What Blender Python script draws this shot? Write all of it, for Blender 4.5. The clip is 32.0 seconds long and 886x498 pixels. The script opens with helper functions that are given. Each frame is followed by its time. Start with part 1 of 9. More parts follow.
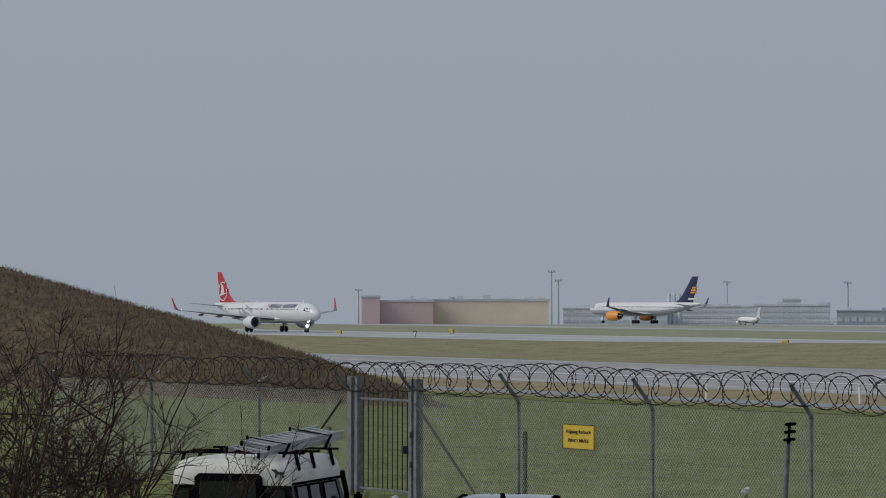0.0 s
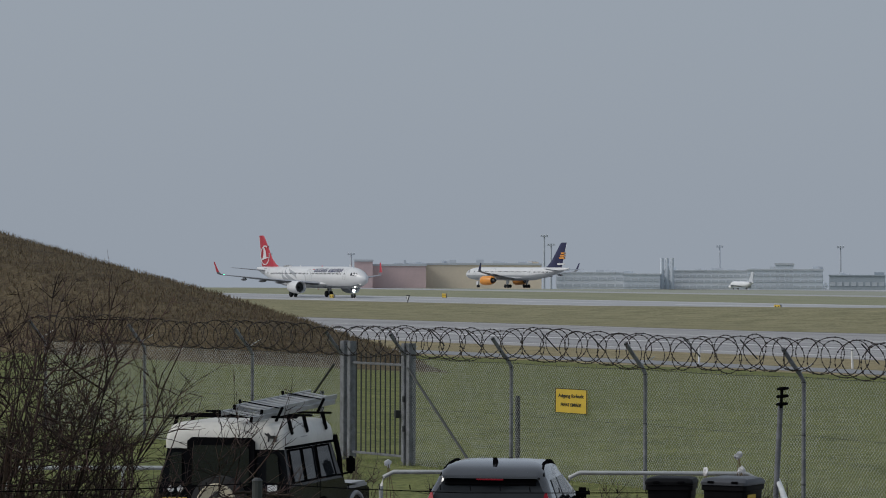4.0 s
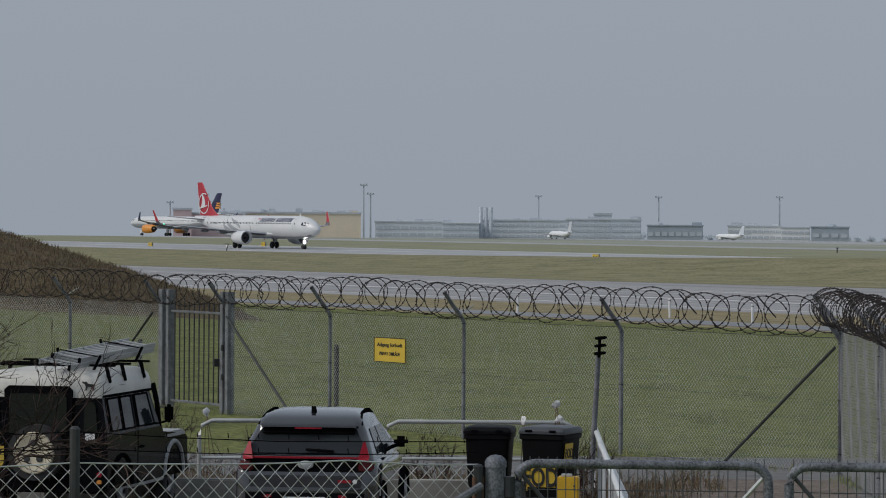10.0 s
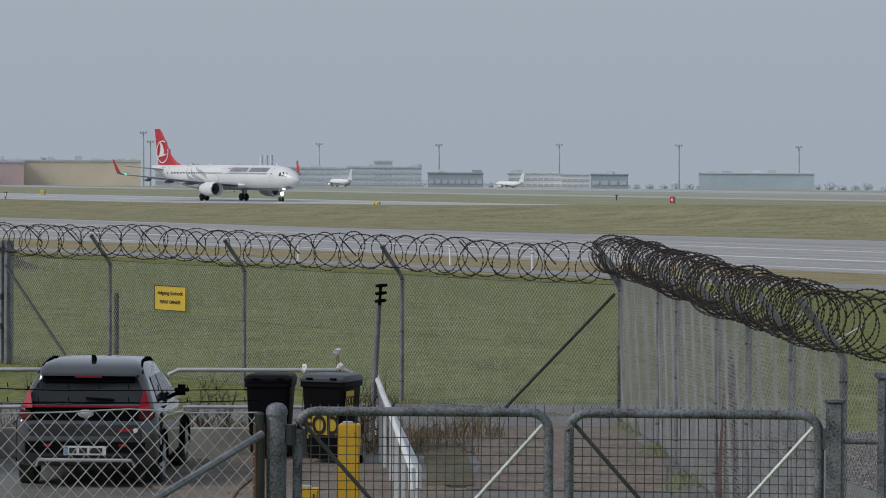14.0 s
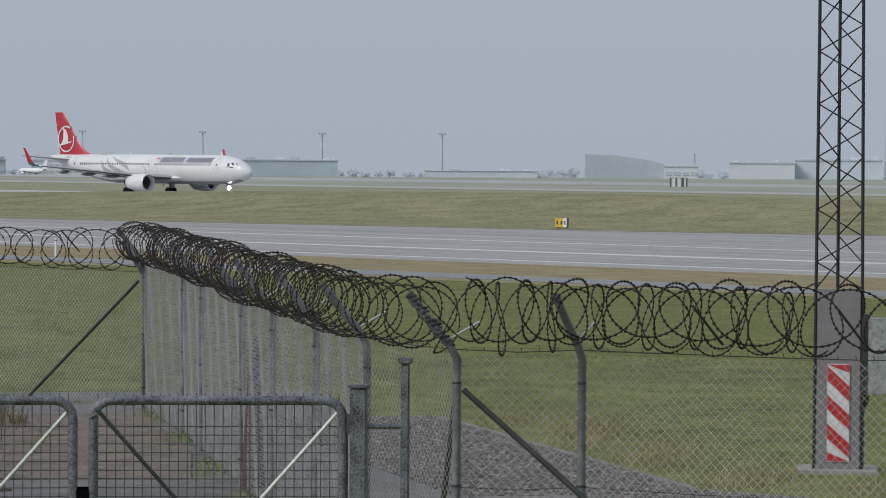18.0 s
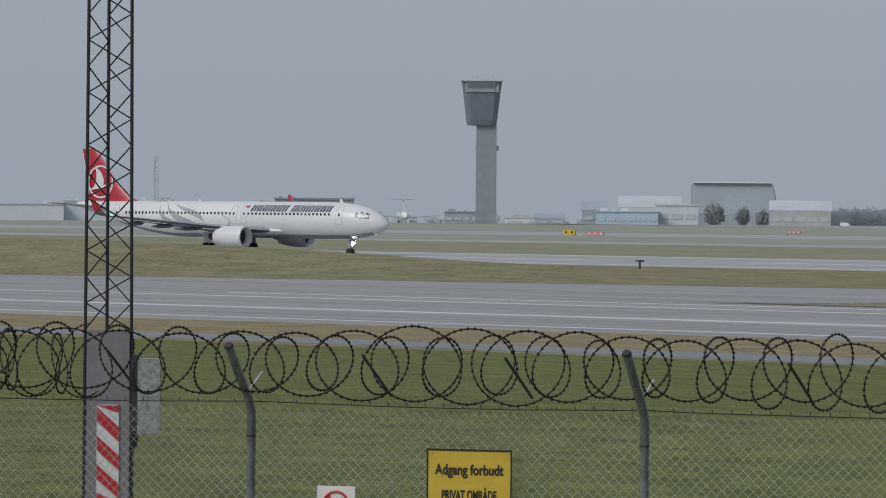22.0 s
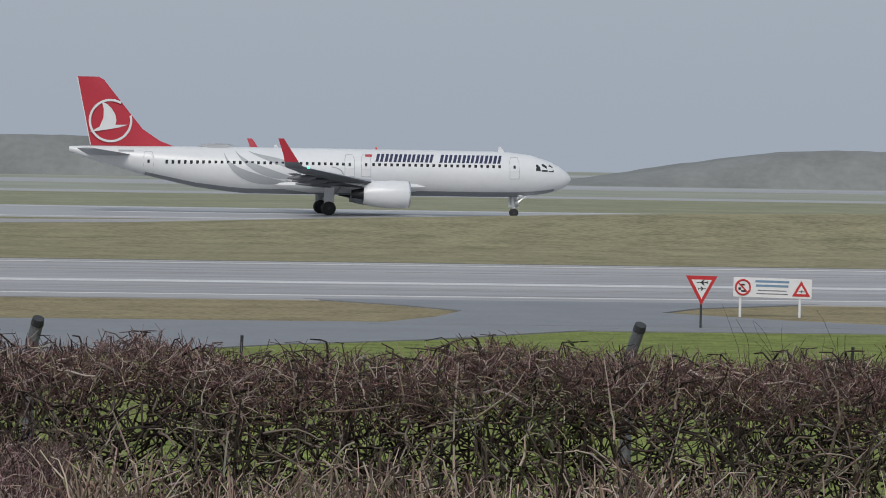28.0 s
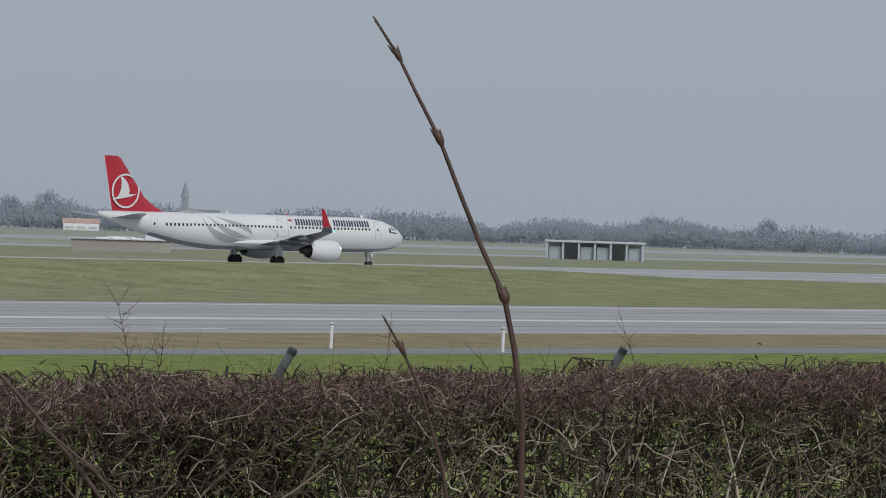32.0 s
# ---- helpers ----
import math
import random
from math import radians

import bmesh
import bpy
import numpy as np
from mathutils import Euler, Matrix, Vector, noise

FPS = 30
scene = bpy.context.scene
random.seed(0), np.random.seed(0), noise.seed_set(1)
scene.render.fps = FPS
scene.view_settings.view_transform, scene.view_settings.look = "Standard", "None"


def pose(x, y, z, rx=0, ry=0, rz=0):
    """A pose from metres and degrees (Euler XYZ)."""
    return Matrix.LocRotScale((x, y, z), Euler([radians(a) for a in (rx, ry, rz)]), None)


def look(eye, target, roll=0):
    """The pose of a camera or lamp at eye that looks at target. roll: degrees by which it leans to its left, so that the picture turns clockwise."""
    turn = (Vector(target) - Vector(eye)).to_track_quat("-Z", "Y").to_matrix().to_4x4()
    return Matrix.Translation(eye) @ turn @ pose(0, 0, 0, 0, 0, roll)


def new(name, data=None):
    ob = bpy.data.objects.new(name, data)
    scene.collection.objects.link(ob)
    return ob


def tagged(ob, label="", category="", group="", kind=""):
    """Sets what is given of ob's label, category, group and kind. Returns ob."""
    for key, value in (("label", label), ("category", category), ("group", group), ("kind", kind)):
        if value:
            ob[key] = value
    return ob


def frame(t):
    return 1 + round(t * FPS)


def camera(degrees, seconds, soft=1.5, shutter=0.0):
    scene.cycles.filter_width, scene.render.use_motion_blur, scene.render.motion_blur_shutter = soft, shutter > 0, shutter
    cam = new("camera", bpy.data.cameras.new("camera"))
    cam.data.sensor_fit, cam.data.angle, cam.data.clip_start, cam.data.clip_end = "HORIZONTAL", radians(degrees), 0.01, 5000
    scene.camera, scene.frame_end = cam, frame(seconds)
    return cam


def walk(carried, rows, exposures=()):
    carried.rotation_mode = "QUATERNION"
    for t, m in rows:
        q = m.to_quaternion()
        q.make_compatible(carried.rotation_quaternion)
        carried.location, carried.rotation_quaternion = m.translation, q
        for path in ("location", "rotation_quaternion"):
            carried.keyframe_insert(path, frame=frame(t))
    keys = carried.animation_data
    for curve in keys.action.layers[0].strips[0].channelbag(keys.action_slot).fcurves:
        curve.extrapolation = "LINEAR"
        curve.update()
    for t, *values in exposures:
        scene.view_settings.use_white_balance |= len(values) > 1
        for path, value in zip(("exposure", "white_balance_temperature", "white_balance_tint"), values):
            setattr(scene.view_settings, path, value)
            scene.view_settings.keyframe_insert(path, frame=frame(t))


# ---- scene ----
EYE = Vector((0.0, 0.0, 6.2))


def aim(bearing, rise, lean):
    """The camera at the eye, turned by a bearing from +Y towards +X, degrees."""
    a, e = radians(bearing), radians(rise)
    return look(EYE, EYE + Vector((math.sin(a) * math.cos(e), math.cos(a) * math.cos(e), math.sin(e))), lean)


# (seconds, bearing, rise, lean)
AIM = [
    (0, -60.457, 0.808, 0.165),
    (0.5, -60.435, 0.742, 0.167),
    (1, -60.422, 0.676, 0.166),
    (1.5, -60.481, 0.604, 0.134),
    (2, -60.486, 0.502, 0.164),
    (2.5, -60.401, 0.352, 0.164),
    (3, -60.4, 0.323, 0.17),
    (3.5, -60.401, 0.294, 0.186),
    (5.5, -59.998, 0.047, 0.326),
    (6, -59.862, -0.009, 0.344),
    (6.5, -59.65, -0.06, 0.383),
    (7, -59.162, -0.091, 0.455),
    (7.5, -58.562, -0.129, 0.488),
    (8, -58.312, -0.18, 0.52),
    (8.5, -58.202, -0.239, 0.561),
    (9, -58.031, -0.338, 0.524),
    (9.5, -57.793, -0.44, 0.503),
    (10, -57.52, -0.531, 0.432),
    (10.5, -57.173, -0.59, 0.348),
    (11, -56.668, -0.625, 0.398),
    (11.5, -56.129, -0.64, 0.349),
    (12, -55.486, -0.697, 0.292),
    (12.5, -54.897, -0.731, 0.333),
    (13, -54.741, -0.734, 0.37),
    (13.5, -54.575, -0.861, 0.41),
    (14, -54.093, -1.323, 0.361),
    (14.5, -53.009, -1.98, 0.147),
    (16.5, -50.356, -2.114, 0.097),
    (17, -49.448, -1.819, 0.296),
    (17.5, -47.979, -1.692, 0.364),
    (18, -46.677, -1.486, 0.359),
    (18.5, -46.467, -1.419, 0.369),
    (19, -45.923, -1.358, 0.416),
    (19.5, -44.492, -1.224, 0.442),
    (20, -43.014, -1.056, 0.427),
    (20.5, -41.851, -0.95, 0.455),
    (21, -39.549, -0.818, 0.401),
    (21.5, -37.48, -0.764, 0.402),
    (22, -35.315, -0.767, 0.451),
    (22.5, -32.935, -0.725, 0.638),
    (23, -30.203, -0.642, 0.845),
    (23.5, -27.776, -0.547, 0.971),
    (24, -25.02, -0.455, 0.963),
    (24.5, -21.726, -0.606, 0.829),
    (25, -18.313, -0.99, 0.851),
    (25.5, -15.616, -1.288, 0.881),
    (26, -12.518, -1.466, 0.736),
    (26.5, -8.06, -1.242, 0.711),
    (28.5, 12.19, -1.882, 1.124),
    (29, 16.93, -2.055, 1.222),
    (29.5, 21.928, -1.845, 1.26),
    (30, 26.973, -1.604, 1.734),
    (30.5, 31.527, -1.254, 1.686),
    (31, 35.221, -0.946, 1.605),
    (31.5, 38.45, -0.718, 1.635),
    (32, 42.16, -0.496, 1.826),
]
cam = camera(13.755, 32.0, 1.0)
walk(cam, [(t, aim(b, r, l)) for t, b, r, l in AIM], [(0, 0.02), (13, 0.02), (13.6, 0.08), (14.0, 0.26), (14.5, 0.3), (17, 0.38), (19, 0.32), (20, 0.12), (22, 0.1), (24.5, 0.06), (25.0, 0.05), (25.6, 0.15), (26.0, 0.25), (26.5, 0.27), (29, 0.25), (30, 0.17), (32, 0.16)])

# ---- world, sun ----
world = bpy.data.worlds.new("overcast_sky")
scene.world = world
world.use_nodes = True
wn, wl = world.node_tree.nodes, world.node_tree.links
wn.clear()
sky = wn.new("ShaderNodeTexSky")
sky.sky_type, sky.sun_disc = "NISHITA", False
sky.sun_elevation, sky.sun_rotation = radians(38), radians(200)
sky.dust_density, sky.air_density, sky.ozone_density = 4.0, 1.0, 1.0
veil = wn.new("ShaderNodeMix")
veil.data_type, veil.blend_type = "RGBA", "MIX"
veil.inputs["Factor"].default_value = 0.90
veil.inputs["B"].default_value = (2.86, 3.26, 3.82, 1)
back = wn.new("ShaderNodeBackground")
back.inputs["Strength"].default_value = 0.11
wl.new(sky.outputs["Color"], veil.inputs["A"])
wl.new(veil.outputs["Result"], back.inputs["Color"])
wout = wn.new("ShaderNodeOutputWorld")
wl.new(back.outputs["Background"], wout.inputs["Surface"])

sun = new("sun", bpy.data.lights.new("sun", "SUN"))
sun.data.energy, sun.data.angle, sun.data.color = 1.5, radians(25), (1.0, 0.97, 0.93)
sun.matrix_world = look((0, 0, 0), (0.2, 0.72, -0.62))

# ---- materials ----
def mat(name, color, rough=0.7, metal=0.0, vary=0.15, size=1.0, bump=0.0, fine=0.0, spec=0.5, tint=None, emit=0.0, stretch=None):
    """A procedural surface: colour varied at two scales, size in metres of the larger one."""
    m = bpy.data.materials.new(name)
    m.use_nodes = True
    n, l = m.node_tree.nodes, m.node_tree.links
    b = n["Principled BSDF"]
    b.inputs["Roughness"].default_value, b.inputs["Metallic"].default_value = rough, metal
    b.inputs["Specular IOR Level"].default_value = spec
    co = n.new("ShaderNodeTexCoord")
    big, small = n.new("ShaderNodeTexNoise"), n.new("ShaderNodeTexNoise")
    big.inputs["Scale"].default_value, big.inputs["Detail"].default_value = 1.0 / size, 4
    small.inputs["Scale"].default_value, small.inputs["Detail"].default_value = 9.0 / size, 3
    way = co.outputs["Object"]
    if stretch:
        mp = n.new("ShaderNodeMapping")
        mp.inputs["Scale"].default_value = stretch
        l.new(way, mp.inputs["Vector"])
        way = mp.outputs["Vector"]
    for k in (big, small):
        l.new(way, k.inputs["Vector"])
    add = n.new("ShaderNodeMath")
    add.operation = "MULTIPLY_ADD"
    l.new(small.outputs["Fac"], add.inputs[0])
    add.inputs[1].default_value = 0.5 + fine
    l.new(big.outputs["Fac"], add.inputs[2])
    ramp = n.new("ShaderNodeMapRange")
    ramp.inputs["From Min"].default_value, ramp.inputs["From Max"].default_value = 0.5 + fine * 0.36, 1.0 + fine * 0.62
    l.new(add.outputs["Value"], ramp.inputs["Value"])
    mix = n.new("ShaderNodeMix")
    mix.data_type = "RGBA"
    c2 = tint if tint else tuple(min(1.0, v * (1 + vary)) for v in color)
    mix.inputs["A"].default_value = (*[v * (1 - vary) for v in color], 1)
    mix.inputs["B"].default_value = (*c2, 1)
    l.new(ramp.outputs["Result"], mix.inputs["Factor"])
    l.new(mix.outputs["Result"], b.inputs["Base Color"])
    if bump:
        bp = n.new("ShaderNodeBump")
        bp.inputs["Strength"].default_value, bp.inputs["Distance"].default_value = bump, size * 0.05
        l.new(add.outputs["Value"], bp.inputs["Height"])
        l.new(bp.outputs["Normal"], b.inputs["Normal"])
    if emit:
        b.inputs["Emission Color"].default_value, b.inputs["Emission Strength"].default_value = (*color, 1), emit
    return m


def thing(name, m=None, label="", category="", group="", kind=""):
    ob = new(name)
    ob.empty_display_size = 0.2
    if m is not None:
        ob.matrix_basis = m
    return tagged(ob, label, category, group, kind)


def solid(name, bm, material, smooth=False, label="", category="", group="", kind=""):
    """One mesh object at top level."""
    return tagged(part(name, bm, material, None, smooth=smooth), label, category, group, kind)


def part(name, bm, material, parent, label="", smooth=False):
    """Link a bmesh as one mesh object under its thing or part."""
    me = bpy.data.meshes.new(name)
    bm.normal_update()
    bm.to_mesh(me)
    bm.free()
    for k in material if isinstance(material, (list, tuple)) else (material,):
        me.materials.append(k)
    if smooth:
        me.polygons.foreach_set("use_smooth", [True] * len(me.polygons))
        me.set_sharp_from_angle(angle=radians(40))
    ob = new(name, me)
    if parent is not None:
        ob.parent = parent
    if label:
        ob["label"] = label
    return ob


def again(ob, m, parent):
    """Another object on the same mesh."""
    o = new(ob.name.split(".")[0], ob.data)
    o.parent = parent
    o.matrix_basis = m
    if "label" in ob:
        o["label"] = ob["label"]
    return o


# ---- shapes ----
def box(bm, size, at=(0, 0, 0), turn=(0, 0, 0), bevel=0.0):
    made = bmesh.ops.create_cube(bm, size=1, matrix=pose(*at, *turn) @ Matrix.Diagonal((*size, 1)))
    if bevel:
        edges = list({e for v in made["verts"] for e in v.link_edges})
        bmesh.ops.bevel(bm, geom=edges, offset=bevel, segments=2, affect="EDGES", clamp_overlap=True)
    return bm


def rod(bm, a, b, r0, r1=None, seg=8):
    """A tapered round bar from a to b."""
    a, b = Vector(a), Vector(b)
    d = b - a
    m = Matrix.Translation((a + b) / 2) @ d.to_track_quat("Z", "Y").to_matrix().to_4x4()
    bmesh.ops.create_cone(bm, cap_ends=True, segments=seg, radius1=r0, radius2=r0 if r1 is None else r1, depth=d.length, matrix=m)
    return bm


def loft(bm, rings, caps=True, material=0):
    """Skin closed rings of equal count."""
    rows = [[bm.verts.new(p) for p in ring] for ring in rings]
    k = len(rows[0])
    for a, b in zip(rows, rows[1:]):
        for i in range(k):
            f = bm.faces.new((a[i], a[(i + 1) % k], b[(i + 1) % k], b[i]))
            f.material_index = material
    if caps:
        bm.faces.new(rows[0][::-1]).material_index = material
        bm.faces.new(rows[-1]).material_index = material
    bmesh.ops.recalc_face_normals(bm, faces=bm.faces)
    return bm


def tube(bm, pts, r, seg=6):
    """A round bar along a bent line; r may be one radius or one for each point."""
    pts = [Vector(p) for p in pts]
    rs = r if isinstance(r, (list, tuple)) else [r] * len(pts)
    rings, up = [], Vector((0.13, 0.27, 0.95))
    for i, p in enumerate(pts):
        d = (pts[min(i + 1, len(pts) - 1)] - pts[max(i - 1, 0)]).normalized()
        s = d.cross(up)
        if s.length < 0.05:
            s = d.cross(Vector((1, 0, 0)))
        s.normalize()
        u = s.cross(d)
        rings.append([p + (s * math.cos(a) + u * math.sin(a)) * rs[i] for a in (2 * math.pi * k / seg for k in range(seg))])
    rows = [[bm.verts.new(p) for p in ring] for ring in rings]
    for a, b in zip(rows, rows[1:]):
        for i in range(seg):
            bm.faces.new((a[i], a[(i + 1) % seg], b[(i + 1) % seg], b[i]))
    bm.faces.new(rows[0][::-1])
    bm.faces.new(rows[-1])
    return bm


def plate(bm, outline, t, m=None, material=0):
    """A flat outline in xz, thickness t along y, then the pose m."""
    m = m or Matrix()
    a = [bm.verts.new(m @ Vector((x, -t / 2, z))) for x, z in outline]
    b = [bm.verts.new(m @ Vector((x, t / 2, z))) for x, z in outline]
    k = len(a)
    fs = [bm.faces.new(a), bm.faces.new(b[::-1])] + [bm.faces.new((a[(i + 1) % k], a[i], b[i], b[(i + 1) % k])) for i in range(k)]
    for f in fs:
        f.material_index = material
    return bm


def B():
    return bmesh.new()

GRASS = mat("field_grass", (0.122, 0.150, 0.043), 0.95, vary=0.5, size=1.3, bump=1.0, fine=0.9, spec=0.2, tint=(0.215, 0.230, 0.080))


def tint_by_x(m, x0, x1, color):
    """Multiply the base colour by a tint, rising from x0 to x1."""
    n, l = m.node_tree.nodes, m.node_tree.links
    b = n["Principled BSDF"]
    old = b.inputs["Base Color"].links[0].from_socket
    co, sep, mr, mix = n.new("ShaderNodeTexCoord"), n.new("ShaderNodeSeparateXYZ"), n.new("ShaderNodeMapRange"), n.new("ShaderNodeMix")
    l.new(co.outputs["Object"], sep.inputs["Vector"])
    l.new(sep.outputs["X"], mr.inputs["Value"])
    mr.inputs["From Min"].default_value, mr.inputs["From Max"].default_value = x0, x1
    mix.data_type, mix.blend_type = "RGBA", "MULTIPLY"
    mix.inputs["B"].default_value = (*color, 1)
    l.new(mr.outputs["Result"], mix.inputs["Factor"])
    l.new(old, mix.inputs["A"])
    l.new(mix.outputs["Result"], b.inputs["Base Color"])


tint_by_x(GRASS, -36, 0, (1.3, 1.42, 1.1))

VERGE = mat("dry_verge_grass", (0.25, 0.21, 0.118), 0.95, vary=0.38, size=2.5, bump=0.5, fine=0.8, spec=0.2, tint=(0.35, 0.295, 0.17))
OLIVE = mat("airfield_grass", (0.222, 0.216, 0.116), 0.95, vary=0.38, size=4, bump=0.5, fine=0.8, spec=0.2, tint=(0.312, 0.284, 0.166))
# the two farther grasses are paled and greyed to imitate haze
MIDGRASS = mat("haze_paled_mid_grass", (0.25, 0.262, 0.165), 0.95, vary=0.25, size=12, fine=0.5, spec=0.2, tint=(0.315, 0.312, 0.205))
FARGRASS = mat("haze_paled_far_grass", (0.30, 0.312, 0.255), 0.95, vary=0.15, size=30, spec=0.2)
ASPH = mat("damp_taxiway_asphalt", (0.292, 0.285, 0.284), 0.65, vary=0.40, size=3, fine=0.7, stretch=(0.02, 1.0, 1.0))
tint_by_x(OLIVE, -90, 40, (1.14, 1.12, 1.15))
tint_by_x(OLIVE, 90, 200, (0.90, 1.02, 0.85))
RUNWAY = mat("runway_asphalt", (0.35, 0.352, 0.358), 0.55, vary=0.2, size=6, fine=0.5, stretch=(0.03, 1.0, 1.0))
tint_by_x(ASPH, -90, 40, (1.17, 1.17, 1.18))
PATH = mat("service_road_asphalt", (0.20, 0.205, 0.215), 0.55, vary=0.12, size=3, fine=0.4)
PAINT = mat("worn_white_paint", (0.60, 0.60, 0.60), 0.6, vary=0.12, size=1.2)
TARPATCH = mat("dark_tar_repair", (0.27, 0.265, 0.262), 0.6, vary=0.3, size=3, fine=0.5, stretch=(0.05, 1.0, 1.0))
SEAM = mat("dark_tar_edge", (0.11, 0.10, 0.085), 0.8, vary=0.2, size=2)
GRAVEL = mat("grey_gravel", (0.175, 0.160, 0.155), 0.9, vary=0.55, size=0.22, bump=1.0, fine=1.0, tint=(0.30, 0.28, 0.275))
YARD = mat("damp_yard_asphalt", (0.125, 0.12, 0.115), 0.6, vary=0.4, size=2.2, fine=0.6)
SOIL = mat("brown_yard_soil", (0.135, 0.102, 0.082), 0.9, vary=0.35, size=0.5, bump=0.9, fine=0.9, tint=(0.235, 0.19, 0.16))
MOSS = mat("yard_moss", (0.085, 0.095, 0.04), 0.95, vary=0.5, size=0.5, bump=0.8, fine=0.8, tint=(0.16, 0.13, 0.08))
KERB = mat("mossy_concrete", (0.27, 0.265, 0.24), 0.85, vary=0.25, size=0.7, bump=0.3)
DRYMOUND = mat("withered_mound_grass", (0.085, 0.062, 0.042), 0.95, vary=0.5, size=2.5, bump=1.0, fine=1.0, spec=0.15, tint=(0.15, 0.118, 0.07))


def ease(a, b, v):
    u = min(1.0, max(0.0, (v - a) / (b - a)))
    return u * u * (3 - 2 * u)


SWELL = ((-560, 0.0), (-500, 0.5), (-430, 0.9), (-400, 1.05), (-340, 1.5), (-300, 2.1), (-265, 2.4), (-238, 2.5), (-212, 2.4), (-195, 1.9), (-183, 1.3), (-168, 0.5), (-145, 0.0),
         (-10, 0.0), (10, 0.6), (27, 1.25), (45, 1.75), (62, 2.0), (85, 2.1), (100, 2.0), (115, 1.75), (150, 1.7), (200, 1.72), (228, 1.7), (245, 1.4), (265, 0.85), (290, 0.2), (310, 0.0))


def crest(x):
    """Height of the long grass swells before the runway."""
    for (xa, za), (xb, zb) in zip(SWELL, SWELL[1:]):
        if xa <= x < xb:
            return za + (zb - za) * (x - xa) / (xb - xa)
    return 0.0


def ground_z(x, y):
    """Height of the land: a bank under the eye, a level yard, a slow fall to the airfield, two swells before the runway."""
    d = math.hypot(x, y)
    z = 2.1 * (1 - ease(52, 118, y))
    z += 2.3 * (1 - ease(4, 30, d))
    z += crest(x) * math.exp(-((y - 250) / 20) ** 2)
    return z - max(0.0, d - 980) * 0.0075



# ---- ground ----
def ground():
    bm = B()
    xs = [-4400, -3200, -2300, -1700, -1350, -1150, -1000, -880, -780, -690, -610] + list(range(-540, -60, 20)) + list(range(-60, 41, 2)) + [44, 48, 52, 56, 60] \
        + list(range(80, 541, 20)) + [610, 690, 780, 880, 1000, 1150, 1350, 1700, 2300, 3200, 4400]
    ys = [-300, -120, -60] + list(range(-36, 0, 4)) + list(range(0, 60, 2)) + list(range(60, 115, 6)) + [118, 123.5, 130.5, 136, 145.5, 160, 180, 200, 215] \
        + list(range(222, 292, 7)) + [296, 323, 353, 400, 432, 468, 500, 545, 600, 680, 780, 880, 980, 1100, 1250, 1450, 1800, 2400, 3200, 4400]
    g = [[bm.verts.new((x, y, ground_z(x, y))) for x in xs] for y in ys]
    for i, y in enumerate(ys[:-1]):
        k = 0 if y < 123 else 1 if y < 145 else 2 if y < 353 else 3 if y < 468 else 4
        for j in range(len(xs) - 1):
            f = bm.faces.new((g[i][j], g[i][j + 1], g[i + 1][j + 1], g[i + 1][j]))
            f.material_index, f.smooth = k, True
    return solid("ground", bm, (GRASS, VERGE, OLIVE, MIDGRASS, FARGRASS), label="flat airfield grass, green by the fence, dry further out, haze-paled far off", category="ground", kind="structure")


def skirt(bm, drop):
    """Carry the rim of a paved sheet down into the land, so that it has thickness."""
    rim = [e for e in bm.edges if e.is_boundary]
    made = bmesh.ops.extrude_edge_only(bm, edges=rim)["geom"]
    for v in made:
        if isinstance(v, bmesh.types.BMVert):
            v.co.z -= drop


def strip(name, line, w0, w1, material, lift, label, category, step=12.0):
    """A paved band along a plan line, w0 to its right side and w1 to its left, lying on the land."""
    pts = []
    for (xa, ya), (xb, yb) in zip(line, line[1:]):
        k = max(1, int(math.hypot(xb - xa, yb - ya) / step))
        pts += [Vector((xa + (xb - xa) * i / k, ya + (yb - ya) * i / k)) for i in range(k)]
    pts.append(Vector(line[-1]))
    bm = B()
    rows = []
    cols = min(24, max(4, int((w0 + w1) / 0.9)))
    for i, p in enumerate(pts):
        d = (pts[min(i + 1, len(pts) - 1)] - pts[max(i - 1, 0)]).normalized()
        s = Vector((-d.y, d.x))
        row = []
        for k in range(cols + 1):
            q = p + s * (-w0 + (w0 + w1) * k / cols)
            row.append(bm.verts.new((q.x, q.y, ground_z(q.x, q.y) + lift)))
        rows.append(row)
    for a, b in zip(rows, rows[1:]):
        for k in range(cols):
            bm.faces.new((a[k], b[k], b[k + 1], a[k + 1]))
    bmesh.ops.recalc_face_normals(bm, faces=bm.faces)
    if bm.faces[:][0].normal.z < 0:
        bmesh.ops.reverse_faces(bm, faces=bm.faces)
    skirt(bm, lift + 0.02)
    return solid(name, bm, material, label=label, category=category, kind="structure")


def line_marks(parent, x0, x1, y, width, lift, dash=0.0, gap=0.0):
    x = x0
    while x < x1:
        e = min(x1, x + (dash or x1 - x0))
        bm = B()
        n = max(1, int((e - x) / 12))
        a = [(bm.verts.new((x + (e - x) * i / n, y - width / 2, ground_z(x, y) + lift)), bm.verts.new((x + (e - x) * i / n, y + width / 2, ground_z(x, y) + lift))) for i in range(n + 1)]
        for (p, q), (r, s) in zip(a, a[1:]):
            bm.faces.new((p, r, s, q))
        skirt(bm, 0.03)
        part("marking", bm, PAINT, parent, "worn white painted line")
        x = e + (gap or 1e9)


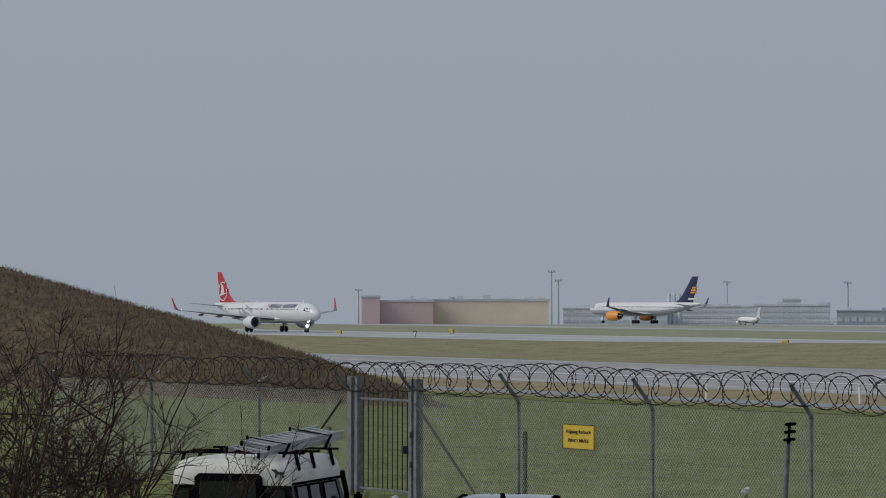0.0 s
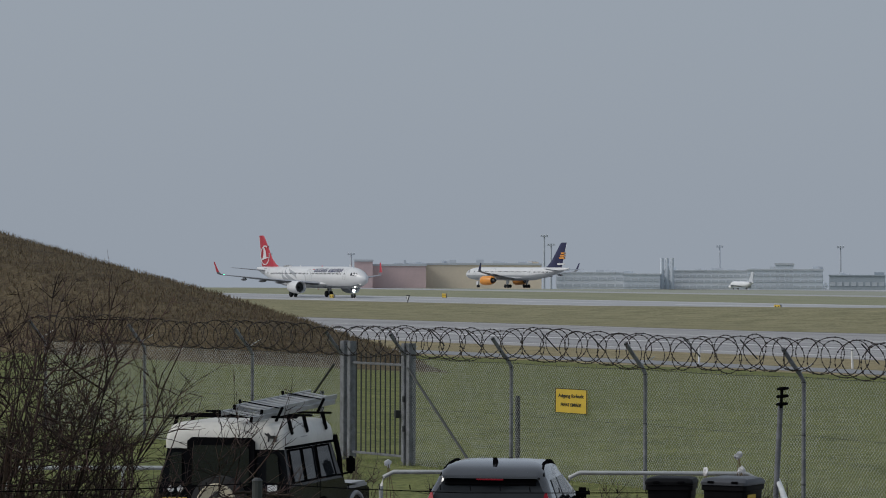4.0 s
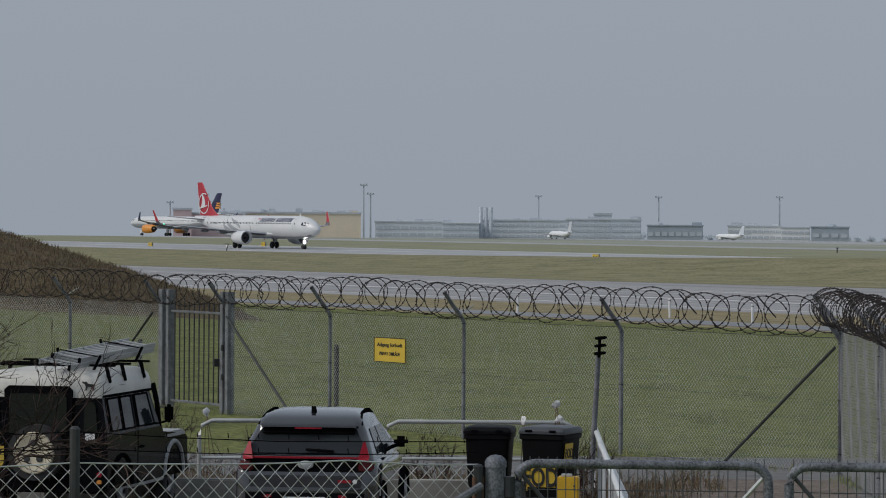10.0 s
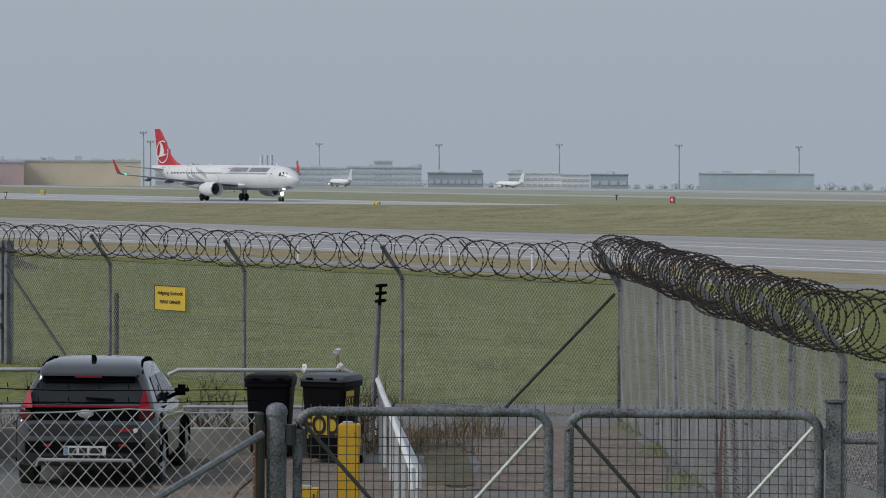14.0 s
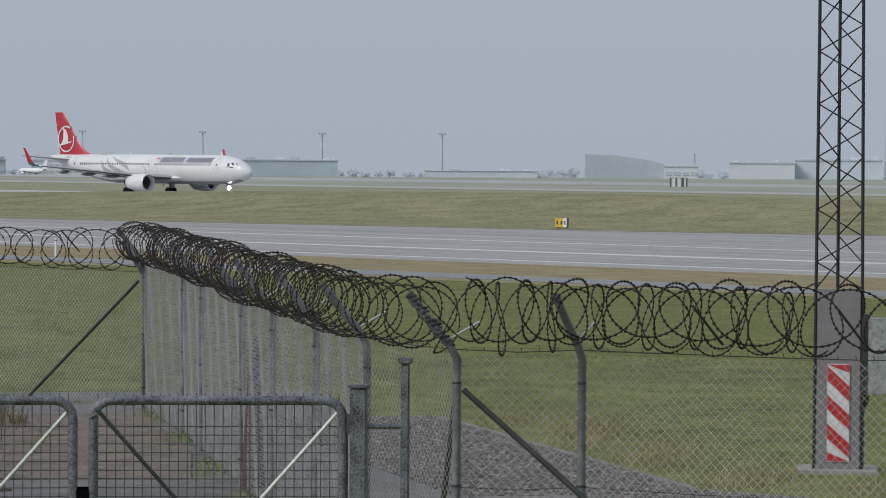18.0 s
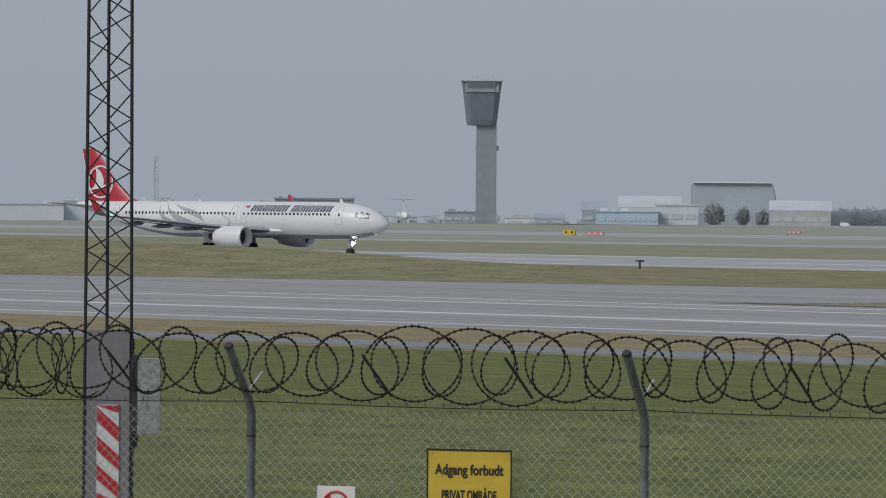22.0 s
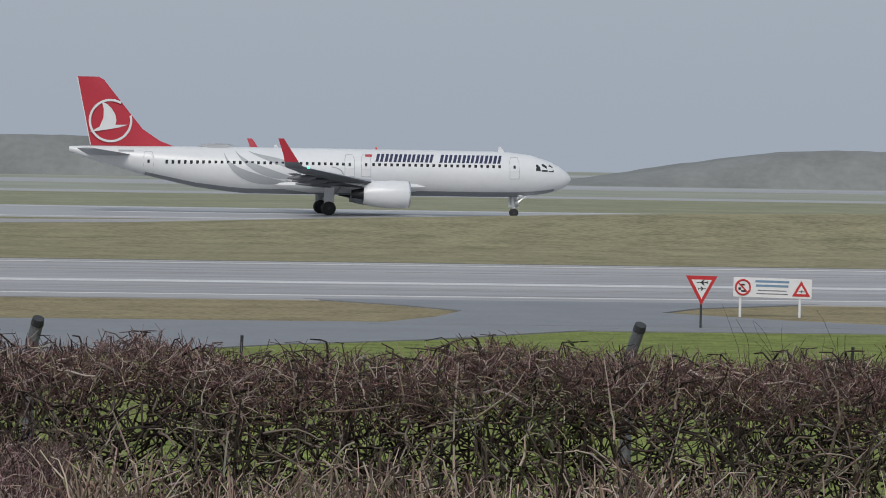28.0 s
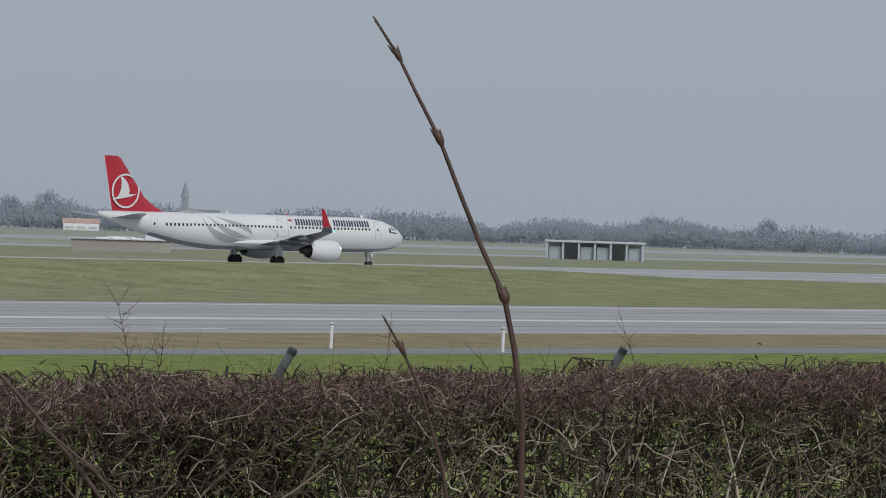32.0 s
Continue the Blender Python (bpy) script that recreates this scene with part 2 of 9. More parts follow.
def sheet(name, near, far, material, lift, label, category, step=8.0):
    """A paved area between two plan lines with as many points, lying on the land."""
    bm = B()
    rows = []
    for (na, fa), (nb, fb) in zip(zip(near, far), list(zip(near, far))[1:]):
        k = max(1, int(max(math.dist(na, nb), math.dist(fa, fb)) / step))
        rows += [[(na[0] + (nb[0] - na[0]) * i / k, na[1] + (nb[1] - na[1]) * i / k), (fa[0] + (fb[0] - fa[0]) * i / k, fa[1] + (fb[1] - fa[1]) * i / k)] for i in range(k)]
    rows.append([near[-1], far[-1]])
    made = []
    for (nx, ny), (fx, fy) in rows:
        line = []
        for k in range(9):
            x, y = nx + (fx - nx) * k / 8, ny + (fy - ny) * k / 8
            line.append(bm.verts.new((x, y, ground_z(x, y) + lift)))
        made.append(line)
    for p, q in zip(made, made[1:]):
        for k in range(8):
            bm.faces.new((p[k], q[k], q[k + 1], p[k + 1]))
    bmesh.ops.recalc_face_normals(bm, faces=bm.faces)
    if bm.faces[:][0].normal.z < 0:
        bmesh.ops.reverse_faces(bm, faces=bm.faces)
    skirt(bm, lift + 0.02)
    return solid(name, bm, material, label=label, category=category, kind="structure")


ground()
road = strip("service_road", [(-420, 128), (-130, 128), (-60, 126), (-20, 125.2), (420, 125.4)], 2.3, 2.3, PATH, 0.04, "narrow grey asphalt service road along the grass", "road")
taxiway = strip("taxiway", [(-700, 168.4), (700, 168.4)], 23.2, 23.2, ASPH, 0.04, "wide damp grey asphalt taxiway with white lines", "taxiway")
runway = strip("runway", [(-1500, 323), (1500, 323)], 27, 27, RUNWAY, 0.04, "long straight grey asphalt runway with white markings", "runway")
entry_near = [(-700, 189), (-290, 189), (-197, 189), (-120, 189), (-108, 201), (-85, 222), (-50, 245.5), (0, 266), (50, 290), (70, 297)]
entry_far = [(-700, 198), (-290, 198), (-197, 212.5), (-134, 231), (-118, 237), (-90, 247), (-53, 260), (-10, 279), (15, 292), (25, 297)]
entry = sheet("taxiway_entry", entry_near, entry_far, ASPH, 0.055, "damp asphalt entry taxiway running out to the runway", "taxiway")
apron = strip("far_taxiway", [(-1150, 572), (900, 572)], 26, 26, RUNWAY, 0.05, "pale parallel taxiway far across the field", "taxiway", 40)
strip("far_runway_exit", [(-900, 455), (900, 455)], 9, 9, RUNWAY, 0.05, "pale strip of asphalt across the far grass", "taxiway", 40)
strip("far_apron", [(-900, 800), (-300, 860), (500, 760)], 22, 22, RUNWAY, 0.08, "pale concrete apron before the far hangars", "apron", 40)
sheet("road_junction", [(13.5, 126), (16.5, 131.5), (18.2, 136.8), (16.5, 141), (13.0, 146)], [(36, 126), (29.5, 131.5), (25.8, 136.8), (28, 141), (34, 146)], PATH, 0.05, "wet asphalt junction between service road and taxiway", "road", 2)
sheet("access_road", [(-10, 124.5), (-9, 118), (-8, 111), (-9, 103), (-12, 92)], [(22, 124.5), (18.6, 121), (14.2, 116), (9.5, 112), (2, 100)], PATH, 0.045, "wet asphalt access road leaving the service road", "road", 3)
strip("exit_taxiway", [(330, 300), (380, 250), (480, 196)], 9, 9, ASPH, 0.055, "pale asphalt exit taxiway leaving the runway", "taxiway")
strip("taxiway_edge", entry_far[:8], 0.4, 0.4, SEAM, 0.062, "dark earth edge along the asphalt", "taxiway edge")
strip("taxiway_edge", [(-116, 191.8), (700, 191.8)], 0.4, 0.4, SEAM, 0.046, "dark earth edge along the asphalt", "taxiway edge")
strip("taxiway_edge", [(-108, 201), (-85, 222), (-50, 245.5), (0, 266)], 0.25, 0.25, SEAM, 0.06, "dark earth edge along the asphalt", "taxiway edge")
line_marks(taxiway, -560, -60, 163.2, 1.1, 0.06)
line_marks(taxiway, -60, 560, 163.2, 1.9, 0.06)
line_marks(taxiway, -560, -60, 181.0, 0.35, 0.06)
line_marks(taxiway, -560, 120, 149.2, 0.25, 0.06)
line_marks(taxiway, -150, 560, 187.6, 0.25, 0.065)
line_marks(runway, -720, 560, 300.6, 0.9, 0.06)
line_marks(runway, -720, 560, 345.4, 0.9, 0.06)
line_marks(runway, -690, 540, 322.0, 0.9, 0.065, 30, 20)
for x0, x1, y, w in ((-420, -190, 176.0, 0.5), (-330, -60, 171.2, 0.7), (-250, 90, 157.0, 0.5), (-120, 300, 177.5, 0.6), (40, 480, 154.2, 0.6), (-300, -140, 185.5, 0.6), (-180, -60, 194.5, 0.7), (-160, -90, 205.5, 0.6)):
    bm = B()
    n = 24
    row = [(bm.verts.new((x0 + (x1 - x0) * i / n, y - w * (0.5 + 0.4 * noise.noise((x0, i * 0.7, 0))), (0.05 if y < 189 else 0.07) + ground_z(x0, y))), bm.verts.new((x0 + (x1 - x0) * i / n, y + w * (0.5 + 0.4 * noise.noise((i * 0.7, x1, 4))), (0.05 if y < 189 else 0.07) + ground_z(x0, y)))) for i in range(n + 1)]
    for (p, q), (r, t) in zip(row, row[1:]):
        bm.faces.new((p, r, t, q))
    skirt(bm, 0.04)
    part("tar_seam", bm, TARPATCH, taxiway, "dark tar repair along the asphalt")

# the yard beyond the gate and the track behind the fence
strip("yard", [(-30.0, 19.4), (-52.0, 34.2)], 8.6, 13.0, YARD, 0.03, "dark damp asphalt car park inside the gate", "yard", 2)
strip("rough_ground", [(-52.5, 20.5), (-48.0, 26.2), (-44.6, 30.2), (-42.6, 32.6)], 1.9, 2.3, SOIL, 0.045, "bare brown ground with dead weeds behind the railings", "soil", 1)
strip("yard_soil", [(-36.1, 28.05), (-39.2, 30.6), (-42.2, 32.6), (-45.2, 34.6)], 1.25, 1.25, SOIL, 0.05, "bare brown soil at the edge of the yard", "soil", 0.7)
strip("yard_soil", [(-36.2, 24.4), (-39.6, 25.7), (-43.6, 27.2), (-46.5, 24.6)], 2.1, 1.5, SOIL, 0.056, "bare brown soil under the parked cars", "soil", 0.7)
strip("moss_patch", [(-37.3, 27.2), (-39.8, 29.0), (-43.0, 31.2)], 0.25, 0.35, MOSS, 0.064, "low green moss on the brown soil", "moss", 0.5)
strip("gravel_track", [(-18.2, 33.2), (-30.5, 31.6), (-42.0, 37.9)], 1.3, 1.9, GRAVEL, 0.035, "grey gravel track curving behind the fence", "track", 1)
strip("service_track", [(-21.5, 42.4), (-18.6, 45.0), (-15.6, 47.3), (-9.0, 50.6)], 2.6, 2.6, PATH, 0.06, "grey asphalt track in the grass behind the fence", "track", 1)


def mound():
    """A long earth bank with a rounded, uneven crest."""
    bm = B()
    n, k = 90, 22
    rows = []
    for i in range(n + 1):
        u = i / n
        x = -262 + 111 * u
        crown = max(0.0, min(8.3, 0.122 * (-152 - x)) - 0.45) * ease(0, 0.2, u) * (1 - ease(-175, -163, x)) * (1 + 0.04 * noise.noise((u * 14, 0, 3)))
        half = 6 + 13 * (1 - ease(0.5, 1.0, u))
        row = []
        for j in range(k + 1):
            v = j / k
            y = 88 + (v * 2 - 1) * half * (0.68 if v < 0.5 else 1.0)
            s = math.sin(math.pi * v) ** 0.8
            z = ground_z(x, y) - 0.1 + crown * s + min(1.0, crown) * s * (0.22 * noise.noise((x * 0.35, y * 0.35, 0)) + 0.10 * noise.noise((x * 1.4, y * 1.4, 2)))
            row.append(bm.verts.new((x, y, z)))
        rows.append(row)
    for a, b in zip(rows, rows[1:]):
        for j in range(k):
            bm.faces.new((a[j], b[j], b[j + 1], a[j + 1])).smooth = True
    return solid("earth_mound", bm, DRYMOUND, label="rounded earth mound under withered brown grass", category="mound", kind="structure")


mound_ob = mound()

# ---- aircraft ----
LACQUER = mat("white_aircraft_lacquer", (0.67, 0.68, 0.69), 0.3, vary=0.05, size=4)
# grey for the belly band, with underside shade put into the colour
BELLY = mat("shade_grey_belly_lacquer", (0.22, 0.235, 0.255), 0.35, vary=0.05, size=3)
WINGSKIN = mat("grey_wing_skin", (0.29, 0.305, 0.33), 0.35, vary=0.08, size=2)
# underside shade put into the grey; wing tips and flaps share it
WINGLOW = mat("shade_dark_wing_grey", (0.12, 0.127, 0.14), 0.45, vary=0.12, size=1.5)
REDL = mat("red_aircraft_lacquer", (0.43, 0.026, 0.045), 0.35, vary=0.05, size=3)
NAVY = mat("dark_blue_lacquer", (0.024, 0.027, 0.078), 0.35, vary=0.08, size=2)
ORANGE = mat("orange_lacquer", (0.75, 0.30, 0.055), 0.4, vary=0.06, size=2)
SWOOSH = mat("silver_grey_lacquer", (0.36, 0.38, 0.40), 0.35, vary=0.06, size=2)
PANE = mat("dark_cabin_glass", (0.03, 0.033, 0.04), 0.12, vary=0.1, size=0.5)
METAL = mat("bare_bright_metal", (0.62, 0.62, 0.63), 0.25, 0.9, vary=0.05, size=0.6)
FANM = mat("dark_fan_metal", (0.045, 0.047, 0.05), 0.4, 0.6, vary=0.2, size=0.4)
STRUT = mat("grey_gear_paint", (0.42, 0.43, 0.44), 0.45, vary=0.1, size=0.5)
RUBBER = mat("tyre_rubber", (0.022, 0.022, 0.023), 0.8, vary=0.3, size=0.3)
HEADLIGHT = mat("lit_landing_lamp", (1.0, 0.97, 0.92), 0.3, vary=0.0, emit=60)
NAVRED = mat("red_beacon_glass", (0.6, 0.02, 0.01), 0.3, vary=0.0)
NAVGREEN = mat("green_wingtip_lamp", (0.05, 0.9, 0.45), 0.3, vary=0.0, emit=3)


def body_at(spec, x):
    """Radius and centre height of a fuselage at x (the nose is 0, the tail negative)."""
    for (xa, ra, za), (xb, rb, zb) in zip(spec, spec[1:]):
        if xb <= x <= xa:
            u = (xa - x) / (xa - xb)
            u = u if xa < -6.5 else u ** 0.75 if xa > -0.1 else u
            return ra + (rb - ra) * u, za + (zb - za) * u
    return spec[-1][1], spec[-1][2]


def ring_at(spec, x, n=28):
    r, z = body_at(spec, x)
    return [(x, r * math.sin(2 * math.pi * k / n), z - r * 1.03 * math.cos(2 * math.pi * k / n)) for k in range(n)]


def decal(spec, outline, side, name, material, parent, proud=0.014, label=""):
    """A thin painted plate that follows the body's side; outline in x and z."""
    bm = B()
    top = []
    low = []
    for x, z in outline:
        r, c = body_at(spec, x)
        w = math.sqrt(max(0.01, r * r - ((z - c) / 1.03) ** 2))
        top.append(bm.verts.new((x, side * (w + proud), z)))
        low.append(bm.verts.new((x, side * (w - 0.05), z)))
    k = len(top)
    bm.faces.new(top)
    bm.faces.new(low[::-1])
    for i in range(k):
        bm.faces.new((top[i], low[i], low[(i + 1) % k], top[(i + 1) % k]))
    bmesh.ops.recalc_face_normals(bm, faces=bm.faces)
    return part(name, bm, material, parent, label)


def wing_mesh(stations, flat=True):
    """stations: (leading edge, chord, thickness, up direction)."""
    bm = B()
    prof = [(0, 0), (0.03, 0.40), (0.15, 0.85), (0.4, 1.0), (0.7, 0.6), (1, 0.06), (1, -0.06), (0.7, -0.35), (0.4, -0.6), (0.15, -0.6), (0.03, -0.35)]
    rings = []
    for p, c, t, up in stations:
        p, up = Vector(p), Vector(up).normalized()
        rings.append([p + Vector((-u * c, 0, 0)) + up * (v * t * 0.5) for u, v in prof])
    return loft(bm, rings)


def nacelle(parent, x, y, z, r, length, skin, s):
    n = 28
    rings = []
    for u, k in ((0.0, 0.97), (0.02, 1.02), (0.08, 1.06), (0.35, 1.09), (0.72, 1.0), (1.0, 0.78)):
        rings.append([(x - u * length, y + r * k * math.cos(2 * math.pi * i / n), z + r * k * math.sin(2 * math.pi * i / n)) for i in range(n)])
    for u, k in ((0.97, 0.72), (0.25, 0.86), (0.03, 0.90)):
        rings.append([(x - u * length, y + r * k * math.cos(2 * math.pi * i / n), z + r * k * math.sin(2 * math.pi * i / n)) for i in range(n)])
    rings.append(rings[0])
    bm = loft(B(), rings, caps=False)
    bmesh.ops.remove_doubles(bm, verts=bm.verts, dist=0.001)
    eng = part("engine", bm, skin, parent, smooth=True)
    bm = B()
    tube(bm, [(x + 0.02, y + r * 0.955 * math.cos(a), z + r * 0.955 * math.sin(a)) for a in (2 * math.pi * i / 32 for i in range(33))], 0.07, 8)
    part("intake_lip", bm, METAL, eng, "bright metal intake lip", smooth=True)
    bm = rod(B(), (x - 0.55 * length, y, z), (x - 0.22 * length, y, z), r * 0.86, seg=24)
    rod(bm, (x - 0.22 * length, y, z), (x - 0.05 * length, y, z), r * 0.25, 0.02, 16)
    for i in range(18):
        a = 2 * math.pi * i / 18
        box(bm, (0.06, r * 0.6, 0.16), (x - 0.19 * length, y + r * 0.52 * math.cos(a), z + r * 0.52 * math.sin(a)), (math.degrees(a), 0, 0))
    part("fan", bm, FANM, eng, "dark fan behind the intake")
    bm = rod(B(), (x - 0.9 * length, y, z), (x - 1.25 * length, y, z), r * 0.55, r * 0.3, 20)
    part("exhaust_cone", bm, FANM, eng, "dark metal exhaust cone", smooth=True)
    bm = B()
    plate(bm, [(x - 0.25 * length, z + r * 0.95), (x - 1.45 * length, z + r * 1.2), (x - 1.6 * length, z + r * 0.95), (x - 0.98 * length, z + r * 0.55)], 0.36, Matrix.Translation((0, y, 0)))
    part("pylon", bm, skin, eng)


def gear_leg(parent, x, y, r, w, top, pair, twin_x=0.0):
    bm = rod(B(), (x, y, r), (x - 0.15, y * 0.92, top), 0.13, 0.17, 10)
    rod(bm, (x, y, top * 0.55), (x + 1.1, y * 0.8, top), 0.07, 0.07, 8)
    rod(bm, (x, y - pair - w / 2, r), (x, y + pair + w / 2, r), 0.09, 0.09, 8)
    leg = part("landing_gear", bm, STRUT, parent, smooth=True)
    bm = box(B(), (0.9, 0.05, top * 0.55), (x + 0.02, y * 1.08 if y else 0.35, top * 0.72), (0, 0, 0), 0.02)
    part("gear_door", bm, LACQUER, leg)
    for dx in ((-twin_x, twin_x) if twin_x else (0,)):
        for s in (-1, 1):
            c = Vector((x + dx, y + s * pair, r))
            bm = B()
            n, rings = 24, []
            for u, k in ((-0.5, 0.62), (-0.5, 0.86), (-0.32, 1.0), (0.32, 1.0), (0.5, 0.86), (0.5, 0.62)):
                rings.append([c + Vector((r * k * math.cos(2 * math.pi * i / n), u * w, r * k * math.sin(2 * math.pi * i / n))) for i in range(n)])
            part("tyre", loft(bm, rings), RUBBER, leg, "black rubber tyre", smooth=True)
            bm = rod(B(), c - Vector((0, w * 0.42, 0)), c + Vector((0, w * 0.42, 0)), r * 0.58, seg=18)
            rod(bm, c - Vector((0, w * 0.52, 0)), c + Vector((0, w * 0.52, 0)), r * 0.2, seg=10)
            part("wheel_hub", bm, FANM, leg, "dark metal wheel hub", smooth=True)
    return leg


def airliner(label, spec, paint, engines, wing, tail, gear, windows, doors):
    """A twin-jet on its wheels: nose at x = 0, ground at z = 0."""
    ob = thing("airliner", label=label, category="aircraft")
    L = -spec[-1][0]
    # body, with the faces below the belly cut in a second colour
    bm = B()
    xs = [0, -0.12, -0.35, -0.7, -1.1, -1.6, -2.2, -2.9, -3.7, -4.6, -5.6, -6.6] + [-8 - i * 1.5 for i in range(int((L - 18) / 1.5))]
    xs += [x for x in (-L + 12 - i * 0.9 for i in range(14)) if x < xs[-1] - 0.3] + [-L]
    loft(bm, [ring_at(spec, x) for x in xs])
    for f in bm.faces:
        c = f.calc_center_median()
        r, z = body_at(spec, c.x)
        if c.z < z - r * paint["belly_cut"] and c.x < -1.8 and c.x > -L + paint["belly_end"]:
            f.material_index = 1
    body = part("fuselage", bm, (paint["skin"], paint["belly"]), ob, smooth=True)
    # belly fairing
    w0, wz = wing["root_x"], wing["root_z"]
    bm = B()
    rings = []
    for u, k in ((0, 0.3), (0.1, 0.75), (0.3, 1.0), (0.75, 1.0), (0.92, 0.7), (1, 0.3)):
        x = w0 + 2.6 - u * 14.5
        rings.append([(x, 2.15 * k ** 0.4 * math.sin(a), wz + 0.02 - (0.72 * k) * math.cos(a)) for a in (2 * math.pi * i / 20 for i in range(20))])
    part("belly_fairing", loft(bm, rings), paint["fairing"], ob, smooth=True)
    # wings
    tipx, half, tipz = wing["tip_x"], wing["half"], wing["tip_z"]
    for s in (-1, 1):
        k = wing["kink"]
        kx = w0 + (tipx - w0) * k * 0.98
        st = [((w0 + 1.0, s * 1.4, wz), wing["root_c"] + 1.0, 0.95, (0, 0, 1)), ((kx, s * half * k, wz + (tipz - wz) * k * 0.8), wing["kink_c"], 0.55, (0, 0, 1)),
              ((tipx, s * half, tipz), wing["tip_c"], 0.2, (0, 0, 1))]
        bm = wing_mesh(st)
        bm.normal_update()
        # down-facing wing faces are coloured darker, as shade would leave them
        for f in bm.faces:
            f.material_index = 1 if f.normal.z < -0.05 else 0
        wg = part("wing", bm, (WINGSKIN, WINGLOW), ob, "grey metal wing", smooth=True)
        for u in (0.36, 0.55, 0.75):
            x, y, z = w0 + (tipx - w0) * u, s * half * u, wz + (tipz - wz) * u * 0.88 - 0.22
            c = wing["root_c"] * (1 - u) + wing["tip_c"] * u
            bm = loft(B(), [[(x - c * v, y + 0.22 * q * math.sin(a), z - 0.1 * v + 0.25 * q * math.cos(a)) for a in (2 * math.pi * i / 10 for i in range(10))] for v, q in ((0.45, 0.2), (0.6, 0.9), (0.95, 1.0), (1.25, 0.25))])
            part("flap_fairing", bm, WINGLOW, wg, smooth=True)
        bm = B()
        fl = [((w0 - wing["root_c"] * 0.86 - 0.4, s * 2.2, wz - 0.12), 1.7, 0.16, (0.2, 0, 1)), ((kx - wing["kink_c"] * 0.9, s * half * k, wz + (tipz - wz) * k * 0.8 - 0.14), 1.3, 0.14, (0.2, 0, 1)),
              ((w0 + (tipx - w0) * 0.74 - wing["kink_c"] * 0.74, s * half * 0.74, wz + (tipz - wz) * 0.74 - 0.10), 0.9, 0.1, (0.2, 0, 1))]
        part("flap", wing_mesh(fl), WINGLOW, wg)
        # upturned tip
        h = wing["winglet"]
        c = wing["tip_c"]
        st = [((tipx, s * half, tipz), c, 0.2, (0, 0, 1)), ((tipx - 0.50, s * (half + 0.40), tipz + 0.16), c * 0.86, 0.15, (0, -s * 0.6, 1)), ((tipx - 0.86, s * (half + 0.60), tipz + 0.52), c * 0.68, 0.12, (0, -s, 0.5))]
        part("wing_tip", wing_mesh(st), WINGLOW, wg, "dark curved wing tip", smooth=True)
        st = [((tipx - 0.86, s * (half + 0.60), tipz + 0.52), c * 0.68, 0.12, (0, -s, 0.5)), ((tipx - 1.25, s * (half + 0.72), tipz + 1.1), c * 0.52, 0.10, (0, -s, 0.3)), ((tipx - 2.15, s * (half + 0.95), tipz + h), c * 0.27, 0.05, (0, -s, 0.1))]
        part("winglet", wing_mesh(st), paint["winglet"], wg, smooth=True)
        if paint.get("lamps"):
            part("wingtip_lamp", box(B(), (0.25, 0.12, 0.12), (tipx + 0.02, s * (half + 0.05), tipz + 0.05), (0, 0, 0), 0.03), NAVGREEN if s < 0 else NAVRED, wg, "small glass wingtip lamp")
        nacelle(ob, engines["x"], s * engines["y"], engines["z"], engines["r"], engines["l"], engines["skin"], s)
    # tail
    fx = tail["fin"]
    bm = B()
    st = []
    for u in (0, 0.08, 0.25, 0.5, 0.75, 0.96, 1.0):
        le = fx[0][0] + (fx[2][0] - fx[0][0]) * u
        te = fx[1][0] + (fx[3][0] - fx[1][0]) * u
        le += tail["fillet"] * max(0.0, 1 - u * 7) - (0.25 if u == 1.0 else 0)
        z = fx[0][1] + (fx[2][1] - fx[0][1]) * u
        c = le - te
        rings = [(0, 0), (0.06, 0.5), (0.3, 1), (0.6, 0.8), (1, 0.06), (1, -0.06), (0.6, -0.8), (0.3, -1), (0.06, -0.5)]
        st.append([(le - a * c, b * (0.26 - 0.14 * u), z) for a, b in rings])
    fin = part("tail_fin", loft(bm, st), paint["fin"], ob, paint["fin_label"], smooth=True)
    part("rudder_edge", box(B(), (0.07, 0.05, (fx[3][1] - fx[1][1]) * 1.0), ((fx[1][0] + fx[3][0]) / 2 - 0.02, 0, (fx[1][1] + fx[3][1]) / 2), (0, math.degrees(math.atan2(fx[3][0] - fx[1][0], fx[3][1] - fx[1][1])), 0)), LACQUER, fin)
    paint["emblem"](fin, fx)
    for s in (-1, 1):
        x, z, h = tail["stab_x"], tail["stab_z"], tail["stab_half"]
        st = [((x, s * 0.5, z), 4.0, 0.32, (0, 0, 1)), ((x - 3.6, s * h, z + 0.55), 1.5, 0.12, (0, 0, 1))]
        part("tailplane", wing_mesh(st), WINGSKIN, ob, "grey metal tailplane", smooth=True)
    # wheels
    gear_leg(ob, gear["nose_x"], 0.0, gear["nose_r"], 0.22, 1.9, 0.25)
    for s in (-1, 1):
        gear_leg(ob, gear["main_x"], s * gear["track"], gear["main_r"], 0.42, 2.4, 0.46, gear.get("twin", 0.0))
    if paint.get("lamps"):
        leg = [o for o in ob.children if o.name.startswith("landing_gear")][0]
        for z in (1.28,):
            cup = [[(gear["nose_x"] + px, -0.05 + q * math.cos(a), z + q * math.sin(a)) for a in (2 * math.pi * i / 16 for i in range(16))] for px, q in ((0.12, 0.05), (0.20, 0.24), (0.40, 0.32), (0.40, 0.30), (0.25, 0.25))]
            part("lamp_housing", loft(B(), cup), STRUT, leg, "dark lamp housing")
            bm = rod(B(), (gear["nose_x"] + 0.26, -0.05, z), (gear["nose_x"] + 0.31, -0.05, z), 0.25, 0.265, 16)
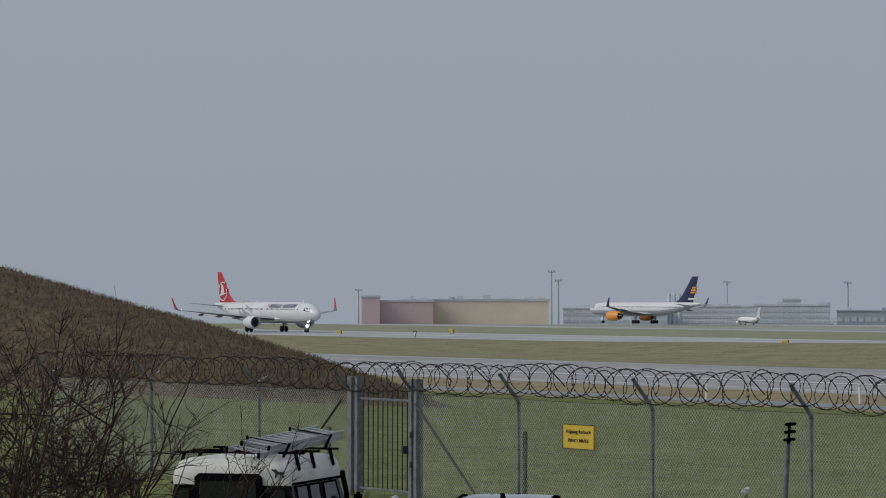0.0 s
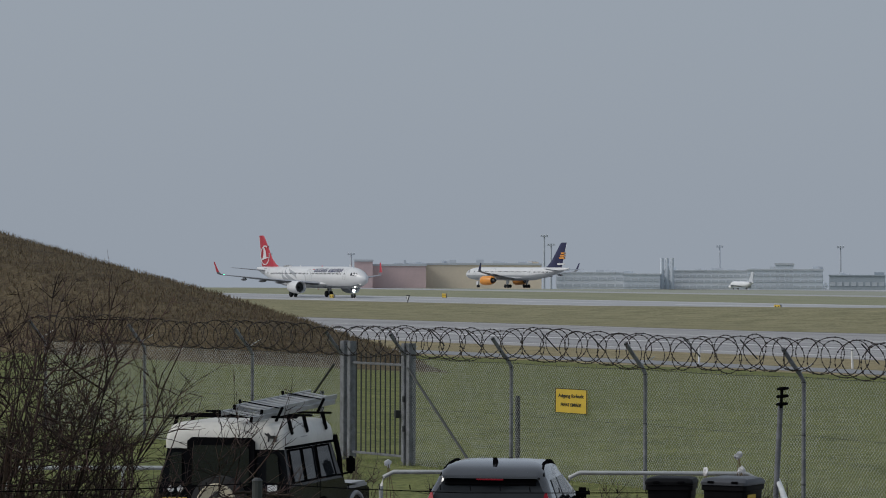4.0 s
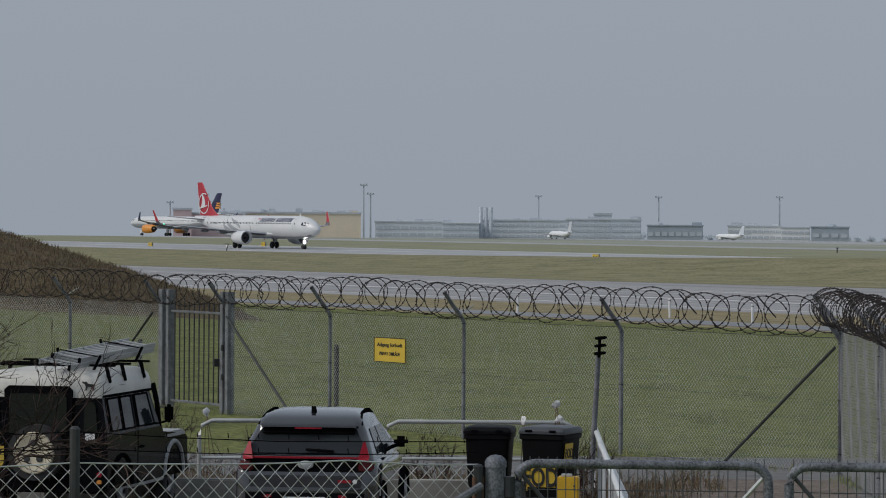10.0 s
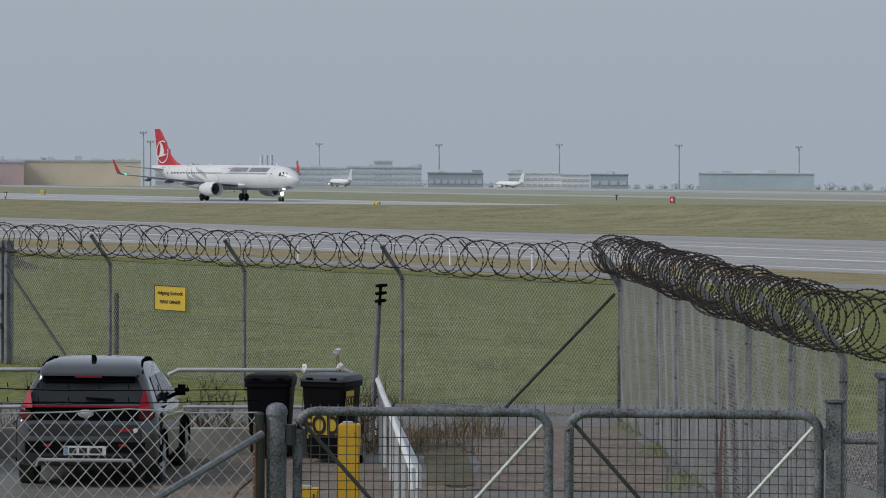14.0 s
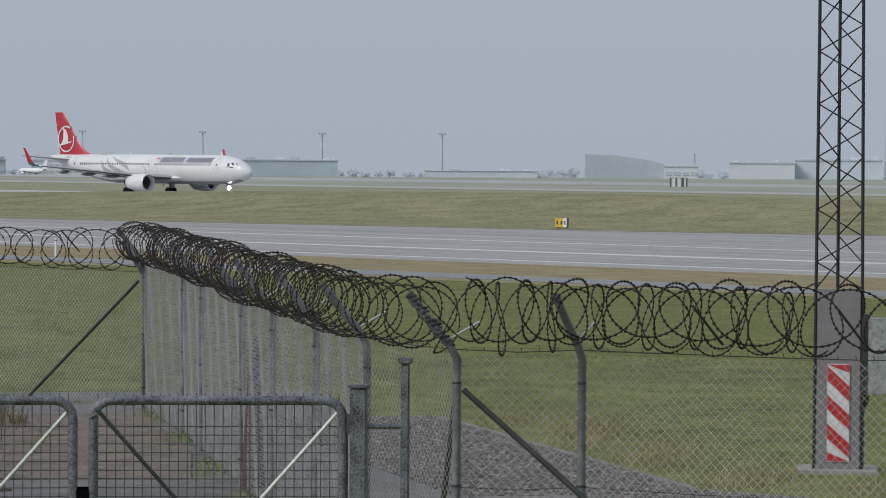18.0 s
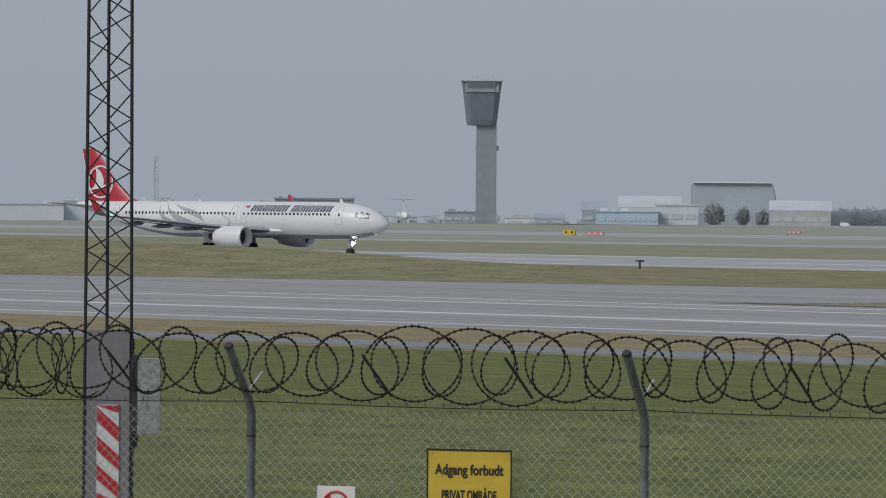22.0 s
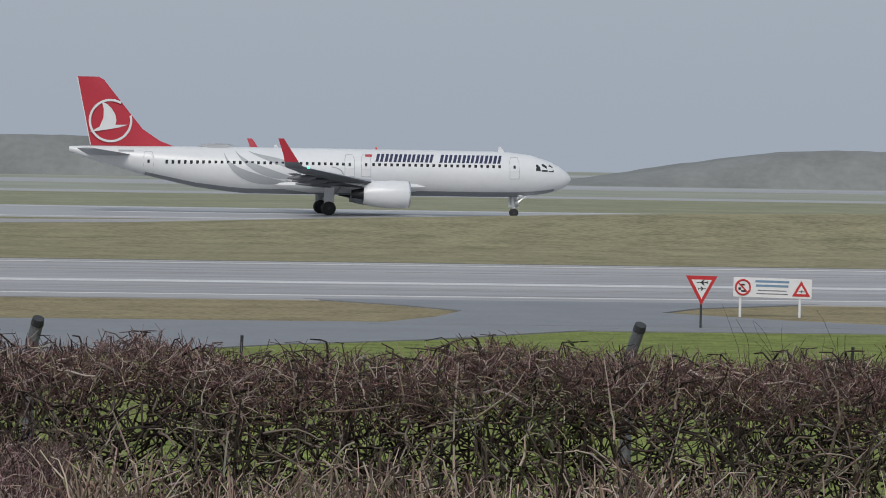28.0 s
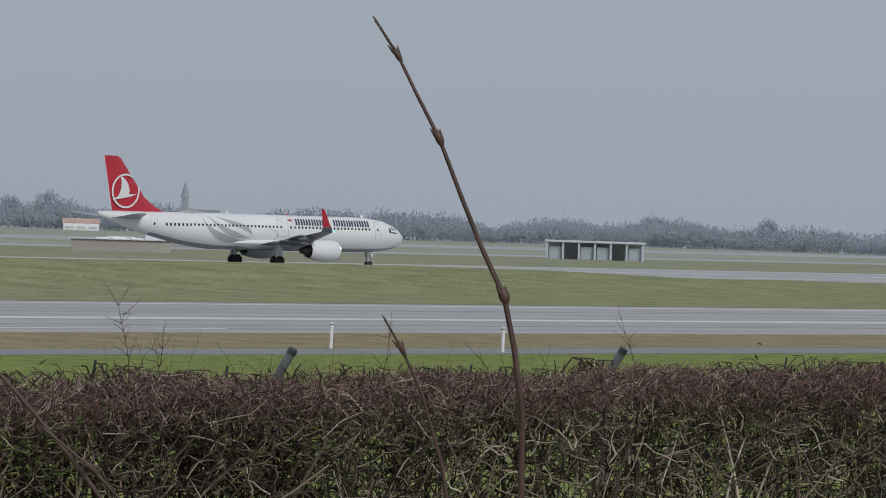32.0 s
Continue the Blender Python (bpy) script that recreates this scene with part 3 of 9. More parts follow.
            part("landing_lamp", bm, HEADLIGHT, leg, "brightly lit landing lamp")
        part("beacon", rod(B(), (-17.5, 0, 5.78), (-17.5, 0, 5.98), 0.14, 0.06, 10), NAVRED, body, "red beacon on the roof")
        part("beacon", rod(B(), (-19.0, 0, 1.62), (-19.0, 0, 1.42), 0.14, 0.06, 10), NAVRED, body, "red beacon under the belly")
    # cabin windows, doors and cockpit
    wz0 = windows["z"]
    for s in (-1, 1):
        bm = B()
        x = windows["from"]
        while x > windows["to"]:
            if all(abs(x - d) > 0.55 for d in doors):
                r, c = body_at(spec, x)
                w = math.sqrt(r * r - ((wz0 - c) / 1.03) ** 2)
                box(bm, (0.24, 0.03, 0.34), (x, s * (w + 0.002), wz0), (s * 18 * 0, 0, 0), 0.012)
            x -= windows["step"]
        part("window_row", bm, PANE, body, "row of small dark cabin windows")["kind"] = "stuff"
        for d in doors:
            o = [(d - 0.42, wz0 - 1.02), (d + 0.42, wz0 - 1.02), (d + 0.42, wz0 - 0.3), (d + 0.42, wz0 + 0.45), (d + 0.3, wz0 + 0.88), (d - 0.3, wz0 + 0.88), (d - 0.42, wz0 + 0.45), (d - 0.42, wz0 - 0.3)]
            door = decal(spec, o, s, "cabin_door", paint["skin"], body, 0.02)
            for a, b in zip(o, o[1:] + o[:1]):
                pa, pb = [], []
                bm = B()
                for (x, z) in (a, b):
                    r, c = body_at(spec, x)
                    pa.append((x, s * (math.sqrt(max(0.01, r * r - ((z - c) / 1.03) ** 2)) + 0.016), z))
                rod(bm, pa[0], pa[1], 0.022, seg=5)
                part("door_seam", bm, SWOOSH, door)
            decal(spec, [(d - 0.1, wz0 - 0.12), (d + 0.1, wz0 - 0.12), (d + 0.1, wz0 + 0.16), (d - 0.1, wz0 + 0.16)], s, "door_window", PANE, door, 0.03)
        cz = windows["cockpit"]
        for xa, xb, za, zb in ((-1.72, -2.22, 0.0, 0.62), (-2.3, -2.86, 0.02, 0.72), (-2.94, -3.4, 0.08, 0.66)):
            o = [(xa, cz + za), (xa - 0.1, cz + zb * 0.7), (xb + 0.12, cz + zb), (xb, cz + zb * 0.9), (xb, cz + za)]
            decal(spec, o, s, "cockpit_window", PANE, body, 0.02, "dark cockpit window")
    bm = B()
    plate(bm, [(-6.0, 5.7), (-6.35, 6.2), (-6.55, 6.2), (-6.6, 5.7)], 0.05)
    part("antenna", bm, LACQUER, body)
    bm = B()
    plate(bm, [(-26, 5.6), (-26.3, 6.05), (-26.5, 6.05), (-26.6, 5.6)], 0.05)
    part("antenna", bm, LACQUER, body)
    return ob, body


def ring_emblem(fin, fx):
    """A white ring with a plain swept shape inside it, on both faces of the fin."""
    cx, cz, r, t = -40.93, 7.93, 1.80, 0.10
    n = 72

    def inside(x, z):
        u = (z - fx[0][1]) / (fx[2][1] - fx[0][1])
        return fx[0][0] + (fx[2][0] - fx[0][0]) * u + 0.02 > x > fx[1][0] + (fx[3][0] - fx[1][0]) * u - 0.02 and z > 5.78

    for s in (-1, 1):
        bm = B()
        for i in range(n):
            quad = []
            for a, q in ((i, r - t), (i + 1, r - t), (i + 1, r + t), (i, r + t)):
                w = 2 * math.pi * a / n
                quad.append((cx + q * math.cos(w), cz + q * math.sin(w)))
            if all(inside(x, z) for x, z in quad):
                plate(bm, quad, 0.05, Matrix.Translation((0, s * 0.228, 0)))
        bmesh.ops.remove_doubles(bm, verts=bm.verts, dist=0.001)
        part("ring", bm, LACQUER, fin, "white painted ring")
        bm = B()
        o = [(cx - 1.80, cz - 1.02), (cx - 0.95, cz - 0.55), (cx - 0.62, cz + 0.25), (cx - 0.60, cz + 1.0), (cx - 0.78, cz + 1.66), (cx - 0.30, cz + 1.42), (cx + 0.12, cz + 1.05), (cx + 0.42, cz + 0.5), (cx + 0.52, cz + 0.0), (cx + 0.42, cz - 0.36), (cx + 1.5, cz - 0.34), (cx + 0.7, cz - 0.6), (cx - 0.4, cz - 0.8)]
        plate(bm, o, 0.05, Matrix.Translation((0, s * 0.232, 0)))
        part("emblem", bm, LACQUER, fin, "plain white swept emblem")


def bar_emblem(fin, fx):
    """Plain orange and white bars on a blue fin."""
    cx = (fx[2][0] + fx[1][0]) / 2 - 0.4
    for s in (-1, 1):
        for z, w, m in ((10.4, 1.5, ORANGE), (9.7, 1.9, ORANGE), (9.0, 2.1, ORANGE), (7.2, 3.0, LACQUER)):
            part("emblem_bar", box(B(), (w, 0.05, 0.5), (cx + (9.0 - z) * 0.28, s * 0.24, z)), m, fin, "plain painted bar")


TWIN = [(0, 0.05, 3.38), (-0.35, 0.55, 3.42), (-1.1, 1.02, 3.50), (-2.2, 1.42, 3.60), (-3.7, 1.76, 3.70), (-5.6, 1.93, 3.76), (-7.5, 1.975, 3.78), (-29.5, 1.975, 3.78), (-33.5, 1.72, 4.02),
        (-37.5, 1.28, 4.45), (-41.5, 0.75, 4.95), (-43.9, 0.36, 5.32), (-44.5, 0.2, 5.42)]
jet, jet_body = airliner(
    "white twin-engine airliner with red tail fin and winglets", TWIN,
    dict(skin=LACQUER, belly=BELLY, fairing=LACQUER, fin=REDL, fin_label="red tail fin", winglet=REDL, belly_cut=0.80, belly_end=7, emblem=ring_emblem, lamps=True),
    dict(x=-15.2, y=5.75, z=1.92, r=1.12, l=4.0, skin=LACQUER),
    dict(root_x=-15.2, root_z=2.55, root_c=7.0, kink=0.37, kink_c=4.1, tip_x=-25.0, half=16.9, tip_z=4.15, tip_c=1.75, winglet=2.45),
    dict(fin=((-36.9, 5.75), (-42.6, 5.75), (-41.75, 11.76), (-43.85, 11.76)), fillet=1.6, stab_x=-38.9, stab_z=4.95, stab_half=6.2),
    dict(nose_x=-5.1, nose_r=0.38, main_x=-22.0, main_r=0.6, track=3.8),
    dict(z=4.42, step=0.533, cockpit=4.05, **{"from": -6.7, "to": -36.3}), (-5.35, -18.55, -20.0, -37.6))
def band(spec, side, line, widths, name, material, parent, label, proud=0.018):
    """A thin painted band that follows the body's side along a plan line in x and z."""
    bm = B()
    rows = []
    for i, (x, z) in enumerate(line):
        xa, za = line[max(0, i - 1)]
        xb, zb = line[min(len(line) - 1, i + 1)]
        q = math.hypot(xb - xa, zb - za) or 1.0
        row = []
        for e in (-1, -0.33, 0.33, 1):
            px, pz = x - (zb - za) / q * widths[i] * e, z + (xb - xa) / q * widths[i] * e
            r, c = body_at(spec, px)
            w = math.sqrt(max(0.01, r * r - ((pz - c) / 1.03) ** 2))
            row.append((px, pz, w))
        rows.append([bm.verts.new((px, side * (w + proud), pz)) for px, pz, w in row] + [bm.verts.new((px, side * (w - 0.03), pz)) for px, pz, w in row[::-1]])
    for p, q in zip(rows, rows[1:]):
        for k in range(8):
            bm.faces.new((p[k], q[k], q[(k + 1) % 8], p[(k + 1) % 8]))
    bm.faces.new(rows[0])
    bm.faces.new(rows[-1][::-1])
    bmesh.ops.recalc_face_normals(bm, faces=bm.faces)
    return part(name, bm, material, parent, label, smooth=True)


def bend(p0, p1, p2, p3, n=16):
    """Points along a cubic curve in x and z."""
    out = []
    for i in range(n + 1):
        u = i / n
        k = ((1 - u) ** 3, 3 * u * (1 - u) ** 2, 3 * u * u * (1 - u), u ** 3)
        out.append(tuple(sum(f * p[j] for f, p in zip(k, (p0, p1, p2, p3))) for j in (0, 1)))
    return out


# the title along the body: plain dark-blue strokes in two groups of seven and eight
for s in (-1, 1):
    x = -6.55
    for i in range(16):
        if i == 8:
            x -= 0.5
            continue
        narrow = i in (3, 6, 11)
        w = 0.24 if narrow else 0.66
        for a, b in ((0.0, 0.25),) if narrow else ((0.0, 0.25), (0.38, 0.64)):
            xa, xb = x - a, x - b
            o = [(xa - 0.10, 4.72), (xa, 5.05), (xa + 0.12, 5.42), (xb + 0.12, 5.42), (xb, 5.05), (xb - 0.10, 4.72)]
            if s > 0:
                o = [(-25.6 - px, pz) for px, pz in o]
            decal(TWIN, o, s, "title_stroke", NAVY, jet_body, 0.02, "plain dark-blue painted stroke")
        x -= w + 0.14
    decal(TWIN, [(-18.0, 5.14), (-18.0, 5.36), (-18.6, 5.36), (-18.6, 5.14)], s, "flag_patch", REDL, jet_body, 0.02, "small red painted patch")
    decal(TWIN, [(-38.9, 5.25), (-38.85, 5.42), (-40.2, 5.42), (-40.25, 5.25)], s, "plain_bar", SWOOSH, jet_body, 0.02, "plain grey bar of lettering")
    for (p0, p1, p2, p3), wide in ((((-31.0, 5.25), (-30.6, 3.6), (-28.4, 2.75), (-25.4, 2.80)), 0.40), (((-30.0, 5.45), (-29.2, 4.2), (-27.2, 3.35), (-24.6, 3.15)), 0.33), (((-28.9, 5.50), (-27.6, 4.75), (-24.6, 4.5), (-24.3, 3.5)), 0.27)):
        line = bend(p0, p1, p2, p3)
        band(TWIN, s, line, [0.02 + wide * math.sin(math.pi * (i / (len(line) - 1)) ** 1.35) for i in range(len(line))], "tail_swoosh", SWOOSH, jet_body, "curved silver-grey painted blade")
    band(TWIN, s, bend((-25.6, 2.95), (-24.6, 2.6), (-23.6, 2.5), (-22.6, 2.6)), [0.05] * 17, "tail_swoosh", SWOOSH, jet_body, "thin silver-grey painted curve")
    band(TWIN, s, bend((-21.6, 4.2), (-20.4, 4.1), (-20.2, 3.2), (-21.2, 2.9)), [0.045] * 17, "tail_swoosh", SWOOSH, jet_body, "thin silver-grey painted curve")
bm = B()
loft(bm, [[(-33.4 + u * 3.6, 0.62 * q * math.cos(a), 5.68 + 0.42 * q * math.sin(a)) for a in (math.pi * i / 8 * 2 for i in range(16))] for u, q in ((0, 0.15), (0.15, 0.7), (0.4, 1.0), (0.7, 0.95), (0.9, 0.6), (1, 0.15))])
part("antenna_dome", bm, LACQUER, jet_body, smooth=True)

LONG = [(0, 0.05, 3.9), (-0.5, 0.6, 3.95), (-1.6, 1.2, 4.05), (-3.2, 1.62, 4.15), (-5.5, 1.86, 4.2), (-7.5, 1.9, 4.22), (-31, 1.9, 4.22), (-37, 1.5, 4.7), (-43, 0.8, 5.4), (-47.3, 0.2, 5.9)]
jet2, jet2_body = airliner(
    "white airliner with dark blue tail and orange engines", LONG,
    dict(skin=LACQUER, belly=SWOOSH, fairing=SWOOSH, fin=NAVY, fin_label="dark blue tail fin", winglet=NAVY, belly_cut=0.30, belly_end=2, emblem=bar_emblem),
    dict(x=-15.5, y=6.5, z=2.2, r=1.3, l=4.6, skin=ORANGE),
    dict(root_x=-16.5, root_z=2.9, root_c=8.0, kink=0.35, kink_c=4.8, tip_x=-27.5, half=18.6, tip_z=4.9, tip_c=1.8, winglet=2.6),
    dict(fin=((-37.8, 6.1), (-44.0, 6.1), (-43.6, 13.6), (-46.2, 13.6)), fillet=1.5, stab_x=-40.5, stab_z=5.2, stab_half=7.4),
    dict(nose_x=-5.6, nose_r=0.42, main_x=-23.8, main_r=0.52, track=3.7, twin=0.6),
    dict(z=4.8, step=0.55, cockpit=4.55, **{"from": -7.2, "to": -40.0}), (-6.0, -15.0, -32.0))


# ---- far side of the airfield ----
# far claddings, glass, roof felt and masts are paled to imitate haze
BRICKRED = mat("haze_paled_red_cladding", (0.60, 0.45, 0.45), 0.7, vary=0.08, size=9)
OCHRE = mat("haze_paled_yellow_cladding", (0.74, 0.64, 0.50), 0.7, vary=0.06, size=9)
PALE = mat("haze_paled_grey_cladding", (0.63, 0.665, 0.71), 0.7, vary=0.08, size=9)
PALEB = mat("haze_paled_blue_grey_cladding", (0.58, 0.63, 0.685), 0.7, vary=0.08, size=9)
HALLB = mat("haze_paled_blue_cladding", (0.45, 0.50, 0.56), 0.7, vary=0.10, size=9)
SLATE = mat("haze_paled_slate_cladding", (0.36, 0.41, 0.46), 0.7, vary=0.10, size=9)
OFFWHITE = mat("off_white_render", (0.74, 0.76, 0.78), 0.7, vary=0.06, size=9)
TEAL = mat("haze_paled_teal_cladding", (0.43, 0.51, 0.56), 0.6, vary=0.08, size=9)
SKYBLUE = mat("haze_paled_sky_blue_cladding", (0.44, 0.56, 0.68), 0.6, vary=0.06, size=6)
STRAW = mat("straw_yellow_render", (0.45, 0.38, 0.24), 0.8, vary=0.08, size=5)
ROOFRED = mat("dull_red_tiles", (0.50, 0.34, 0.30), 0.8, vary=0.12, size=3)
BROWNW = mat("brown_boards", (0.33, 0.305, 0.285), 0.8, vary=0.12, size=4)
CONC = mat("weathered_concrete", (0.45, 0.455, 0.465), 0.85, vary=0.15, size=3)
SHEDDARK = mat("dark_shed_boards", (0.13, 0.135, 0.145), 0.8, vary=0.15, size=3)
TOWERGREY = mat("blue_grey_concrete", (0.27, 0.305, 0.345), 0.8, vary=0.1, size=3)
TOWERCAB = mat("dark_blue_cab_cladding", (0.165, 0.195, 0.24), 0.4, vary=0.1, size=2)
FARPANE = mat("haze_paled_window_glass", (0.50, 0.54, 0.59), 0.25, vary=0.1, size=6)
DARKROOF = mat("haze_paled_roof_felt", (0.52, 0.555, 0.595), 0.8, vary=0.1, size=6)
MASTM = mat("haze_paled_mast_steel", (0.44, 0.475, 0.52), 0.6, 0.0, vary=0.08, size=2)


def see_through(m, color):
    """Make twigs half translucent, which evens out their shading as haze would."""
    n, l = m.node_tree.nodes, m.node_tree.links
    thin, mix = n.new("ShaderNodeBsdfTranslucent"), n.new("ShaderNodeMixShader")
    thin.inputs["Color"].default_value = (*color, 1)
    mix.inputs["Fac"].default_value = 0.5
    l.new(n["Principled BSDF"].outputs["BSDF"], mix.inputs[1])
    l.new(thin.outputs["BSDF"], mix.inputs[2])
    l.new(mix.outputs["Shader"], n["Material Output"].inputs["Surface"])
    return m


# tree colours are paled so that distant haze sits in the base colour
FARTWIG = see_through(mat("haze_paled_far_branches", (0.48, 0.525, 0.58), 1.0, vary=0.06, size=9, spec=0.0), (0.66, 0.71, 0.77))
HAZETWIG = see_through(mat("haze_paled_distant_branches", (0.70, 0.745, 0.80), 1.0, vary=0.06, size=9, spec=0.0), (0.78, 0.83, 0.88))
EVERGREEN = mat("haze_paled_conifer", (0.37, 0.415, 0.44), 0.9, vary=0.2, size=5)


def building(name, form, x, y, z, w, depth, h, turn, wall, label, cols, rows):
    """A hall or house that faces the field; depth runs away behind its front."""
    ob = thing(name, pose(x, y, z, 0, 0, turn), label=label, category="building")
    eave = {"flat": h * 0.93, "arch": h * 0.62, "gable": h * 0.62, "slope": h * 0.55, "slope2": h * 0.30}[form]
    bm = box(B(), (w, depth, eave), (0, depth / 2, eave / 2))
    base = OFFWHITE if wall == ROOFRED else wall
    part("wall", bm, base, ob)
    bm = B()
    roof = ROOFRED if wall == ROOFRED else wall if form in ("slope", "slope2") or wall in (SLATE, TOWERGREY) else DARKROOF
    if form == "flat":
        box(bm, (w + 0.6, depth + 0.6, h * 0.07), (0, depth / 2, h * 0.965))
    elif form == "arch":
        pts = [(-w / 2 - 0.4 + (w + 0.8) * i / 14, eave + (h - eave) * math.sin(math.pi * i / 14)) for i in range(15)]
        plate(bm, pts + [(w / 2 + 0.4, eave - 0.3), (-w / 2 - 0.4, eave - 0.3)], depth, Matrix.Translation((0, depth / 2, 0)))
    elif form == "gable":
        box(bm, (w + 0.6, 0.35, math.hypot(depth / 2, h - eave)), (0, depth * 0.25, (eave + h) / 2), (-math.degrees(math.atan2(depth / 2, h - eave)), 0, 0))
        box(bm, (w + 0.6, 0.35, math.hypot(depth / 2, h - eave)), (0, depth * 0.75, (eave + h) / 2), (math.degrees(math.atan2(depth / 2, h - eave)), 0, 0))
        part("gable", plate(B(), [(0, eave), (depth, eave), (depth / 2, h - 0.2)], 0.3, pose(-w / 2 + 0.2, 0, 0, 0, 0, 90)), base, ob)
        part("gable", plate(B(), [(0, eave), (depth, eave), (depth / 2, h - 0.2)], 0.3, pose(w / 2 - 0.2, 0, 0, 0, 0, 90)), base, ob)
    elif form == "slope":
        plate(bm, [(-w / 2, eave), (-w / 2, h), (-w / 6, h * 0.97), (w / 4, h * 0.80), (w / 2, h * 0.62), (w / 2, eave)], depth, Matrix.Translation((0, depth / 2, 0)))
    else:
        plate(bm, [(-w / 2, eave), (-w / 2 + 0.02 * w, h), (w / 2 - 0.08 * w, h), (w / 2, eave)], 0.8, pose(0, 3.5, 0, -9, 0, 0))
        plate(bm, [(-w / 2, eave), (-w / 2, h - 0.4), (w / 2 - 0.06 * w, h - 0.4), (w / 2, eave)], depth - 6, Matrix.Translation((0, depth / 2 + 5, 0)))
        part("ridge", box(B(), (w * 0.9, 1.2, 0.35), (-0.03 * w, 4.6, h + 0.1)), OFFWHITE, ob, "pale metal ridge")
    part("roof", bm, roof, ob)
    if form == "flat" and w > 11:
        dice = random.Random(int(w * 10 + h * 100))
        for k in range(int(w / 4.5)):
            uw, uh = dice.uniform(0.8, 4.2), dice.uniform(0.25, 1.0) * (1.6 if dice.random() < 0.2 else 1.0)
            part("roof_unit", box(B(), (uw, 3.0, uh), (dice.uniform(-0.46, 0.46) * w, dice.uniform(3, 9), h + uh / 2 - 0.05)), dice.choice((wall, PALE, PALEB, DARKROOF)), ob)
    lit = min(eave, h) / (rows + 0.55)
    tall = form in ("arch", "slope2")
    pane = box(B(), (w / max(cols, 1) * (0.80 if rows > 1 else 0.72), 0.25, lit * (0.62 if tall else 0.42)), (0, 0, 0))
    first = None
    for r in range(rows):
        for c in range(cols):
            m = pose(-w / 2 + w * (c + 0.5) / cols, -0.04, lit * (r + (0.5 if tall else 0.72)))
            if first is None:
                first = part("window", pane, FARPANE, ob)
                first.matrix_basis = m
            else:
                again(first, m, ob)
    return ob


def flood_mast(x, y, z, h):
    ob = thing("floodlight_mast", pose(x, y, z, 0, 0, -math.degrees(math.atan2(x, y))), "tall slim grey floodlight mast on the apron", "mast", "floodlight masts")
    part("pole", rod(B(), (0, 0, 0), (0, 0, h), 0.42, 0.22, 8), MASTM, ob)
    part("platform", box(B(), (2.6, 1.4, 0.35), (0, 0, h - 0.6)), MASTM, ob)
    for i in (-1, 0, 1):
        part("floodlight", box(B(), (0.5, 0.4, 0.45), (i * 0.95, -0.6, h - 0.15), (20, 0, 0)), DARKROOF, ob)


def far_lattice(x, y, z, h, w):
    ob = thing("lattice_mast", pose(x, y, z, 0, 0, 20), "thin grey lattice radio mast far away", "mast")
    for i in range(3):
        a = 2 * math.pi * i / 3
        part("leg", rod(B(), (w * 0.6 * math.cos(a), w * 0.6 * math.sin(a), 0), (w * 0.4 * math.cos(a), w * 0.4 * math.sin(a), h), 0.10, seg=5), MASTM, ob)
    n = int(h / 1.6)
    for i in range(n):
        bm = B()
        for k in range(3):
            a, b = 2 * math.pi * k / 3, 2 * math.pi * (k + 1) / 3
            u, v = w * (0.6 - 0.2 * i / n), w * (0.6 - 0.2 * (i + 1) / n)
            rod(bm, (u * math.cos(a), u * math.sin(a), h * i / n), (v * math.cos(b), v * math.sin(b), h * (i + 1) / n), 0.07, seg=4)
        part("brace", bm, MASTM, ob)
    part("antenna", rod(B(), (0, 0, h), (0, 0, h + 1.4), 0.08, 0.04, 5), MASTM, ob)


def chimney(x, y, z, h, r):
    ob = solid("chimney", rod(B(), (0, 0, 0), (0, 0, h), r, r * 0.8, 10), PALEB, label="slim grey chimney behind the terminal", category="chimney", group="chimneys")
    ob.matrix_basis = pose(x, y, z)


# most walls here carry distant haze in their cladding colour
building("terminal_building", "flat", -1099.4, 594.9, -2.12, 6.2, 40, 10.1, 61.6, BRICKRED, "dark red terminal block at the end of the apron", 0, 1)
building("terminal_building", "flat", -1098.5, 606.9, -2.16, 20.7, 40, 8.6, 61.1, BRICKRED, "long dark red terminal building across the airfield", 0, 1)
building("terminal_building", "flat", -1103.4, 638.3, -2.31, 51.0, 46, 9.2, 59.9, OCHRE, "long haze-paled yellow cargo building across the airfield", 0, 1)
building("grey_building", "flat", -1070.8, 667.7, -2.21, 23.3, 30, 6.2, 58.1, PALE, "low haze-paled grey airport building far away", 8, 2)
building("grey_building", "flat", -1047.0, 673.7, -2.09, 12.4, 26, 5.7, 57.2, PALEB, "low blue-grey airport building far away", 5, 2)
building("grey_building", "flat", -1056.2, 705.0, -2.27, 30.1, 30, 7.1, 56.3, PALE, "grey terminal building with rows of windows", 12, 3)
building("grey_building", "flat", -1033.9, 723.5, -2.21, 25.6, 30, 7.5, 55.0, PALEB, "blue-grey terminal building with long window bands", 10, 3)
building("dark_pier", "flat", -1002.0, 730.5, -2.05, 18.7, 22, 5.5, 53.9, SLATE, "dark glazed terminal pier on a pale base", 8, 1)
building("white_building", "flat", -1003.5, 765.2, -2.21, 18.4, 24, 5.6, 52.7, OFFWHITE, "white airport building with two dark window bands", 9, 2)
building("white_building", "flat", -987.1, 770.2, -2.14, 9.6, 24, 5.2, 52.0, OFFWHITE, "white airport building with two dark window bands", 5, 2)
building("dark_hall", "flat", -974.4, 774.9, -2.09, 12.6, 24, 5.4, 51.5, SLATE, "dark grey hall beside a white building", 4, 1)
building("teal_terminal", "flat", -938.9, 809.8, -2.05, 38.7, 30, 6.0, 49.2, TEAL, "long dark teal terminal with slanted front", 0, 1)
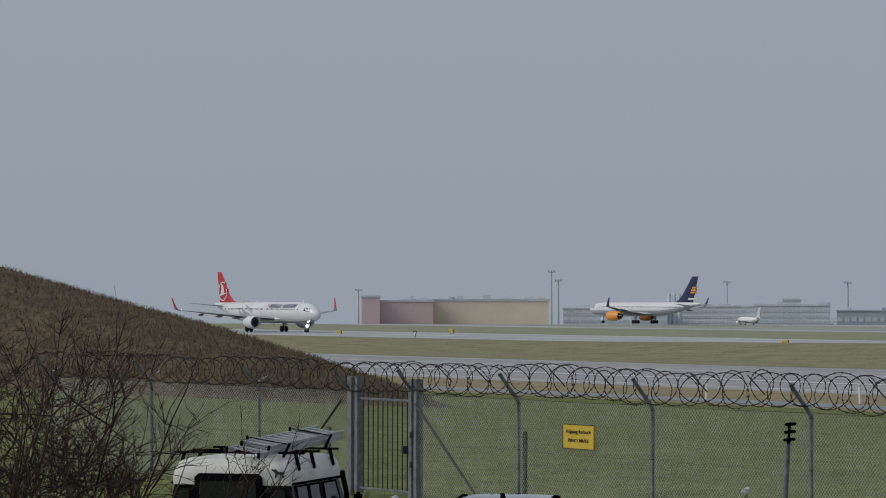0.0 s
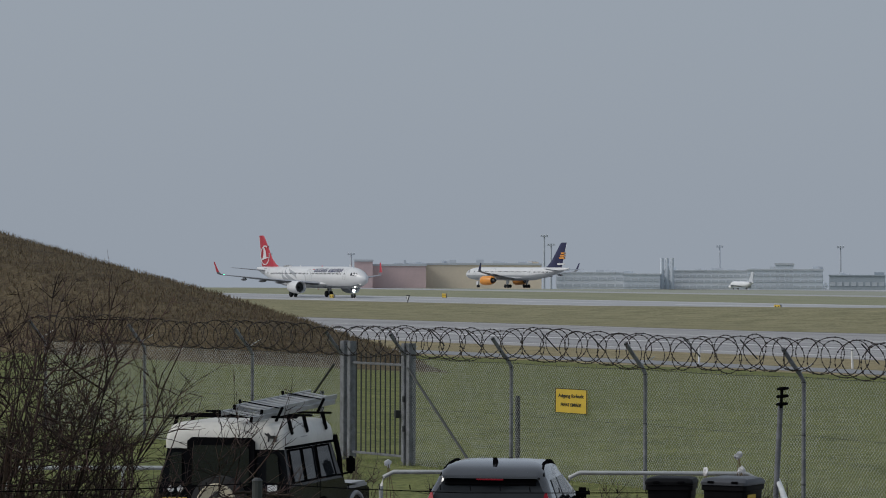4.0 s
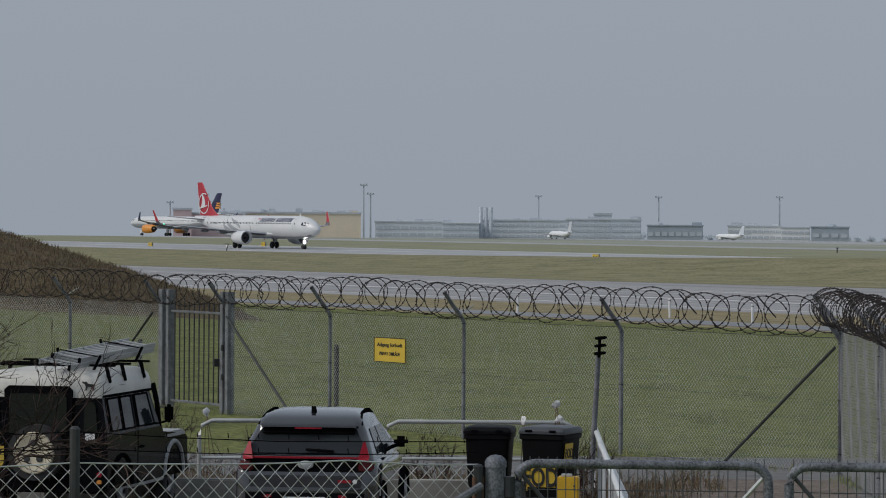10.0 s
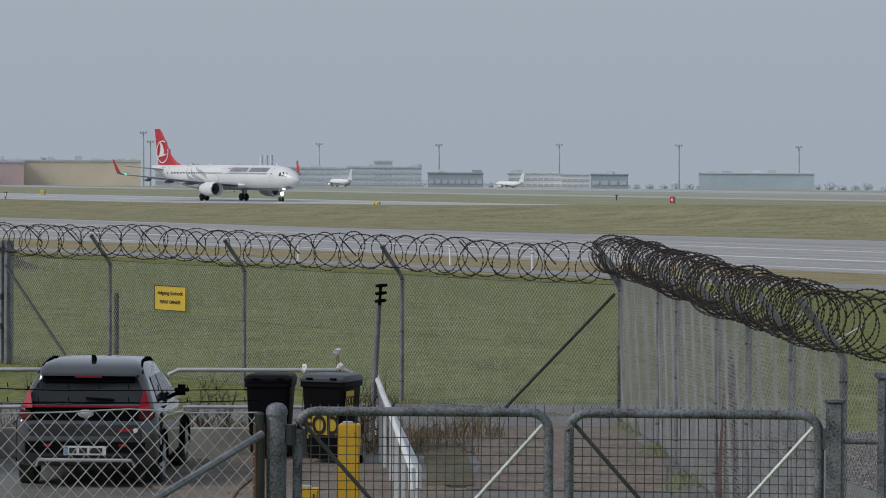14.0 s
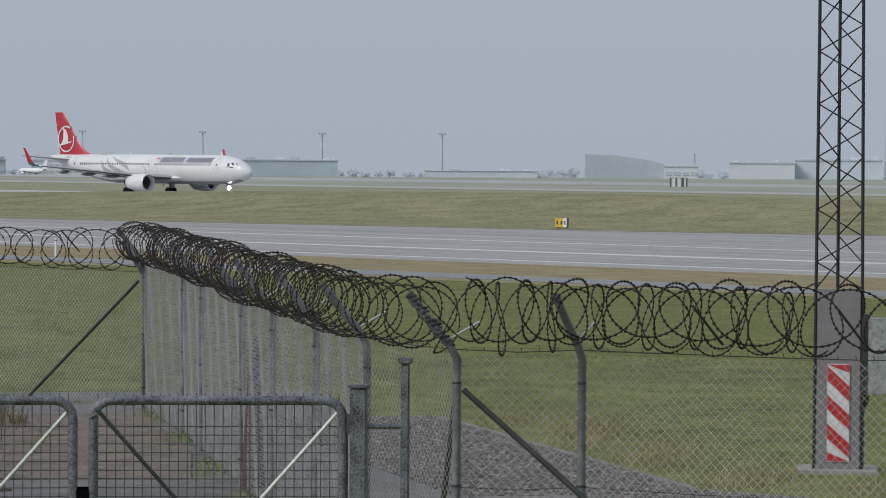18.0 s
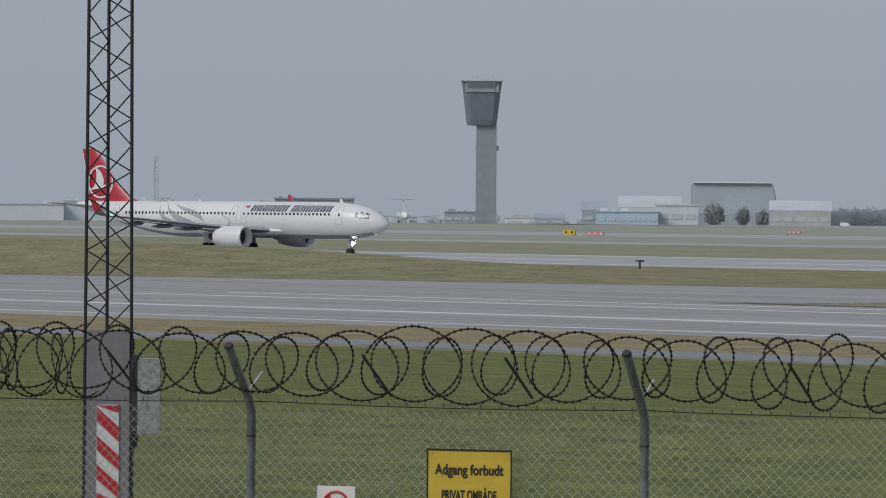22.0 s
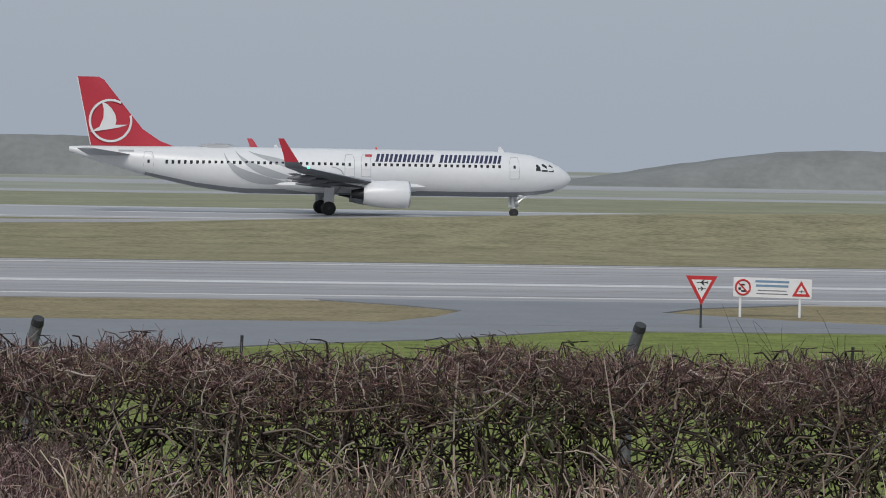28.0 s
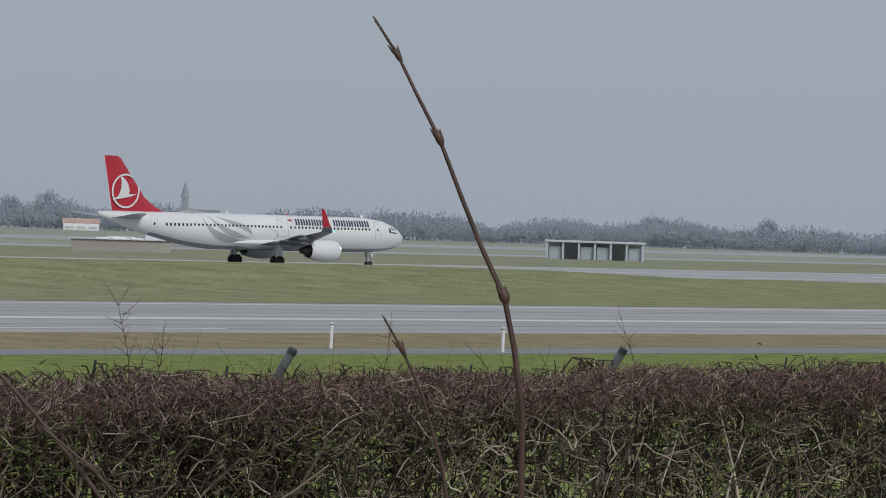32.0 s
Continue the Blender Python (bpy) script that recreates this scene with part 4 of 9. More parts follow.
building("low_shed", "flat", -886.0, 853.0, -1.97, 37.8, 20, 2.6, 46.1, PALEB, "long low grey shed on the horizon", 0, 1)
building("hangar", "slope", -848.6, 883.3, -1.94, 26.3, 45, 8.3, 43.9, HALLB, "haze-paled blue hangar with a falling roofline", 0, 1)
building("small_hall", "flat", -833.0, 894.1, -1.91, 11.2, 20, 4.6, 43.0, PALE, "small haze-paled hall beside a hangar", 4, 1)
building("grey_building", "flat", -821.9, 921.8, -2.01, 21.7, 28, 6.0, 41.7, PALE, "long haze-paled grey building with stepped roof", 0, 1)
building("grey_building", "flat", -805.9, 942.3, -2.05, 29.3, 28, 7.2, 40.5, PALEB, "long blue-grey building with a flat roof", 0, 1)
building("hangar", "arch", -740.2, 918.9, -1.60, 18.7, 30, 6.1, 38.9, PALEB, "haze-paled hangar under a dark curved roof", 3, 1)
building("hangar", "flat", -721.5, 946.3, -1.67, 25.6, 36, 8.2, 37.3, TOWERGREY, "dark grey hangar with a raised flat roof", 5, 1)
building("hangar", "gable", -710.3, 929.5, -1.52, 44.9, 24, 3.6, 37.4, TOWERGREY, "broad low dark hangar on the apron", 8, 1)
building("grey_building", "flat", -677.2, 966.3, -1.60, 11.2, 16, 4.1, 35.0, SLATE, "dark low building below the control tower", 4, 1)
building("hangar", "arch", -654.7, 969.6, -1.52, 13.4, 20, 3.3, 34.0, PALE, "small haze-paled hangar with a round roof", 2, 1)
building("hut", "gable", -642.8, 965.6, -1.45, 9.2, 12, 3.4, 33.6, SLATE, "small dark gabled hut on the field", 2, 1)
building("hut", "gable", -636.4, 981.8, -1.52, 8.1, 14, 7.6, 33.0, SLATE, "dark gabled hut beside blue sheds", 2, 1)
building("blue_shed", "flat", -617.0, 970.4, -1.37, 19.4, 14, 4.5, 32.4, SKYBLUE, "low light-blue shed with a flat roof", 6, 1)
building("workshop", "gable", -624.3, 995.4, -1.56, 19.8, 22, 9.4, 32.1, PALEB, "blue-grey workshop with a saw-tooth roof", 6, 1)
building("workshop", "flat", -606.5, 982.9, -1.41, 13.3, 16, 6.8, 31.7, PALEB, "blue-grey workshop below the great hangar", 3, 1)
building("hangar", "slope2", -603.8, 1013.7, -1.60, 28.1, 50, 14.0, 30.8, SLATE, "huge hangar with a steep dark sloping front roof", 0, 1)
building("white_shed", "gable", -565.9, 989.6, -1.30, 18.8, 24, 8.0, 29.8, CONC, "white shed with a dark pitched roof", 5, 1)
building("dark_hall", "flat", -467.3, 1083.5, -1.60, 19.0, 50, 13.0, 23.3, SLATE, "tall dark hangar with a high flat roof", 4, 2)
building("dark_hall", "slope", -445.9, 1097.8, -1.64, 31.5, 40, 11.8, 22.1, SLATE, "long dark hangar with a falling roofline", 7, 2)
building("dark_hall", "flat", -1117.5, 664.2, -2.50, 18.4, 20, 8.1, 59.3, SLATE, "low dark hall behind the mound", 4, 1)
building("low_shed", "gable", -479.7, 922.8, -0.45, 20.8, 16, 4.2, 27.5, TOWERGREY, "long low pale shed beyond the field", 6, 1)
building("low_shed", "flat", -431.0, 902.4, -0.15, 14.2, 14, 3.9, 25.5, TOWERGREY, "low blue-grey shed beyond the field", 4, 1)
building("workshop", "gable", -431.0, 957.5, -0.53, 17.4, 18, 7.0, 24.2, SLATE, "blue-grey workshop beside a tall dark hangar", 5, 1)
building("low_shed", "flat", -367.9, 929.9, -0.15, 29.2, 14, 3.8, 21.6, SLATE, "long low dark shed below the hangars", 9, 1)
building("low_shed", "gable", -322.2, 883.1, 0.0, 14.5, 12, 4.4, 20.0, SLATE, "haze-paled gabled shed among bare trees", 4, 1)
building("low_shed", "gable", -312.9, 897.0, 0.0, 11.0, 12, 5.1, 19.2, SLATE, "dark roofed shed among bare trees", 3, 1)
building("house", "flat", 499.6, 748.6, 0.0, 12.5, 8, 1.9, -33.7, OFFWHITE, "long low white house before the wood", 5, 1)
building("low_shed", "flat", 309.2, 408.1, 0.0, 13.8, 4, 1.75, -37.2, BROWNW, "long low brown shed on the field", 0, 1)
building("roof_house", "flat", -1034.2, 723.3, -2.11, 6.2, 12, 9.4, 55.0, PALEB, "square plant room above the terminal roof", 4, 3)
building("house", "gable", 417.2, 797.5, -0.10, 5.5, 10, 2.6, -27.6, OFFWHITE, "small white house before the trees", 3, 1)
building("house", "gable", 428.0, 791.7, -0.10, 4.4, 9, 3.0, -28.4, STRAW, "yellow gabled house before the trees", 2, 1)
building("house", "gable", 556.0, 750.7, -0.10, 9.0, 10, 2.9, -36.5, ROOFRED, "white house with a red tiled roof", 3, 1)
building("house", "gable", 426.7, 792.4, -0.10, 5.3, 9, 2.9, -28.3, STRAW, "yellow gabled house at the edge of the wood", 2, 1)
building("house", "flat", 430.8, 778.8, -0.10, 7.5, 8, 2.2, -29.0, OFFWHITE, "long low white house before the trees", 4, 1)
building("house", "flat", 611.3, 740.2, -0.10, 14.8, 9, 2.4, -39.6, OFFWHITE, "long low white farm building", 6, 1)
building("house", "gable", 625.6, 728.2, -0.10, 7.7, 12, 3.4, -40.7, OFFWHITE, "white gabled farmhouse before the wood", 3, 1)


def parked_van(x, y, turn, k, label):
    """A small white van seen from afar."""
    ob = thing("parked_van", pose(x, y, ground_z(x, y), 0, 0, turn) @ Matrix.Scale(k, 4), label, "van", "parked vans")
    part("body", plate(B(), [(-2.4, 0.35), (2.2, 0.35), (2.45, 0.8), (1.9, 1.15), (1.2, 1.95), (-2.3, 2.0), (-2.45, 1.8)], 1.8), TOWERWHITE, ob)
    part("windscreen", plate(B(), [(1.25, 1.2), (1.85, 1.2), (1.3, 1.85), (1.15, 1.85)], 1.84), FARPANE, ob)
    for wx in (-1.5, 1.5):
        for s in (-1, 1):
            part("wheel", rod(B(), (wx, s * 0.72, 0.34), (wx, s * 0.92, 0.34), 0.34, seg=12), SHEDDARK, ob)


TOWERWHITE = mat("white_van_paint", (0.80, 0.81, 0.82), 0.3, vary=0.04, size=2)
parked_van(-466.4, 839.1, 29, 0.55, "small white van far across the field")
parked_van(-428.0, 859.3, 26, 0.5, "small white van far across the field")
parked_van(-293.2, 850.9, 19, 0.6, "white van before the bare trees")
for u in (-2.6, -0.2, 2.4, 5.0):
    parked_van(312.8 + 0.797 * u, 412.9 - 0.605 * u, 53, 0.95, "white van parked behind a low brown shed")


def field_shelter():
    """A long open-fronted shelter: a flat roof on posts with closed bays behind."""
    # shelter uses the same haze-paled colours for roof, posts and bays
    ob = thing("field_shelter", pose(421.5, 428.5, -0.1, 0, 0, -44.8), "long low grey shelter with open bays on the field", "shelter")
    part("roof", box(B(), (16.5, 7.0, 0.35), (0, 2.5, 3.0), (0, 0, 0), 0.05), DARKROOF, ob)
    part("back_wall", box(B(), (16.0, 0.2, 2.9), (0, 5.8, 1.45)), PALE, ob)
    for i in range(7):
        part("post", box(B(), (0.35, 0.35, 2.9), (-7.8 + i * 2.6, -0.6, 1.45)), HALLB, ob)
    for x, w in ((-6.4, 2.2), (-1.2, 2.3), (1.4, 2.2), (6.6, 2.2)):
        part("bay", box(B(), (w, 2.6, 2.2), (x, 1.3, 1.1), (0, 0, 0), 0.05), SLATE, ob, "dark closed bay")


field_shelter()

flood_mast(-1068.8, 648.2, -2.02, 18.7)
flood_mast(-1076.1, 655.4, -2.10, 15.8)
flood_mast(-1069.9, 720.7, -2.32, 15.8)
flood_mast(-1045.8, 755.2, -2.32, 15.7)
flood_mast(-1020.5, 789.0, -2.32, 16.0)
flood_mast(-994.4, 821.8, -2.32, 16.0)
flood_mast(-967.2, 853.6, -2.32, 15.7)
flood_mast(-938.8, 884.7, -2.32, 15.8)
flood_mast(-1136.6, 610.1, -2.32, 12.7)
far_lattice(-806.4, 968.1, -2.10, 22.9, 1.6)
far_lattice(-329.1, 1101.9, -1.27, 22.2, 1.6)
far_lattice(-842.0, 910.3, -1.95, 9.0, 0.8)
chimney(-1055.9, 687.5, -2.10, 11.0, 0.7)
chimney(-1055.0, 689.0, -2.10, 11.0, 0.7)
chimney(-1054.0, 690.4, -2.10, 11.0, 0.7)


def control_tower():
    ob = thing("control_tower", pose(-670.9, 970.7, -1.6, 0, 0, 34.6), "tall grey control tower with a wide dark glazed cab", "tower")
    part("shaft", loft(B(), [[(sx * w, sy * 3.0, z) for sx, sy in ((-1, -1), (1, -1), (1, 1), (-1, 1))] for z, w in ((0, 3.35), (33.0, 3.25))]), TOWERGREY, ob)
    part("cab", loft(B(), [[(-1.6 + sx * w, sy * d, z) for sx, sy in ((-1, -0.7), (-0.7, -1), (0.7, -1), (1, -0.7), (1, 0.7), (0.7, 1), (-0.7, 1), (-1, 0.7))] for z, w, d in ((31.8, 4.6, 4.2), (33.5, 5.0, 4.6), (42.5, 6.0, 5.6), (45.8, 6.5, 6.1))]), TOWERCAB, ob, "dark flared cab")
    for i in range(9):
        part("cab_window", box(B(), (1.15, 0.2, 2.6), (-6.4 + i * 1.22, -5.62, 43.6), (-8, 0, 0)), TOWERGREY, ob)
    part("cab_roof", box(B(), (13.4, 12.4, 0.6), (-1.6, 0, 46.0), (0, 0, 0), 0.2), DARKROOF, ob)
    for i in range(7):
        part("aerial", rod(B(), (-6.5 + i * 1.7, 0, 46.2), (-6.5 + i * 1.7, 0, 47.0 + 0.5 * (i % 3)), 0.08, seg=5), MASTM, ob)
    for s in (-1, 1):
        part("bracket", box(B(), (0.8, 1.0, 1.6), (s * 3.6, 0, 24.5)), PALEB, ob)


control_tower()


def small_jet(x, y, z, turn, skin, tailm, label, k=1.0, ttail=False):
    ob = thing("parked_aircraft", pose(x, y, z, 0, 0, turn) @ Matrix.Scale(k, 4), label, "aircraft")
    part("fuselage", loft(B(), [[(px, r * math.sin(a), pz - r * math.cos(a)) for a in (2 * math.pi * i / 14 for i in range(14))] for px, r, pz in ((0, 0.1, 2.2), (-1.2, 0.9, 2.4), (-3.5, 1.35, 2.6), (-18, 1.35, 2.6), (-23, 0.8, 3.1), (-26, 0.2, 3.5))]), skin, ob, smooth=True)
    part("tail_fin", plate(B(), [(-20.5, 3.6), (-24.0, 8.2), (-26.4, 8.2), (-25.2, 3.6)], 0.3), tailm, ob)
    for s in (-1, 1):
        part("wing", wing_mesh([((-9.5, s * 1, 1.9), 4.5, 0.5, (0, 0, 1)), ((-13.5, s * 12, 2.7), 1.5, 0.15, (0, 0, 1))]), WINGSKIN, ob)
        zt = 8.1 if ttail else 3.6
        part("tailplane", wing_mesh([((-22.5, s * 0.2, zt), 2.6, 0.25, (0, 0, 1)), ((-25, s * 4.6, zt + 0.2), 1.2, 0.1, (0, 0, 1))]), WINGSKIN, ob)
        part("engine", rod(B(), (-17.0 if ttail else -9.0, s * (2.1 if ttail else 4.2), 3.1 if ttail else 1.5), (-20.5 if ttail else -12.2, s * (2.1 if ttail else 4.2), 3.1 if ttail else 1.5), 0.75, 0.55, 12), skin, ob, smooth=True)
        part("main_wheel", rod(B(), (-13, s * 2 - 0.2, 0.5), (-13, s * 2 + 0.2, 0.5), 0.5, seg=12), RUBBER, ob)
    part("nose_wheel", rod(B(), (-2.6, -0.2, 0.4), (-2.6, 0.2, 0.4), 0.4, seg=12), RUBBER, ob)


small_jet(-985.0, 668.0, -1.5, 168, OFFWHITE, DARKROOF, "small white jet with a dark tail parked far away", 0.72)
small_jet(-961.0, 717.0, -1.7, 178, OFFWHITE, PALEB, "small white jet parked before a dark pier", 0.62)
small_jet(-655.0, 905.0, -1.1, -52, OFFWHITE, DARKROOF, "small white jet facing the field, tail high", 0.9, True)


def bristles(name, paths, radii, material, parent=None, sides=3):
    """Many thin bent bars in one mesh. paths: (n, k, 3); radii: (n, k)."""
    paths, radii = np.asarray(paths, float), np.asarray(radii, float)
    n, k, _ = paths.shape
    d = np.empty_like(paths)
    d[:, 1:-1] = paths[:, 2:] - paths[:, :-2]
    d[:, 0], d[:, -1] = paths[:, 1] - paths[:, 0], paths[:, -1] - paths[:, -2]
    d /= np.linalg.norm(d, axis=2, keepdims=True) + 1e-9
    ref = np.where(np.abs(d[:, :, 2:3]) > 0.9, np.array([1.0, 0, 0]), np.array([0, 0, 1.0]))
    u = np.cross(d, ref)
    u /= np.linalg.norm(u, axis=2, keepdims=True) + 1e-9
    v = np.cross(d, u)
    ang = 2 * np.pi * np.arange(sides) / sides
    co = paths[:, :, None] + radii[:, :, None, None] * (u[:, :, None] * np.cos(ang)[:, None] + v[:, :, None] * np.sin(ang)[:, None])
    idx = np.arange(n * k * sides).reshape(n, k, sides)
    a, b = idx[:, :-1], idx[:, 1:]
    quads = np.stack([a, np.roll(a, -1, 2), np.roll(b, -1, 2), b], -1).reshape(-1, 4)
    me = bpy.data.meshes.new(name)
    me.vertices.add(n * k * sides)
    me.vertices.foreach_set("co", co.ravel())
    me.loops.add(quads.size)
    me.loops.foreach_set("vertex_index", quads.ravel().astype(np.int32))
    me.polygons.add(len(quads))
    me.polygons.foreach_set("loop_start", np.arange(0, quads.size, 4, dtype=np.int32))
    me.polygons.foreach_set("loop_total", np.full(len(quads), 4, dtype=np.int32))
    me.polygons.foreach_set("use_smooth", np.ones(len(quads), dtype=bool))
    me.update()
    me.validate()
    me.materials.append(material)
    ob = new(name, me)
    if parent is not None:
        ob.parent = parent
    return ob


rng = np.random.default_rng(7)


def wood(name, label, trees, material, dense=120, thick=0.16, low=False):
    """A far wood: every tree is a trunk with limbs and a round, ragged, leafless crown of thin twigs."""
    paths, radii = [], []
    for x, y, h, r in trees:
        z = ground_z(x, y) - 0.3
        c = np.array([x, y, z + h * (0.46 if low else 0.60)])
        high = h * (0.50 if low else 0.38)
        paths.append([(x, y, z), (x + 0.1, y, z + h * 0.55)])
        radii.append((h * 0.026, h * 0.012))
        lim = rng.normal(0, 1, (9, 3))
        lim /= np.linalg.norm(lim, axis=1, keepdims=True)
        for v in lim:
            paths.append([np.array([x, y, z + h * rng.uniform(0.2, 0.5)]), c + v * np.array([r, r, high]) * 0.72])
            radii.append((thick * 0.9, thick * 0.4))
        k = int(dense * 2.0)
        v = rng.normal(0, 1, (k, 3))
        v /= np.linalg.norm(v, axis=1, keepdims=True)
        bump = 0.82 + 0.18 * np.sin(v[:, 0] * 5 + x) * np.sin(v[:, 2] * 6 + y)
        q = rng.uniform(0.2, 1.0, k) ** 0.5 * bump
        s = c + v * q[:, None] * np.array([r, r, high])
        w = v * 0.7 + rng.normal(0, 0.5, (k, 3)) + np.array([0, 0, 0.5])
        e = s + w / np.linalg.norm(w, axis=1, keepdims=True) * rng.uniform(0.05, 0.13, k)[:, None] * h
        paths += list(np.stack([s, e], 1))
        radii += [(thick * 0.5, thick * 0.36)] * k
    ob = bristles(name, paths, radii, material)
    return tagged(ob, label, "trees", kind="stuff")


def row_of_trees(b0, b1, d0, d1, step, h0, h1):
    out, b = [], b0
    while b < b1:
        d = rng.uniform(d0, d1)
        h = rng.uniform(h0, h1) * (0.92 + 0.2 * math.sin(b * 2.3) * math.sin(b * 0.9 + 1))
        out.append((d * math.sin(radians(b)), d * math.cos(radians(b)), h, h * rng.uniform(0.65, 1.0)))
        b += step * rng.uniform(0.6, 1.4)
    return out


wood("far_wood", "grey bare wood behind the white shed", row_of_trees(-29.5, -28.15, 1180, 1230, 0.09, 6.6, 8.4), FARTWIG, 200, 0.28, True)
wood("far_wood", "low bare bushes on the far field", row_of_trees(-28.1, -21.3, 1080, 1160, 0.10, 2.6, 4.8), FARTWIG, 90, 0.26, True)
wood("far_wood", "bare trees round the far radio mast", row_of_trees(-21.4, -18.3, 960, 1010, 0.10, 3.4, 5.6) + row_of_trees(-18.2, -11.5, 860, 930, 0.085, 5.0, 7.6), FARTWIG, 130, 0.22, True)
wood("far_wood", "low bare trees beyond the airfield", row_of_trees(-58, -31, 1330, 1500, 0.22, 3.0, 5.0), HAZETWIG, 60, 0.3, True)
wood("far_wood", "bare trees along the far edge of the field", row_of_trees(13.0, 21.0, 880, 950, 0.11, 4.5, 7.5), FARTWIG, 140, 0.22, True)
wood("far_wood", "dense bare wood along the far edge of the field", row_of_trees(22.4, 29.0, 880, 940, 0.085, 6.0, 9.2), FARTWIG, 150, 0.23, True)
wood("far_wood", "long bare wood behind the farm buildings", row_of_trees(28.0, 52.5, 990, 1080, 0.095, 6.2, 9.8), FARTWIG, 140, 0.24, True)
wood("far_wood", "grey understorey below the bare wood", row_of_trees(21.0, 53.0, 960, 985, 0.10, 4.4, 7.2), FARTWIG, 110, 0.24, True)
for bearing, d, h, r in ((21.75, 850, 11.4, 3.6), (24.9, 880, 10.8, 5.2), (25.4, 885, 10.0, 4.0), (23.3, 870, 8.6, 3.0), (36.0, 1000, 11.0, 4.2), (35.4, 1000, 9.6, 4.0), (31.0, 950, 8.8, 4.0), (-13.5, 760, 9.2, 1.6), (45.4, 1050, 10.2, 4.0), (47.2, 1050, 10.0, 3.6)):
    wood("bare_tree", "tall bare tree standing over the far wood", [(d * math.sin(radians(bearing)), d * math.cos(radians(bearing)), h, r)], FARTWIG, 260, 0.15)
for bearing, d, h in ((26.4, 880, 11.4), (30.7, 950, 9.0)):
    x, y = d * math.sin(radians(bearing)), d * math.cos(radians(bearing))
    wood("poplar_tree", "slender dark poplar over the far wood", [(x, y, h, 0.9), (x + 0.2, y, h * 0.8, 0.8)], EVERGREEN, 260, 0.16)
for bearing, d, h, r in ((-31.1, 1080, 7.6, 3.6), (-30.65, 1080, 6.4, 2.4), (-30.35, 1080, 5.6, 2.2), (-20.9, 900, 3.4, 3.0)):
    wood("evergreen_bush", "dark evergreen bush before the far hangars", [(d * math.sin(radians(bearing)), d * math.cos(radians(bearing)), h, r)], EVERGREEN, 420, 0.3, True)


def church():
    ob = thing("church", pose(1000 * math.sin(radians(38.12)), 1000 * math.cos(radians(38.12)), -0.2, 0, 0, -38), "grey church with a pointed spire over the trees", "church")
    part("tower", box(B(), (1.9, 1.9, 9.5), (0, 0, 4.75)), TOWERGREY, ob)
    part("spire", rod(B(), (0, 0, 9.5), (0, 0, 13.9), 1.2, 0.05, 8), TOWERGREY, ob)
    part("nave", box(B(), (9, 4, 4), (5.4, 0, 2.0)), TOWERGREY, ob)
    part("roof", plate(B(), [(0.9, 4), (9.9, 4), (9.6, 6.4), (1.2, 6.4)], 2.0), TOWERGREY, ob)


church()


def far_bank(name, x0, x1, y0, h, rise0, rise1, label):
    """A long low earth bank with a level top."""
    bm = B()
    n, rows = 70, []
    for i in range(n + 1):
        u = i / n
        x = x0 + (x1 - x0) * u
        t = h * ease(0, rise0, u) * (1 - ease(1 - rise1, 1, u)) * (1 + 0.04 * noise.noise((x * 0.05, 3, 0)))
        row = []
        for j in range(9):
            v = j / 8
            s = min(1.0, math.sin(math.pi * v) * 1.6)
            row.append(bm.verts.new((x, y0 + v * 40, ground_z(x, y0) - 0.1 + t * s + 0.3 * s * noise.noise((x * 0.2, v * 7, 1)))))
        rows.append(row)
    for a, b in zip(rows, rows[1:]):
        for j in range(8):
            bm.faces.new((a[j], b[j], b[j + 1], a[j + 1])).smooth = True
    return solid(name, bm, FARBANK, label=label, category="bank", kind="structure")


# grass greyed, putting distant haze into the bank's colour
FARBANK = mat("haze_greyed_bank_grass", (0.205, 0.213, 0.206), 0.95, vary=0.2, size=14, bump=0.2)
far_bank("far_earth_bank", -182, 70, 660, 7.1, 0.10, 0.2, "long level-topped earth bank across the field")
far_bank("far_earth_bank_east", 90, 262, 612, 6.6, 0.35, 0.3, "low grassy earth bank across the field")

# ---- perimeter fence ----
GALV = mat("weathered_galvanised_steel", (0.175, 0.182, 0.198), 0.6, 0.2, vary=0.5, size=0.14, bump=0.2, fine=0.4)
GALVD = mat("dark_galvanised_steel", (0.05, 0.053, 0.055), 0.6, 0.3, vary=0.3, size=0.4)
WIRE = mat("grey_fence_wire", (0.45, 0.46, 0.46), 0.5, 0.3, vary=0.2, size=0.3)
DULLWIRE = mat("dull_fence_wire", (0.33, 0.335, 0.34), 0.6, 0.2, vary=0.25, size=0.3)
RUSTW = mat("rusty_razor_tape", (0.022, 0.018, 0.017), 0.6, 0.3, vary=0.4, size=0.3, tint=(0.045, 0.032, 0.027))
SIGNY = mat("yellow_sign_enamel", (0.60, 0.42, 0.05), 0.4, vary=0.08, size=0.3)
SIGNK = mat("black_sign_paint", (0.02, 0.02, 0.02), 0.5, vary=0.1, size=0.3)
SIGNW = mat("white_sign_enamel", (0.72, 0.72, 0.73), 0.4, vary=0.06, size=0.3)
SIGNR = mat("red_sign_enamel", (0.50, 0.03, 0.035), 0.4, vary=0.08, size=0.3)
SIGNB = mat("blue_sign_paint", (0.16, 0.26, 0.38), 0.5, vary=0.06, size=0.3)
Y0 = 2.1
MESH_H = 2.4


